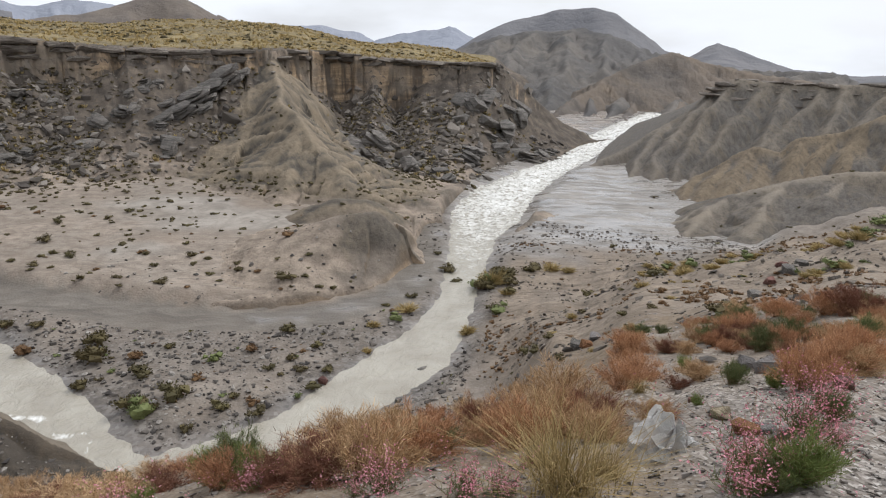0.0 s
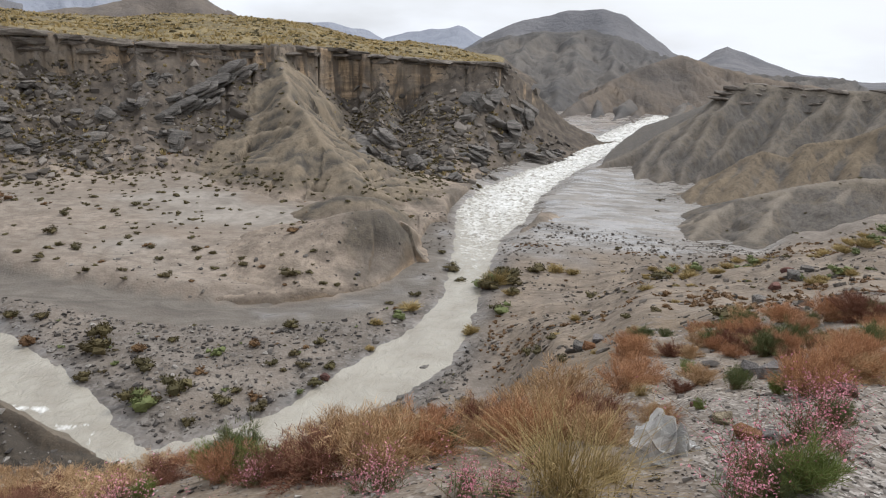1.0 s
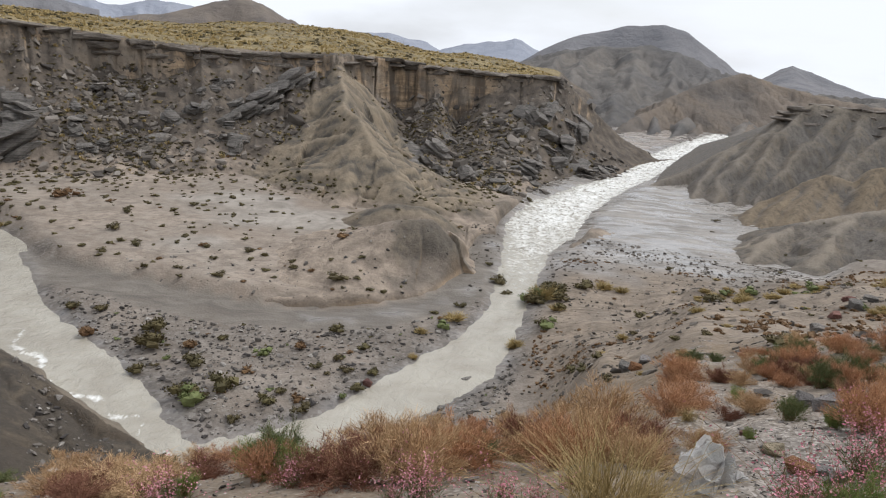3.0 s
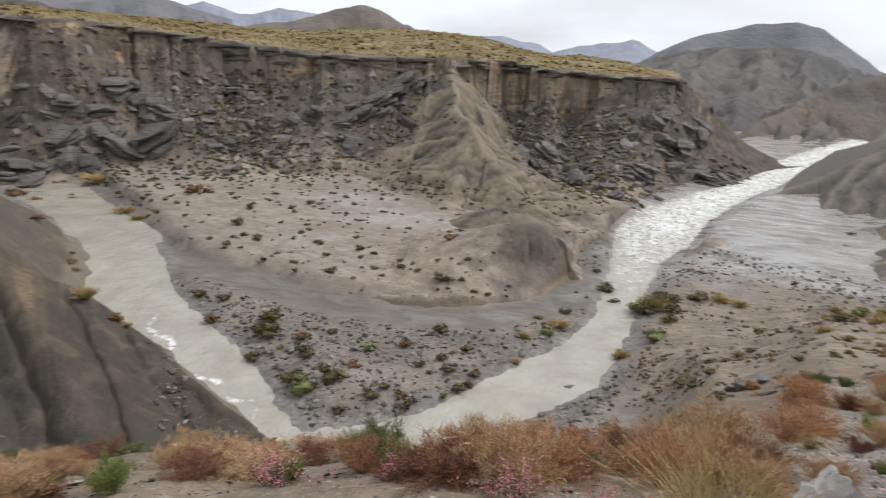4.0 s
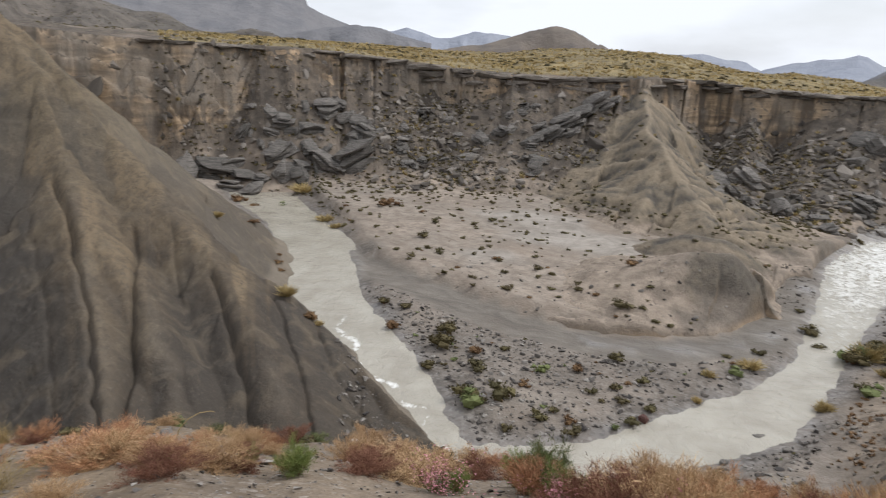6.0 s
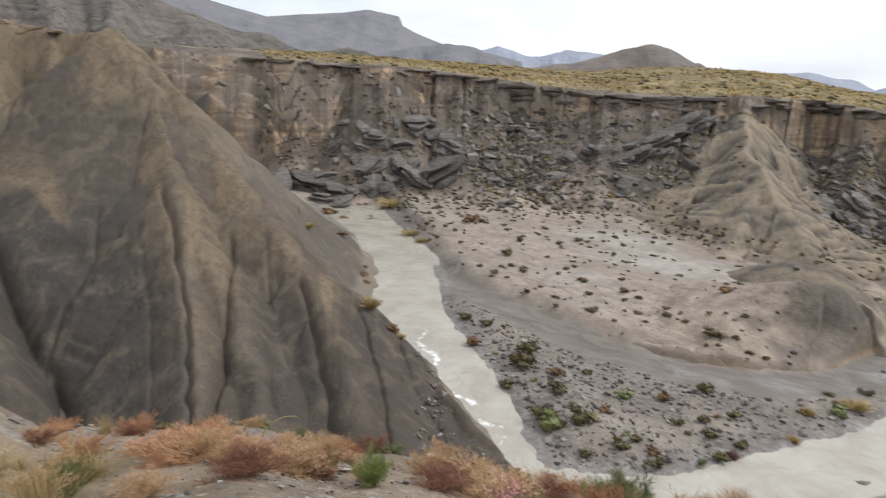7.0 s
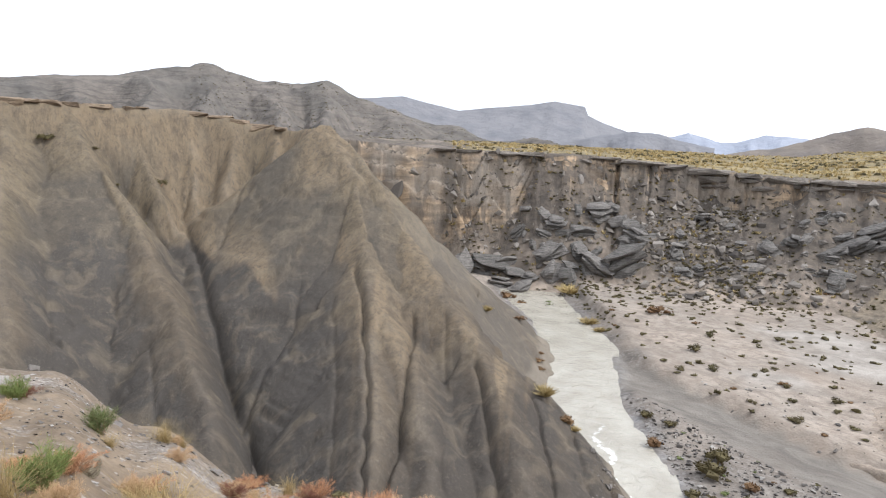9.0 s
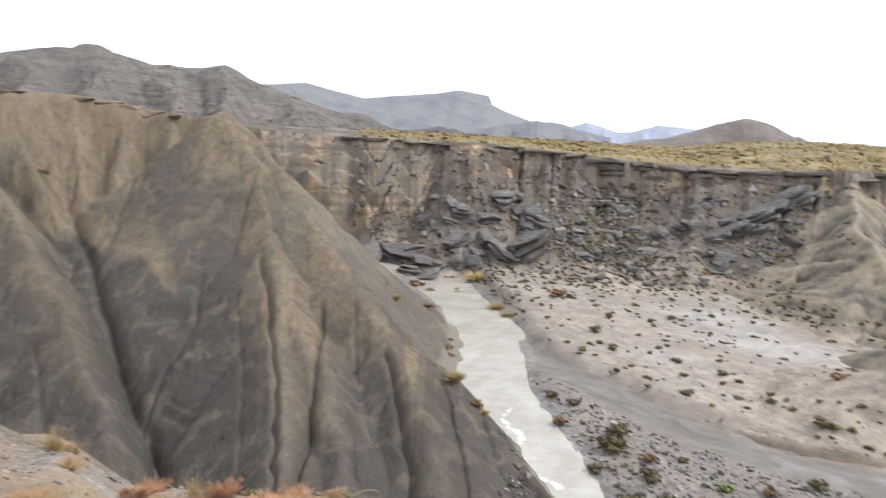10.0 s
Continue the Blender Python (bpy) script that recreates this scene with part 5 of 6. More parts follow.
for az, r, w in TILTED:      # a broken bed that leans down the slope
    x, y = polar(az, r)
    s = w * 0.52
    ob = new("rock_slab", rng.choice(SLAB_MESHES))
    ob.matrix_basis = Matrix.Translation((x, y, float(land(x, y)[0]) + 0.35)) @ pose(0, 0, 0, 24, -30 + rng.uniform(-6, 6), az - 8 + rng.uniform(-9, 9)) @ Matrix.Diagonal((s, s * 0.8, s * 0.9, 1))
    tagged(ob, "long grey sandstone slab tilted against the ridge", "rock", "tilted slabs")

_r = random.Random(21)
STONES = [triangles(*hull(_r, 10, 1, _r.uniform(0.6, 0.95), _r.uniform(0.4, 0.7))) for _ in range(8)]
PEBBLES = [triangles(*hull(_r, 6, 1, _r.uniform(0.6, 0.95), _r.uniform(0.45, 0.7))) for _ in range(8)]


def island_rock(name, a, b, c, d):
    m = Mat(name, 0.9, 0.2)
    col = m.ramp(m.island(), (0.0, c), (0.35, a), (0.75, b), (1.0, d))
    m.color(m.mix(m.ramp(m.noise(8, 5, 0.7), (0.4, 0), (0.7, 0.5)), col, c))
    m.bump(m.noise(14, 5, 0.7), 0.4, 0.05)
    return m.m


M_SCREE = island_rock("scree_stone", srgb(104, 97, 89), srgb(126, 118, 109), srgb(70, 65, 61), srgb(150, 142, 133))
M_BAR = island_rock("river_stone", srgb(92, 87, 82), srgb(124, 117, 110), srgb(66, 62, 60), srgb(168, 162, 154))
M_PEBBLE = island_rock("pebble", srgb(112, 106, 100), srgb(148, 141, 134), srgb(78, 73, 69), srgb(180, 174, 166))


def stones(name, seed, n, sector, size, keep, mat, label, temps, sink=0.2):
    x, y, q = spread(seed, n, *sector, keep)
    z = land(x, y)
    s = size[0] * (size[1] / size[0]) ** (q.uniform(0, 1, len(x)) ** 2.2)
    dims = np.stack([s, s, s * q.uniform(0.6, 1.0, len(x))], -1) * 0.5
    ob = scatter(name, temps, np.stack([x, y, z + dims[:, 2] * (0.5 - sink)], -1), q.uniform(0, 6.3, len(x)), dims, mat, tilt_at(x, y, 0.4))
    return tagged(ob, label, "stones", kind="stuff")


def on_scree(x, y, az, r):
    rim, top, wall, foot = mesa_plan(az)
    t = (r - foot) / (rim - foot)
    _, spur = mesa_height(x, y)
    return ((t > -0.2) & (t < np.where(az < -4.2, 1.6, 0.97))) * np.where(spur & (t < 0.9), 0.06, 1.0) * (0.25 + 0.75 * step(-0.2, 0.5, fbm(x * 0.1, y * 0.1, 301, 3))) * np.where(t < 0.1, 0.4, 1)


stones("scree_boulders", 36, 1500, (-13, 60, 97, 160), (1.2, 4.2), lambda x, y, az, r: on_scree(x, y, az, r) * step(-0.1, 0.5, fbm(x * 0.09, y * 0.09, 305, 3)), M_SCREE, "dark grey boulders heaped under the cliff", STONES)
stones("scree_stones", 31, 14000, (-13, 54, 95, 140), (0.35, 2.0), on_scree, M_SCREE, "dark grey broken stones strewn over the scree", STONES)
stones("bar_stones", 32, 8500, (-3, 40, 29, 62), (0.12, 0.55), lambda x, y, az, r: (from_river(x, y) > 0.4) * step(3.5, -3, y - 45.5) * (from_line(x, y, TRACK) > 2.2) * 0.9 + 0.06 * (from_river(x, y) > 0.4) * (from_line(x, y, TRACK) > 2.2), M_BAR, "grey river stones on the gravel bar", STONES)
stones("bank_stones", 33, 9000, (-38, 2, 18, 75), (0.08, 0.55), lambda x, y, az, r: (from_river(x, y) > 0.3) * (0.25 + 0.75 * step(-0.1, 0.4, fbm(x * 0.15, y * 0.15, 302, 3))), M_SCREE, "dark and grey stones on the bank slope", STONES)
stones("pebbles", 34, 60000, (-40, 96, 2.0, 11), (0.018, 0.07), lambda x, y, az, r: (0.3 + 0.7 * step(-0.3, 0.4, fbm(x * 0.5, y * 0.5, 303, 3))) * np.clip(3.6 / r, 0, 1) ** 1.5 * np.where(az < -8, 1.0, 0.6), M_PEBBLE, "grey and pale pebbles on the hillside", PEBBLES)
stones("hillside_stones", 35, 2600, (-40, 96, 4, 26), (0.05, 0.3), lambda x, y, az, r: 0.3 + 0.4 * step(0, 0.5, fbm(x * 0.4, y * 0.4, 304, 3)), M_PEBBLE, "scattered grey stones on the hillside", STONES)

# ---- plants ----
M_TWIG = leaf_material("dry_twig", srgb(120, 90, 68), srgb(150, 116, 88), srgb(104, 76, 58))
M_RUSSET = leaf_material("russet_foliage", srgb(154, 112, 82), srgb(204, 160, 120), srgb(136, 90, 68))
M_TAN = leaf_material("tan_foliage", srgb(160, 130, 96), srgb(206, 176, 136), srgb(140, 108, 78))
M_MAROON = leaf_material("maroon_foliage", srgb(108, 72, 58), srgb(146, 106, 84), srgb(92, 58, 50))
M_BROWN_SHRUB = leaf_material("brown_shrub_foliage", srgb(98, 76, 54), srgb(128, 102, 72), srgb(84, 62, 46))
M_GREEN = leaf_material("grey_green_foliage", srgb(84, 92, 58), srgb(122, 128, 82), srgb(68, 74, 50))
M_DARK = leaf_material("dark_shrub_foliage", srgb(68, 64, 44), srgb(102, 94, 64), srgb(80, 66, 48))
M_OCHRE = leaf_material("ochre_grass", srgb(158, 138, 94), srgb(192, 172, 124), srgb(130, 116, 78))
M_STRAW = leaf_material("straw_blade", srgb(122, 104, 66), srgb(182, 158, 112), srgb(104, 92, 54))
M_PINK = leaf_material("pink_blossom", srgb(190, 120, 132), srgb(216, 160, 168), srgb(174, 100, 112))
M_LIME = leaf_material("bright_green_foliage", srgb(104, 116, 62), srgb(136, 146, 84), srgb(88, 98, 54))


class Strands:
    """Collects thin tapered strands and small leaves as plain triangles."""

    def __init__(self, seed):
        self.v, self.f, self.r = [], [], random.Random(seed)

    def strand(self, pts, w0, w1=0.0):
        """A three-sided tapered stem along pts."""
        o, n = len(self.v), len(pts)
        for k, p in enumerate(pts):
            w = w0 + (w1 - w0) * k / (n - 1)
            d = (pts[min(k + 1, n - 1)] - pts[max(k - 1, 0)]).normalized()
            a = d.orthogonal().normalized()
            b = d.cross(a)
            for j in range(3):
                t = j * 2.0944
                self.v.append(p + (a * math.cos(t) + b * math.sin(t)) * w)
        for k in range(n - 1):
            for j in range(3):
                a0, a1 = o + 3 * k + j, o + 3 * k + (j + 1) % 3
                self.f.append((a0, a1, a1 + 3, a0 + 3))

    def blade(self, p, d, length, w, bend=0.3):
        """A narrow bent blade of two faces."""
        side = d.cross(Vector((self.r.gauss(0, 1), self.r.gauss(0, 1), self.r.gauss(0, 0.4)))).normalized() * w
        mid = p + d * length * 0.55
        tip = p + d * length + Vector((d.x, d.y, -abs(bend))) * length * bend
        o = len(self.v)
        self.v += [p - side * 0.6, p + side * 0.6, mid + side, mid - side, tip]
        self.f += [(o, o + 1, o + 2, o + 3), (o + 3, o + 2, o + 4)]

    def needle(self, p, d, length, w):
        """A single fine twig."""
        side = d.cross(Vector((self.r.gauss(0, 1), self.r.gauss(0, 1), self.r.gauss(0, 0.6)))).normalized() * w
        o = len(self.v)
        self.v += [p - side, p + side, p + d * length]
        self.f.append((o, o + 1, o + 2))

    def leaf(self, p, s):
        a = Vector((self.r.gauss(0, 1), self.r.gauss(0, 1), self.r.gauss(0, 0.7))).normalized()
        b = a.orthogonal().normalized()
        b = (b * math.cos(s * 999) + a.cross(b) * math.sin(s * 999)) * 0.6
        o = len(self.v)
        self.v += [p - a * s, p + b * s, p + a * s, p - b * s]
        self.f += [(o, o + 1, o + 2), (o, o + 2, o + 3)]

    def mesh(self, name, mat):
        return mesh_of(name, self.v, self.f, mat)


def arc(r, base, lean, az, h, n=4, sag=0.15):
    pts = []
    for k in range(n + 1):
        t = k / n
        out = math.tan(lean) * h * t * (1 + sag * t)
        pts.append(base + Vector((math.cos(az) * out + r.gauss(0, 0.012) * h, math.sin(az) * out + r.gauss(0, 0.012) * h, h * t * (1 - 0.25 * sag * t))))
    return pts


def twig_bush(name, seed, m_foliage, stems, twigs, spread_deg=38, blade=(0.05, 0.13), wide=0.0026):
    """A rounded bush 1 m wide and about 0.6 m high: woody stems from one root and a haze of fine twigs."""
    st, fo = Strands(seed), Strands(seed + 1)
    r = random.Random(seed)
    tips = []
    for _ in range(stems):
        lean = radians(spread_deg) * math.sqrt(r.random()) * 1.35
        az = r.uniform(0, 6.28)
        reach = r.uniform(0.38, 0.6) * (1 - 0.12 * math.cos(3 * az + seed))
        base = Vector((r.gauss(0, 0.06), r.gauss(0, 0.06), -0.04))
        tip = base + Vector((math.cos(az) * math.sin(lean), math.sin(az) * math.sin(lean), math.cos(lean))) * reach
        pts = [base.lerp(tip, k / 4) + Vector((r.gauss(0, 0.014), r.gauss(0, 0.014), 0.05 * math.sin(k * 0.785))) for k in range(5)]
        st.strand(pts, 0.005, 0.0015)
        tips.append(pts)
    for _ in range(twigs):
        pts = r.choice(tips)
        t = 4 * r.random() ** 0.6
        k = min(int(t), 3)
        p = pts[k].lerp(pts[k + 1], t - k)
        d = (pts[-1] - pts[0]).normalized() * 0.8 + Vector((r.gauss(0, 0.55), r.gauss(0, 0.55), r.gauss(0.3, 0.45)))
        fo.needle(p + Vector((r.gauss(0, 0.028), r.gauss(0, 0.028), r.gauss(0, 0.02))), d.normalized(), r.uniform(*blade), wide * r.uniform(0.7, 1.6))
    root = new(name)
    part("branchwork", st.mesh("branchwork", M_TWIG), root)
    part("foliage", fo.mesh("foliage", m_foliage), root)
    return root


def grass_clump(name, seed, mat, blades, h=(0.4, 0.85), heads=0):
    """Arching blades from one root; some carry pale seed heads."""
    bl, hd = Strands(seed), Strands(seed + 1)
    r = random.Random(seed)
    for k in range(blades):
        lean, az = abs(r.gauss(0, 1)) * radians(30), r.uniform(0, 6.28)
        hh = r.uniform(*h)
        base = Vector((r.gauss(0, 0.12), r.gauss(0, 0.12), -0.02))
        pts = arc(r, base, min(lean, 1.0), az, hh * math.cos(lean), 3, 0.5)
        side = Vector((-math.sin(az), math.cos(az), 0)) * 0.0045
        o = len(bl.v)
        for i, p in enumerate(pts):
            w = 1 - 0.8 * i / (len(pts) - 1)
            bl.v += [p - side * w, p + side * w]
        for i in range(len(pts) - 1):
            bl.f.append((o + 2 * i, o + 2 * i + 1, o + 2 * i + 3, o + 2 * i + 2))
        if k < heads:
            for j in range(7):
                hd.leaf(pts[-1] + Vector((r.gauss(0, 0.005), r.gauss(0, 0.005), -0.014 * j)), 0.009)
    root = new(name)
    part("foliage", bl.mesh("foliage", mat), root)
    if heads:
        tagged(part("seed_spray", hd.mesh("seed_spray", M_STRAW), root), kind="stuff")
    return root


def flower_bush(name, seed, stems=44, blooms=640, green=380):
    """A loose bush 1 m wide of thin stalks with clouds of small pink blossom over green leaves."""
    st, bl, gr = Strands(seed), Strands(seed + 1), Strands(seed + 2)
    r = random.Random(seed)
    all_pts = []
    for _ in range(stems):
        pts = arc(r, Vector((r.gauss(0, 0.08), r.gauss(0, 0.08), -0.03)), min(abs(r.gauss(0, 1)) * 0.5, 1.1), r.uniform(0, 6.28), r.uniform(0.28, 0.62))
        st.strand(pts, 0.003, 0.0012)
        all_pts.append(pts)
    for _ in range(blooms):
        pts = r.choice(all_pts)
        t = r.uniform(0.45, 1.05) * (len(pts) - 1)
        k = min(int(t), len(pts) - 2)
        p = pts[k].lerp(pts[k + 1], t - k)
        bl.leaf(p + Vector((r.gauss(0, 0.03), r.gauss(0, 0.03), r.gauss(0, 0.03))), r.uniform(0.008, 0.016))
    for _ in range(green):
        pts = r.choice(all_pts)
        gr.blade(pts[0].lerp(pts[-1], r.uniform(0.0, 0.5)), Vector((r.gauss(0, 0.6), r.gauss(0, 0.6), 1)).normalized(), r.uniform(0.06, 0.16), 0.003)
    root = new(name)
    part("branchwork", st.mesh("branchwork", M_TWIG), root)
    part("blossom", bl.mesh("blossom", M_PINK), root)
    part("foliage", gr.mesh("foliage", M_GREEN), root)
    return root


def dome_shrub(name, seed, mat, leaves=250, tall=0.55):
    """A low desert shrub 1 m wide: several leafy cushions of uneven size round a dense core."""
    r, fo, st = random.Random(seed), Strands(seed), Strands(seed + 1)
    lobes = [(Vector((r.gauss(0, 0.2), r.gauss(0, 0.2), tall * r.uniform(0.2, 0.5))), r.uniform(0.18, 0.32)) for _ in range(6)]
    for c, s in lobes:
        st.strand([Vector((0, 0, -0.08)), c * 0.5, c], 0.02, 0.006)
        vs, fs = hull(r, 12, s * 0.72, s * 0.72, s * 0.62 * tall * 1.3)
        o = len(fo.v)
        fo.v += [v + c for v in vs]
        fo.f += [tuple(i + o for i in f) for f in fs]
    for _ in range(leaves):
        c, s = r.choice(lobes)
        d = Vector((r.gauss(0, 1), r.gauss(0, 1), r.gauss(0.25, 0.8))).normalized()
        p = c + Vector((d.x * s, d.y * s, d.z * s * tall * 1.3)) * r.uniform(0.55, 1.0)
        p.z = max(p.z, 0.0)
        fo.blade(p, (d + Vector((0, 0, 0.5))).normalized(), r.uniform(0.04, 0.09), r.uniform(0.014, 0.03), 0.1)
    root = new(name)
    part("branchwork", st.mesh("branchwork", M_TWIG), root)
    part("foliage", fo.mesh("foliage", mat), root)
    return root


def tussock(name, seed, mat, blades=330):
    """A round grass tussock 1 m wide of stiff blades that lean outwards."""
    r, fo = random.Random(seed), Strands(seed)
    for _ in range(blades):
        az, lean = r.uniform(0, 6.28), radians(62) * math.sqrt(r.random())
        base = Vector((math.cos(az), math.sin(az), 0)) * r.uniform(0, 0.16) + Vector((r.gauss(0, 0.05), r.gauss(0, 0.05), -0.03))
        d = Vector((math.cos(az) * math.sin(lean), math.sin(az) * math.sin(lean), math.cos(lean)))
        fo.blade(base, d, r.uniform(0.3, 0.56), r.uniform(0.008, 0.018), 0.18)
    root = new(name)
    part("foliage", fo.mesh("foliage", mat), root)
    return root


def plant(kinds, rows, seed, label, category, group, squash=(0.85, 1.15), grow=1.0):
    """Set copies of the given plants at (bearing, distance, width)."""
    rng = random.Random(seed)
    for az, r, w in rows:
        x, y = polar(az, r)
        src = rng.choice(kinds)
        ob = copy_thing(src, Matrix.Translation((x, y, float(land(x, y)[0]) - 0.01)) @ pose(0, 0, 0, rng.uniform(-6, 6), rng.uniform(-6, 6), rng.uniform(0, 360)))
        s = w * grow
        ob.scale = (s * rng.uniform(0.9, 1.1), s * rng.uniform(0.9, 1.1), s * rng.uniform(*squash))
        tagged(ob, label, category, group)


def clear(kinds):
    """The patterns themselves are not part of the place."""
    for src in kinds:
        for o in (*src.children_recursive, src):
            bpy.data.objects.remove(o)


russet = [twig_bush("dry_shrub", 400 + 10 * k, mt, 60, 5200, 46, (0.05, 0.13), 0.0024) for k, mt in enumerate((M_RUSSET, M_RUSSET, M_TAN, M_MAROON, M_TAN))]
green = [twig_bush("green_shrub", 450 + 10 * k, M_GREEN, 44, 3600, 36, (0.06, 0.15), 0.0028) for k in range(2)]
lime = [twig_bush("green_shrub", 480, M_LIME, 44, 3400, 36, (0.07, 0.17), 0.003)]
straw = [grass_clump("grass_clump", 500 + 10 * k, M_STRAW, 420, (0.35, 1.15), 80) for k in range(2)]
pink = [flower_bush("flowering_bush", 520 + 10 * k) for k in range(3)]
dark = [dome_shrub("desert_shrub", 540 + 10 * k, M_DARK) for k in range(4)]
brown = [dome_shrub("desert_shrub", 590 + 10 * k, M_BROWN_SHRUB, 190, 0.6) for k in range(2)]
olive = [dome_shrub("desert_shrub", 620 + 10 * k, M_GREEN, 190, 0.6) for k in range(2)]
ochre = [tussock("grass_tussock", 650 + 10 * k, M_OCHRE) for k in range(3)]
PATCH = random.Random(99)


RUSSET = [
    (12.1, 4.1, 0.83), (6.5, 4.1, 0.87), (1.7, 4.5, 0.80), (9.3, 5.2, 0.81), (20.8, 4.6, 0.63), (16.5, 4.3, 0.55), (-3.3, 8.1, 0.74), (-11.8, 6.1, 1.15),
    (-15.0, 5.7, 0.85), (-17.7, 7.6, 0.81), (-27.3, 12.9, 1.01), (-32.3, 6.9, 0.84), (-33.9, 7.8, 0.80), (-32.5, 15.5, 1.12), (-34.5, 15.3, 1.24), (-23.5, 12.3, 0.68),
    (-21.3, 11.2, 0.63), (-25.5, 11.6, 0.65), (4.2, 7.6, 0.93), (-20.0, 4.7, 0.28), (-29.3, 15.9, 1.01), (-27.2, 11.7, 0.65),
]
RUSSET_LEFT = [
    (51.8, 5.0, 0.78), (32.9, 4.8, 0.87), (37.4, 4.7, 0.60), (60.9, 5.0, 0.76), (56.8, 4.6, 0.62), (46.4, 6.0, 0.44), (7.3, 5.1, 0.90), (13.6, 4.5, 0.71),
    (84.8, 5.0, 0.47), (79.6, 5.4, 0.41), (72.4, 6.7, 0.45), (87.5, 8.0, 0.36), (65.0, 4.1, 0.47), (56.2, 4.3, 0.67), (72.1, 7.1, 0.48), (80.2, 5.3, 0.46),
    (76.7, 6.9, 0.39), (88.0, 5.1, 0.29),
]
GREEN = [
    (-1.2, 4.7, 0.39), (-22.8, 9.2, 0.31), (-26.9, 7.5, 0.34), (-30.1, 6.9, 0.29), (9.8, 7.4, 0.34), (-6.1, 8.2, 0.33), (19.1, 6.7, 0.63), (-24.3, 6.0, 0.17),
    (-30.5, 11.3, 0.73), (-35.5, 10.9, 0.70), (48.4, 5.2, 0.27), (44.4, 4.5, 0.38), (18.2, 6.5, 0.41), (82.5, 7.3, 0.44), (86.8, 4.6, 0.48), (88.0, 7.8, 0.35),
    (82.9, 3.5, 0.16), (71.0, 4.5, 0.38), (71.1, 4.4, 0.36), (22.1, 6.6, 0.42),
]
STRAW = [
    (-13.5, 2.9, 0.71), (-10.5, 3.4, 0.42), (-17.1, 3.3, 0.41), (-19.2, 7.1, 0.27),
]
PINK = [
    (4.8, 3.3, 0.36), (7.7, 3.4, 0.22), (-3.3, 2.9, 0.31), (-7.4, 2.9, 0.25), (-29.4, 3.8, 0.42), (-33.0, 4.8, 0.51), (-29.3, 3.3, 0.41), (-34.1, 5.7, 0.49),
    (-32.1, 3.7, 0.45), (-35.1, 4.5, 0.26), (18.2, 4.2, 0.27), (29.5, 4.4, 0.43),
]
VALLEY = [
    (30.1, 43.6, 1.80), (29.3, 45.8, 1.71), (33.5, 50.0, 1.01), (35.6, 51.4, 1.04), (34.8, 46.8, 1.22), (31.3, 40.4, 1.08), (27.9, 36.3, 1.56), (27.3, 35.2, 1.38),
    (24.1, 36.3, 1.55), (26.7, 42.4, 1.04), (24.0, 43.2, 0.81), (26.8, 40.0, 1.37), (22.0, 38.1, 0.73), (20.6, 40.2, 0.92), (17.1, 41.0, 0.93), (15.5, 38.4, 0.66),
    (13.8, 39.5, 0.75), (20.4, 34.3, 0.88), (26.0, 35.3, 0.76), (17.4, 34.3, 0.74), (16.7, 33.4, 1.00), (23.5, 32.9, 0.72), (12.9, 38.0, 0.81), (11.3, 41.2, 0.78),
    (14.0, 43.8, 1.07), (11.9, 35.9, 0.91),
]
VALLEY_MORE = [
    (10.2, 37.8, 0.88), (13.4, 34.8, 0.62), (19.1, 35.0, 0.69), (6.0, 44.0, 0.91), (2.9, 47.0, 1.48), (3.7, 45.2, 1.01), (2.2, 50.0, 0.83), (4.9, 48.0, 0.62),
    (6.6, 40.4, 0.62), (0.2, 62.0, 0.78), (-3.0, 43.8, 1.07), (-5.6, 46.8, 1.30), (-3.8, 53.0, 1.45), (-4.5, 54.2, 1.78), (-5.6, 55.8, 2.23), (-6.5, 53.6, 1.46),
    (-1.0, 57.8, 1.57), (-6.8, 51.0, 1.21), (-1.6, 55.0, 1.20),
]
TERRACE = [
    (13.5, 59.0, 1.59), (11.8, 54.8, 0.79), (17.9, 56.4, 0.81), (17.9, 55.0, 1.10), (16.2, 53.8, 0.88), (20.3, 55.6, 0.91), (13.9, 51.6, 2.08), (24.3, 54.2, 1.38),
    (24.5, 58.6, 0.84), (25.5, 62.4, 1.00), (22.0, 64.0, 0.80), (21.6, 60.4, 1.19), (30.6, 64.0, 1.26), (27.5, 63.8, 0.80), (32.1, 69.6, 1.60), (31.1, 75.4, 1.33),
    (27.6, 75.6, 1.07), (26.1, 78.0, 1.23), (22.2, 52.6, 0.67), (27.7, 56.6, 0.82), (6.0, 63.8, 0.56), (14.6, 55.0, 0.70), (19.6, 53.6, 0.59), (33.1, 63.0, 1.02),
    (34.6, 65.2, 0.93), (29.0, 59.4, 0.75),
]
RIVERSIDE = [
    (48.1, 94.2, 2.14), (46.8, 91.4, 1.76), (44.3, 92.0, 2.10), (44.0, 89.2, 1.41), (40.9, 81.6, 2.01), (40.0, 78.0, 1.24), (47.1, 69.0, 1.09), (44.5, 42.4, 1.47),
    (42.4, 40.8, 0.98), (41.7, 40.6, 0.75), (45.0, 61.2, 0.77), (44.8, 60.0, 0.65), (45.0, 63.2, 0.68), (50.0, 60.2, 1.05), (42.7, 98.6, 3.44), (35.6, 84.4, 2.22),
]
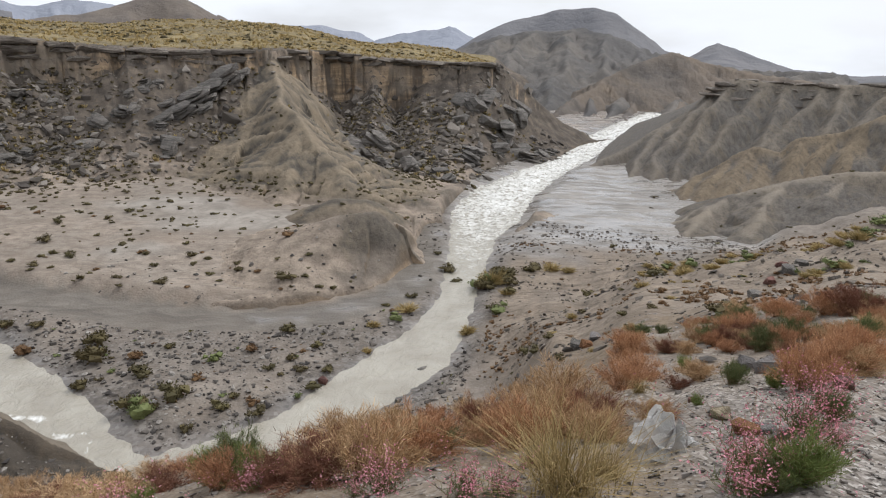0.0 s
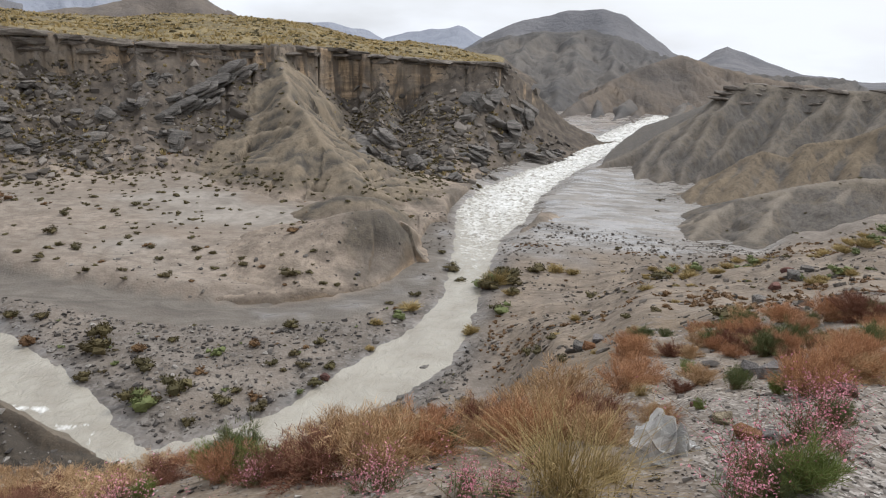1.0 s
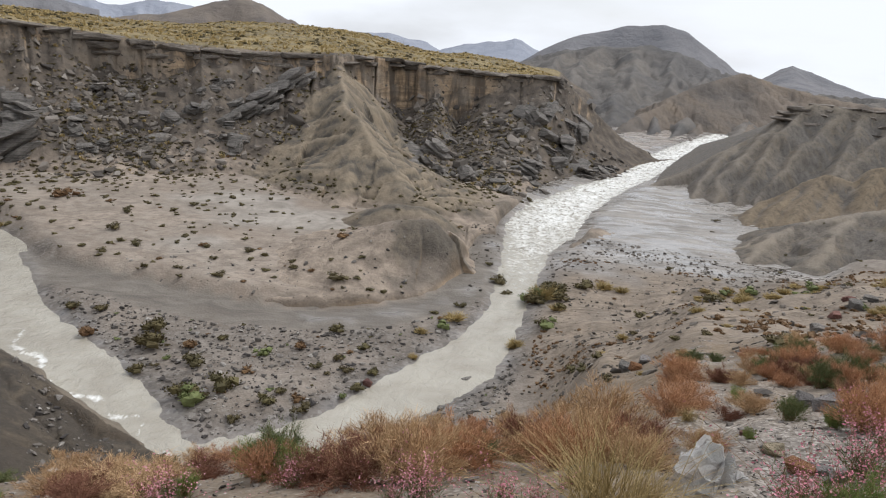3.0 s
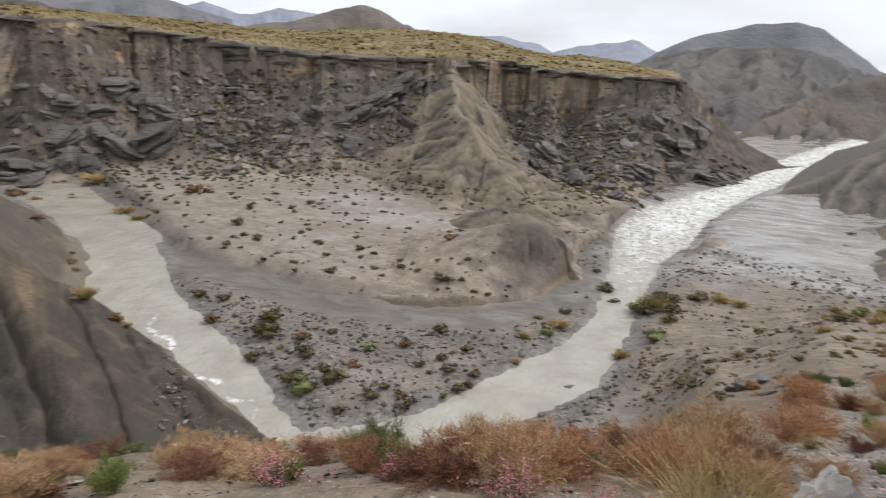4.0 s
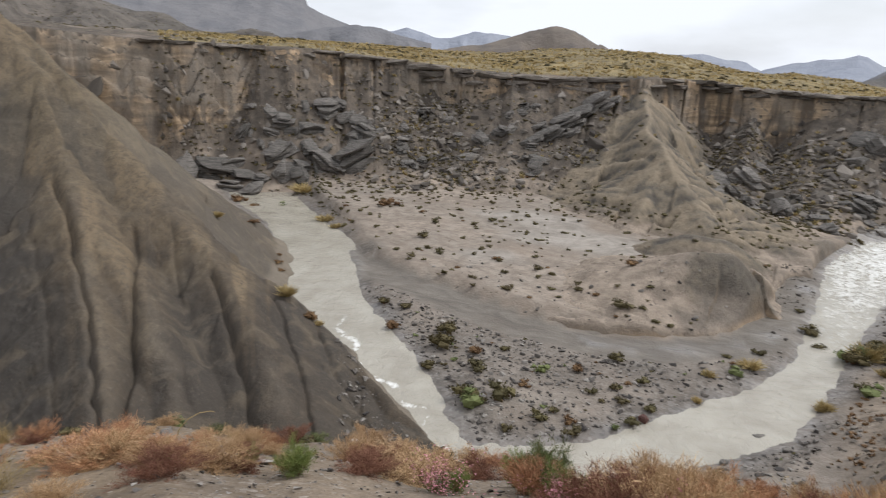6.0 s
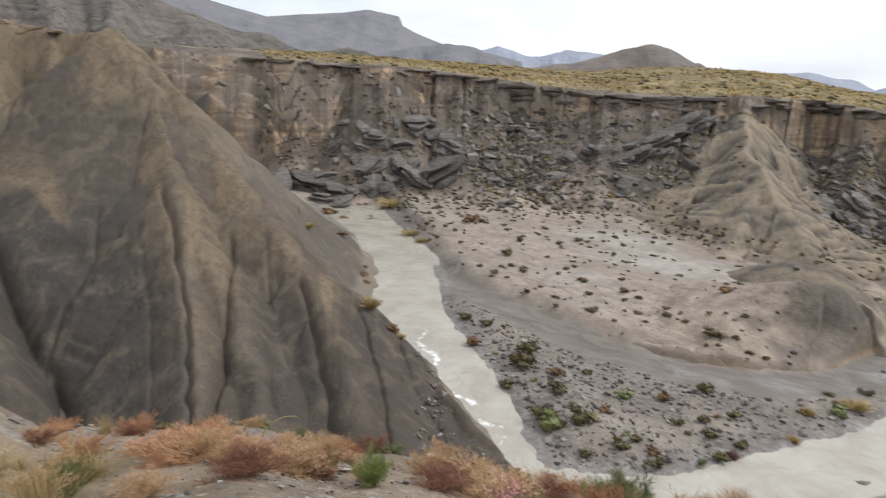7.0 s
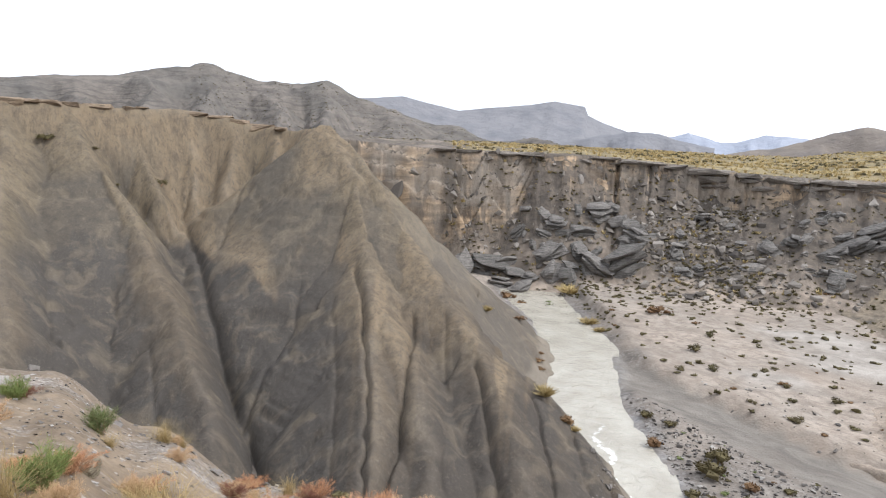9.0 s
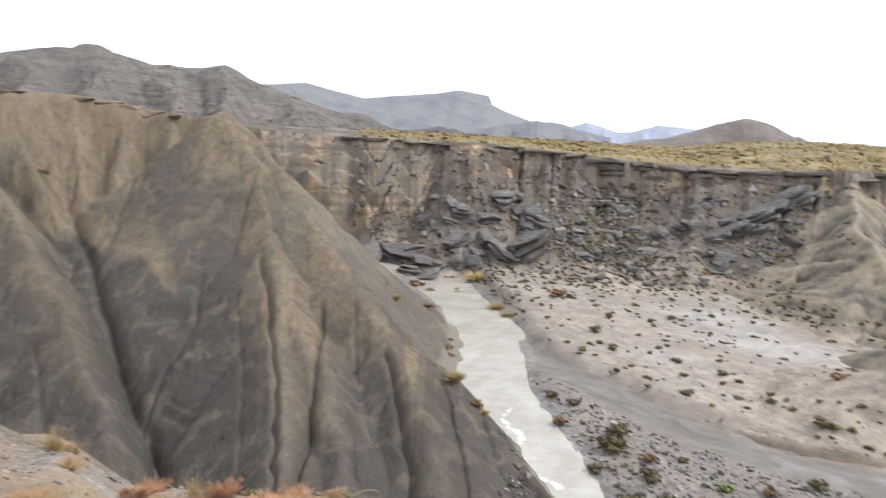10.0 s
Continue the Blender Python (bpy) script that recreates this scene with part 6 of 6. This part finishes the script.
RIGHT_BANK = [
    (-5.1, 54.0, 2.46), (-4.1, 53.0, 1.94), (-6.3, 54.8, 1.99), (-6.4, 50.8, 1.12), (-5.3, 47.4, 1.14), (-8.6, 57.4, 1.56), (-10.3, 58.2, 1.57), (-11.8, 57.6, 1.04),
    (-2.8, 43.6, 0.82), (-8.4, 34.4, 1.11), (-9.6, 26.6, 0.61), (-12.5, 40.0, 0.67), (-13.4, 41.0, 0.60), (-16.9, 26.6, 0.59), (-18.0, 19.1, 0.53), (-19.4, 26.5, 0.48),
    (-13.8, 51.0, 0.93), (-18.3, 42.8, 0.85), (-24.9, 18.7, 0.75), (-19.3, 53.0, 1.43), (-11.8, 14.9, 0.31), (-10.6, 27.4, 0.51), (-15.5, 66.6, 0.71),
]
PALE_GRASS = [
    (-19.7, 55.4, 2.48), (-21.2, 56.8, 3.05), (-23.2, 51.8, 3.24), (-24.9, 51.6, 2.76), (-25.7, 58.8, 2.61), (-27.4, 60.4, 1.28), (-31.1, 34.0, 1.82), (-32.5, 34.8, 2.16),
    (-33.5, 35.5, 1.57), (-31.7, 54.4, 2.87), (-32.7, 54.4, 2.39), (-34.0, 48.4, 2.97), (-34.2, 55.2, 2.89), (-21.4, 45.2, 1.22), (-18.1, 53.2, 1.44), (-25.9, 43.8, 0.94),
]
plant(russet, RUSSET, 61, "russet-brown dry shrub on the pebbly hillside", "shrub", "dry shrubs on the hillside", (0.75, 1.0), 1.08)
plant(russet, RUSSET_LEFT, 62, "russet-brown dry shrub on the pebbly hillside", "shrub", "dry shrubs on the hillside", (0.42, 0.62), 1.05)
plant(green + lime, GREEN, 63, "grey-green broom-like shrub on the hillside", "shrub", "green shrubs on the hillside", (0.9, 1.2), 1.15)
plant(lime + green, [(19.5, 4.7, 0.5), (17.6, 4.6, 0.42), (15.0, 4.9, 0.3), (12.6, 5.6, 0.3), (22, 5.0, 0.36), (28, 4.6, 0.3), (2.4, 6.2, 0.3), (-33.2, 3.5, 0.5), (-34.6, 5.0, 0.3), (-31.0, 3.4, 0.34)], 80, "yellow-green broom-like shrub among dry shrubs", "shrub", "green shrubs on the hillside", (0.9, 1.2), 1.1)
plant(straw, STRAW, 64, "tall straw-coloured grass clump with pale seed heads", "grass clump", "straw grass clumps", (0.7, 0.9), 0.95)
plant(pink, PINK, 65, "low bush covered in small pink blossom", "flowering bush", "pink flowering bushes", (0.8, 1.0), 1.65)
plant(dark + dark + brown + olive, VALLEY, 66, "dark olive desert shrub on the gravel bar", "shrub", "shrubs on the gravel bar", (0.8, 1.1), 1.3)
plant(dark + olive + ochre, VALLEY_MORE, 67, "olive desert shrub beside the water", "shrub", "shrubs by the water", (0.8, 1.1), 1.25)
plant(dark + brown, TERRACE, 68, "small dark desert shrub on pale ground", "shrub", "shrubs on the terrace", (0.6, 1.0))
plant(ochre + olive + brown, RIVERSIDE, 69, "yellow-brown tussock at the river's edge", "tussock", "tussocks at the river", (0.7, 1.0), 1.2)
plant(ochre + dark, RIGHT_BANK, 70, "ochre tussock on the wet river bank", "tussock", "tussocks on the far bank", (0.7, 1.0), 1.25)
PALE_GRASS = [(a + PATCH.uniform(-0.5, 0.5) * w / r * 57, r + PATCH.uniform(-0.4, 0.4) * w, w * PATCH.uniform(0.3, 0.5)) for a, r, w in PALE_GRASS for _ in range(5)]
plant(ochre + ochre + olive, PALE_GRASS, 71, "broad pale yellow grass tussock on the slope", "tussock", "pale tussocks on the slope", (0.7, 1.0))


def small_rows(seed, n, sector, size, keep):
    x, y, q = spread(seed, n, *sector, keep)
    az, r = bearing(x, y)
    return [(a, d, size[0] + (size[1] - size[0]) * u ** 2) for a, d, u in zip(az, r, q.uniform(0, 1, len(x)))]


def on_terrace(x, y, az, r):
    return (from_river(x, y) > 1.0) * (from_line(x, y, TRACK) > 2.4) * (y > 46) * (x < 1) * (mesa_height(x, y)[0] < ground_height(x, y) + 2) * (0.35 + 0.65 * step(-0.2, 0.4, fbm(x * 0.12, y * 0.12, 311, 3)))


plant(dark + brown, small_rows(81, 330, (0, 46, 48, 108), (0.3, 0.95), on_terrace), 72, "small dark desert shrub on pale ground", "shrub", "shrubs on the terrace", (0.55, 0.95))
plant(dark + olive + brown, small_rows(82, 130, (-2, 36, 30, 50), (0.25, 0.7), lambda x, y, az, r: (from_river(x, y) > 1.0) * (from_line(x, y, TRACK) > 2.6) * (y < 47)), 73, "small olive shrub among the river stones", "shrub", "shrubs on the gravel bar", (0.6, 1.0))
plant(dark + ochre + brown, small_rows(83, 170, (-37, -3, 20, 66), (0.25, 0.8), lambda x, y, az, r: (from_river(x, y) > 1.5) * step(-0.2, 0.5, fbm(x * 0.1, y * 0.1, 312, 3)) + 0.1), 74, "small brown tussock on the bank slope", "tussock", "tussocks on the bank slope", (0.5, 0.9))
plant(dark, small_rows(84, 40, (-34, -18, 72, 100), (0.4, 1.1), lambda x, y, az, r: 0.5 + 0 * x), 75, "small dark shrub on the grey marl", "shrub", "shrubs on the marl", (0.6, 0.9))
plant(russet + russet + green + lime, small_rows(86, 60, (24, 66, 4.3, 8.2), (0.3, 0.75), lambda x, y, az, r: 0.75 + 0 * x), 78, "russet and green dry shrub on the hillside's edge", "shrub", "dry shrubs on the hillside", (0.5, 0.75))
plant(dark + olive, small_rows(87, 26, (16, 66, 7, 9.5), (0.25, 0.5), lambda x, y, az, r: 0.8 + 0 * x), 79, "small dark green shrub on the hillside's edge", "shrub", "dark shrubs on the hillside", (0.7, 1.0))
plant(russet, small_rows(85, 330, (-37, 62, 5.5, 19), (0.35, 1.0), lambda x, y, az, r: step(-0.25, 0.3, fbm(x * 0.3, y * 0.3, 313, 3)) * np.where(az > 0, (r < 9) * 0.5, np.where(az > -17, 0.3, 1))), 76, "russet-brown dry shrub on the pebbly hillside", "shrub", "dry shrubs on the hillside", (0.7, 1.0))
plant(russet, [(-8.6, 4.6, 0.8), (-10.6, 5.0, 0.95), (-13.2, 5.2, 0.9), (-16.0, 4.6, 0.6), (-7.0, 5.6, 0.8), (-19.0, 8.6, 0.8), (-5.0, 5.2, 0.6)], 90, "rust-brown dry shrub behind the tall grass", "shrub", "dry shrubs on the hillside", (0.75, 1.0))
plant(russet + green, small_rows(89, 75, (-37, -17, 7, 18), (0.4, 0.95), lambda x, y, az, r: 0.8 + 0 * x), 91, "russet-brown dry shrub on the stony slope", "shrub", "dry shrubs on the hillside", (0.7, 1.0))
plant([russet[2], russet[0], russet[4]] + straw, small_rows(88, 46, (64, 94, 3.2, 9), (0.22, 0.5), lambda x, y, az, r: 0.85 + 0 * x), 89, "small tan dry shrub on the sandy slope", "shrub", "dry shrubs on the sandy slope", (0.6, 0.9))
clear(russet + green + lime + straw + pink + dark + brown + olive + ochre)


# shrubs and grass too many to count
def tuft(seed, n, h, w):
    r = random.Random(seed)
    V, Fs = [], []
    for k in range(n):
        a, l = r.uniform(0, 6.28), r.uniform(0.1, 0.8)
        b = Vector((math.cos(a), math.sin(a), 0)) * r.uniform(0, 0.3)
        t = b + Vector((math.cos(a) * l * w, math.sin(a) * l * w, h * r.uniform(0.6, 1.0)))
        s = Vector((-math.sin(a), math.cos(a), 0)) * 0.16
        V += [tuple(b - s), tuple(b + s), tuple(t)]
        Fs.append((3 * k, 3 * k + 1, 3 * k + 2))
    return V, Fs


TUFTS = [tuft(700 + k, 10, 0.8, 0.6) for k in range(6)]


def cushion(seed):
    """A low rounded bush of a few leafy lumps with short blades on it."""
    r = random.Random(seed)
    V, Fs = [], []
    for _ in range(3):
        vs, fs = triangles(*hull(r, 9, r.uniform(0.22, 0.36), r.uniform(0.2, 0.32), r.uniform(0.2, 0.34)))
        o, dx, dy, dz = len(V), r.gauss(0, 0.16), r.gauss(0, 0.16), r.uniform(0.12, 0.26)
        V += [(a + dx, b + dy, c + dz) for a, b, c in vs]
        Fs += [tuple(i + o for i in f) for f in fs]
    tv, tf = tuft(seed + 50, 7, 0.62, 0.5)
    o = len(V)
    return V + [(a * 0.8, b * 0.8, c) for a, b, c in tv], Fs + [tuple(i + o for i in f) for f in tf]


CUSHIONS = [cushion(760 + k) for k in range(8)]


def tufts(name, seed, n, sector, size, keep, mat, label, temps=TUFTS):
    x, y, q = spread(seed, n, *sector, keep)
    s = q.uniform(*size, len(x))
    ob = scatter(name, temps, np.stack([x, y, land(x, y) - 0.05 * s], -1), q.uniform(0, 6.3, len(x)), np.stack([s, s, s * q.uniform(0.45, 0.85, len(x))], -1), mat)
    return tagged(ob, label, "grass", kind="stuff")


def on_top(x, y, az, r):
    rim = mesa_plan(az)[0]
    return ((r > rim + 1) & (az > -4) & (az < 53.5)) * (0.3 + 0.7 * step(-0.3, 0.4, fbm(x * 0.06, y * 0.06, 321, 3)))


tufts("plateau_grass", 91, 14000, (-4, 62, 118, 240), (0.4, 1.1), on_top, M_OCHRE, "yellow dry grass tufts covering the mesa top")
tufts("plateau_scrub", 92, 5200, (-4, 62, 118, 240), (0.5, 1.5), lambda x, y, az, r: on_top(x, y, az, r) * (0.15 + 0.85 * step(-0.15, 0.4, fbm(x * 0.08, y * 0.08, 322, 3))), M_DARK, "dark green scrub dotted over the mesa top", CUSHIONS)
tufts("scree_scrub", 93, 9000, (-13, 54, 91, 130), (0.3, 1.0), on_scree, M_DARK, "dark scrub clinging to the scree", CUSHIONS)
tufts("scree_grass", 94, 1500, (-13, 54, 95, 135), (0.4, 1.3), on_scree, M_OCHRE, "ochre grass tufts among the fallen rocks")
tufts("range_scrub", 95, 5000, (42, 75, 180, 425), (0.5, 1.2), lambda x, y, az, r: 0.7 + 0 * x, M_DARK, "dark scrub dots over the grey range", CUSHIONS)
tufts("terrace_scrub", 96, 3800, (0, 47, 50, 108), (0.35, 0.95), lambda x, y, az, r: on_terrace(x, y, az, r) * (0.12 + 0.88 * step(72, 90, r)), M_DARK, "small dark scrub dotted over the pale terrace", CUSHIONS)
tufts("bank_scrub", 97, 4600, (-37, -4, 25, 66), (0.2, 0.5), lambda x, y, az, r: (from_river(x, y) > 1.5) * step(-0.2, 0.5, fbm(x * 0.14, y * 0.14, 314, 3)), M_BROWN_SHRUB, "brown scrub scattered over the bank slope", CUSHIONS)

# ---- loose things on the hillside ----
def plastic_bag():
    """A crumpled translucent bag caught on the ground."""
    m = Mat("clear_plastic", 0.28, 0.5)
    m.color(srgb(188, 186, 182))
    m.b.inputs["Transmission Weight"].default_value = 0.45
    m.b.inputs["Alpha"].default_value = 0.75
    m.b.inputs["IOR"].default_value = 1.1
    m.bump(m.noise(26, 5, 0.6, (1, 1, 1), 2.0), 0.5, 0.02)
    V, Fs, n, k = [], [], 40, 16
    for j in range(k + 1):
        t = j / k
        for i in range(n):
            a = i / n * 6.2832
            fold = 1 + 0.14 * abs(math.sin(a * 2.5 + 3 * t + 1.3 * math.sin(a))) + 0.05 * math.sin(a * 7 + 9 * t) + 0.55 * noise.noise((math.cos(a) * 2.2, math.sin(a) * 2.2, t * 4))
            rad = math.sin(min(1, t * 1.15) * 1.45) * fold
            V.append((0.2 * rad * math.cos(a) * (1.25 + 0.3 * (1 - t)), 0.17 * rad * math.sin(a), 0.18 * (1 - t) ** 0.6 * (1 + 0.7 * noise.noise((math.cos(a) * 2, math.sin(a) * 2, t * 3)))))
    for j in range(k):
        for i in range(n):
            Fs.append((j * n + i, j * n + (i + 1) % n, (j + 1) * n + (i + 1) % n, (j + 1) * n + i))
    ob = new("plastic_bag", mesh_of("plastic_bag", V, Fs, m.m, smooth=False))
    return tagged(ob, "crumpled translucent plastic bag lying on the gravel", "plastic bag")


def rest(ob, az, r, lift=0.0, turn=0.0, size=1.0, lean=0.0):
    x, y = polar(az, r)
    ob.matrix_basis = Matrix.Translation((x, y, float(land(x, y)[0]) + lift)) @ pose(0, 0, 0, lean, 0, turn) @ Matrix.Diagonal((size, size, size, 1))


rest(plastic_bag(), -22.0, 4.1, -0.015, 75, 1.15, 14)

M_YELLOW_STONE = rock_material("yellow_stone", srgb(150, 136, 112), srgb(172, 160, 136), srgb(118, 106, 86))
M_RED_STONE = rock_material("red_stone", srgb(112, 78, 70), srgb(132, 96, 86), srgb(84, 60, 56))
M_RUST_STONE = rock_material("rust_stone", srgb(132, 92, 62), srgb(154, 114, 80), srgb(98, 70, 50))


def lone_stone(seed, az, r, w, mat, label):
    g = random.Random(seed)
    vs, fs = hull(g, 40, 0.5, g.uniform(0.34, 0.44), g.uniform(0.26, 0.36))
    ob = new("stone", mesh_of("stone", vs, fs, mat))
    rest(ob, az, r, 0.16 * w, g.uniform(0, 360), w)
    tagged(ob, label, "stone", "single stones on the hillside")


for k, (az, r, w, mat, label) in enumerate((
        (-26.3, 5.6, 0.20, M_YELLOW_STONE, "pale yellow rounded stone on the gravel"),
        (-28.4, 4.9, 0.22, M_RUST_STONE, "rust-coloured stone among pink flowers"),
        (-30.0, 5.0, 0.16, M_STONE, "grey stone on the gravel"),
        (-29.3, 8.0, 0.36, M_STONE, "pale grey boulder among dry shrubs"),
        (-27.7, 8.6, 0.3, M_STONE, "pale grey stone among dry shrubs"),
        (-23.9, 6.3, 0.10, M_RED_STONE, "small dark red stone on the slope"),
        (-9.5, 6.4, 0.34, M_YELLOW_STONE, "pale stone behind the tall grass"),
        (-34.8, 6.6, 0.20, M_RED_STONE, "dark red stone on the gravel"),
        (-33.6, 8.8, 0.24, M_RED_STONE, "reddish boulder beside the dry shrubs"),
        (-35.6, 8.0, 0.26, M_STONE, "grey boulder beside the dry shrubs"),
        (79.5, 3.9, 0.2, M_RED_STONE, "dark red boulder on the sandy slope"),
        (88.3, 3.6, 0.2, M_RED_STONE, "dark red boulder on the sandy slope"),
        (79.0, 5.0, 0.14, M_YELLOW_STONE, "pale orange stone on the sandy slope"),
        (83.5, 5.2, 0.2, M_YELLOW_STONE, "pale stone beside a green shrub"),
        (-14.0, 22.0, 0.5, M_RUST_STONE, "rust-coloured stone on the bank slope"),
        (-13.2, 22.6, 0.7, M_SLATE, "dark stone on the bank slope"),
        (-14.8, 24.0, 0.6, M_STONE, "pale stone on the bank slope"),
        (-28.3, 33.0, 0.6, M_RED_STONE, "dark red boulder on the slope"),
        (-29.4, 34.5, 0.8, M_SLATE, "dark boulder on the slope"),
        (-28.8, 36.0, 0.6, M_RED_STONE, "dark red boulder on the slope"),
        (-30.2, 37.0, 0.7, M_SLATE, "dark boulder on the slope"),
        (-27.4, 30.0, 0.8, M_SLATE, "dark boulder on the slope"),
        (1.2, 38.2, 0.8, M_SLATE, "dark wet boulder at the water's edge"),
        (-1.0, 37.0, 0.6, M_SLATE, "dark wet boulder at the water's edge"),
        (3.6, 34.0, 0.5, M_SLATE, "dark wet stone at the water's edge"),
        (26.5, 29.6, 0.5, M_SLATE, "dark stone standing in the water"),
        (10.8, 36.6, 0.6, M_RED_STONE, "dark red boulder at the water's edge"))):
    lone_stone(900 + k, az, r, w, mat, label)


def dry_stalk():
    """One long dead stem that bends over at its tip."""
    st = Strands(951)
    st.strand([Vector((0, 0, -0.05)), Vector((0.0, 0, 0.14)), Vector((0.03, 0, 0.24)), Vector((0.10, 0, 0.32)), Vector((0.19, 0, 0.36)), Vector((0.28, 0, 0.36)), Vector((0.31, 0, 0.345))], 0.006, 0.003)
    ob = new("dry_stalk", st.mesh("dry_stalk", M_STRAW))
    return tagged(ob, "single bent straw-coloured dead stalk on the hillside", "stalk")


rest(dry_stalk(), 54.6, 5.2, 0.0, 55)

# shrubs hanging in the near hill's upper gullies
hang = [dome_shrub("desert_shrub", 960 + 10 * k, M_DARK) for k in range(2)]
# the one at bearing 84.9 is added in place of a dark cave hole
plant(hang, [(77.4, 73.5, 2.0), (78.9, 70, 1.2), (84.9, 75.0, 2.2), (82.0, 74.5, 1.0), (80.5, 74, 0.8)], 77, "dark shrub clinging to the marl hill, one in place of a cave", "shrub", "shrubs on the marl hill", (0.6, 0.9))
clear(hang)
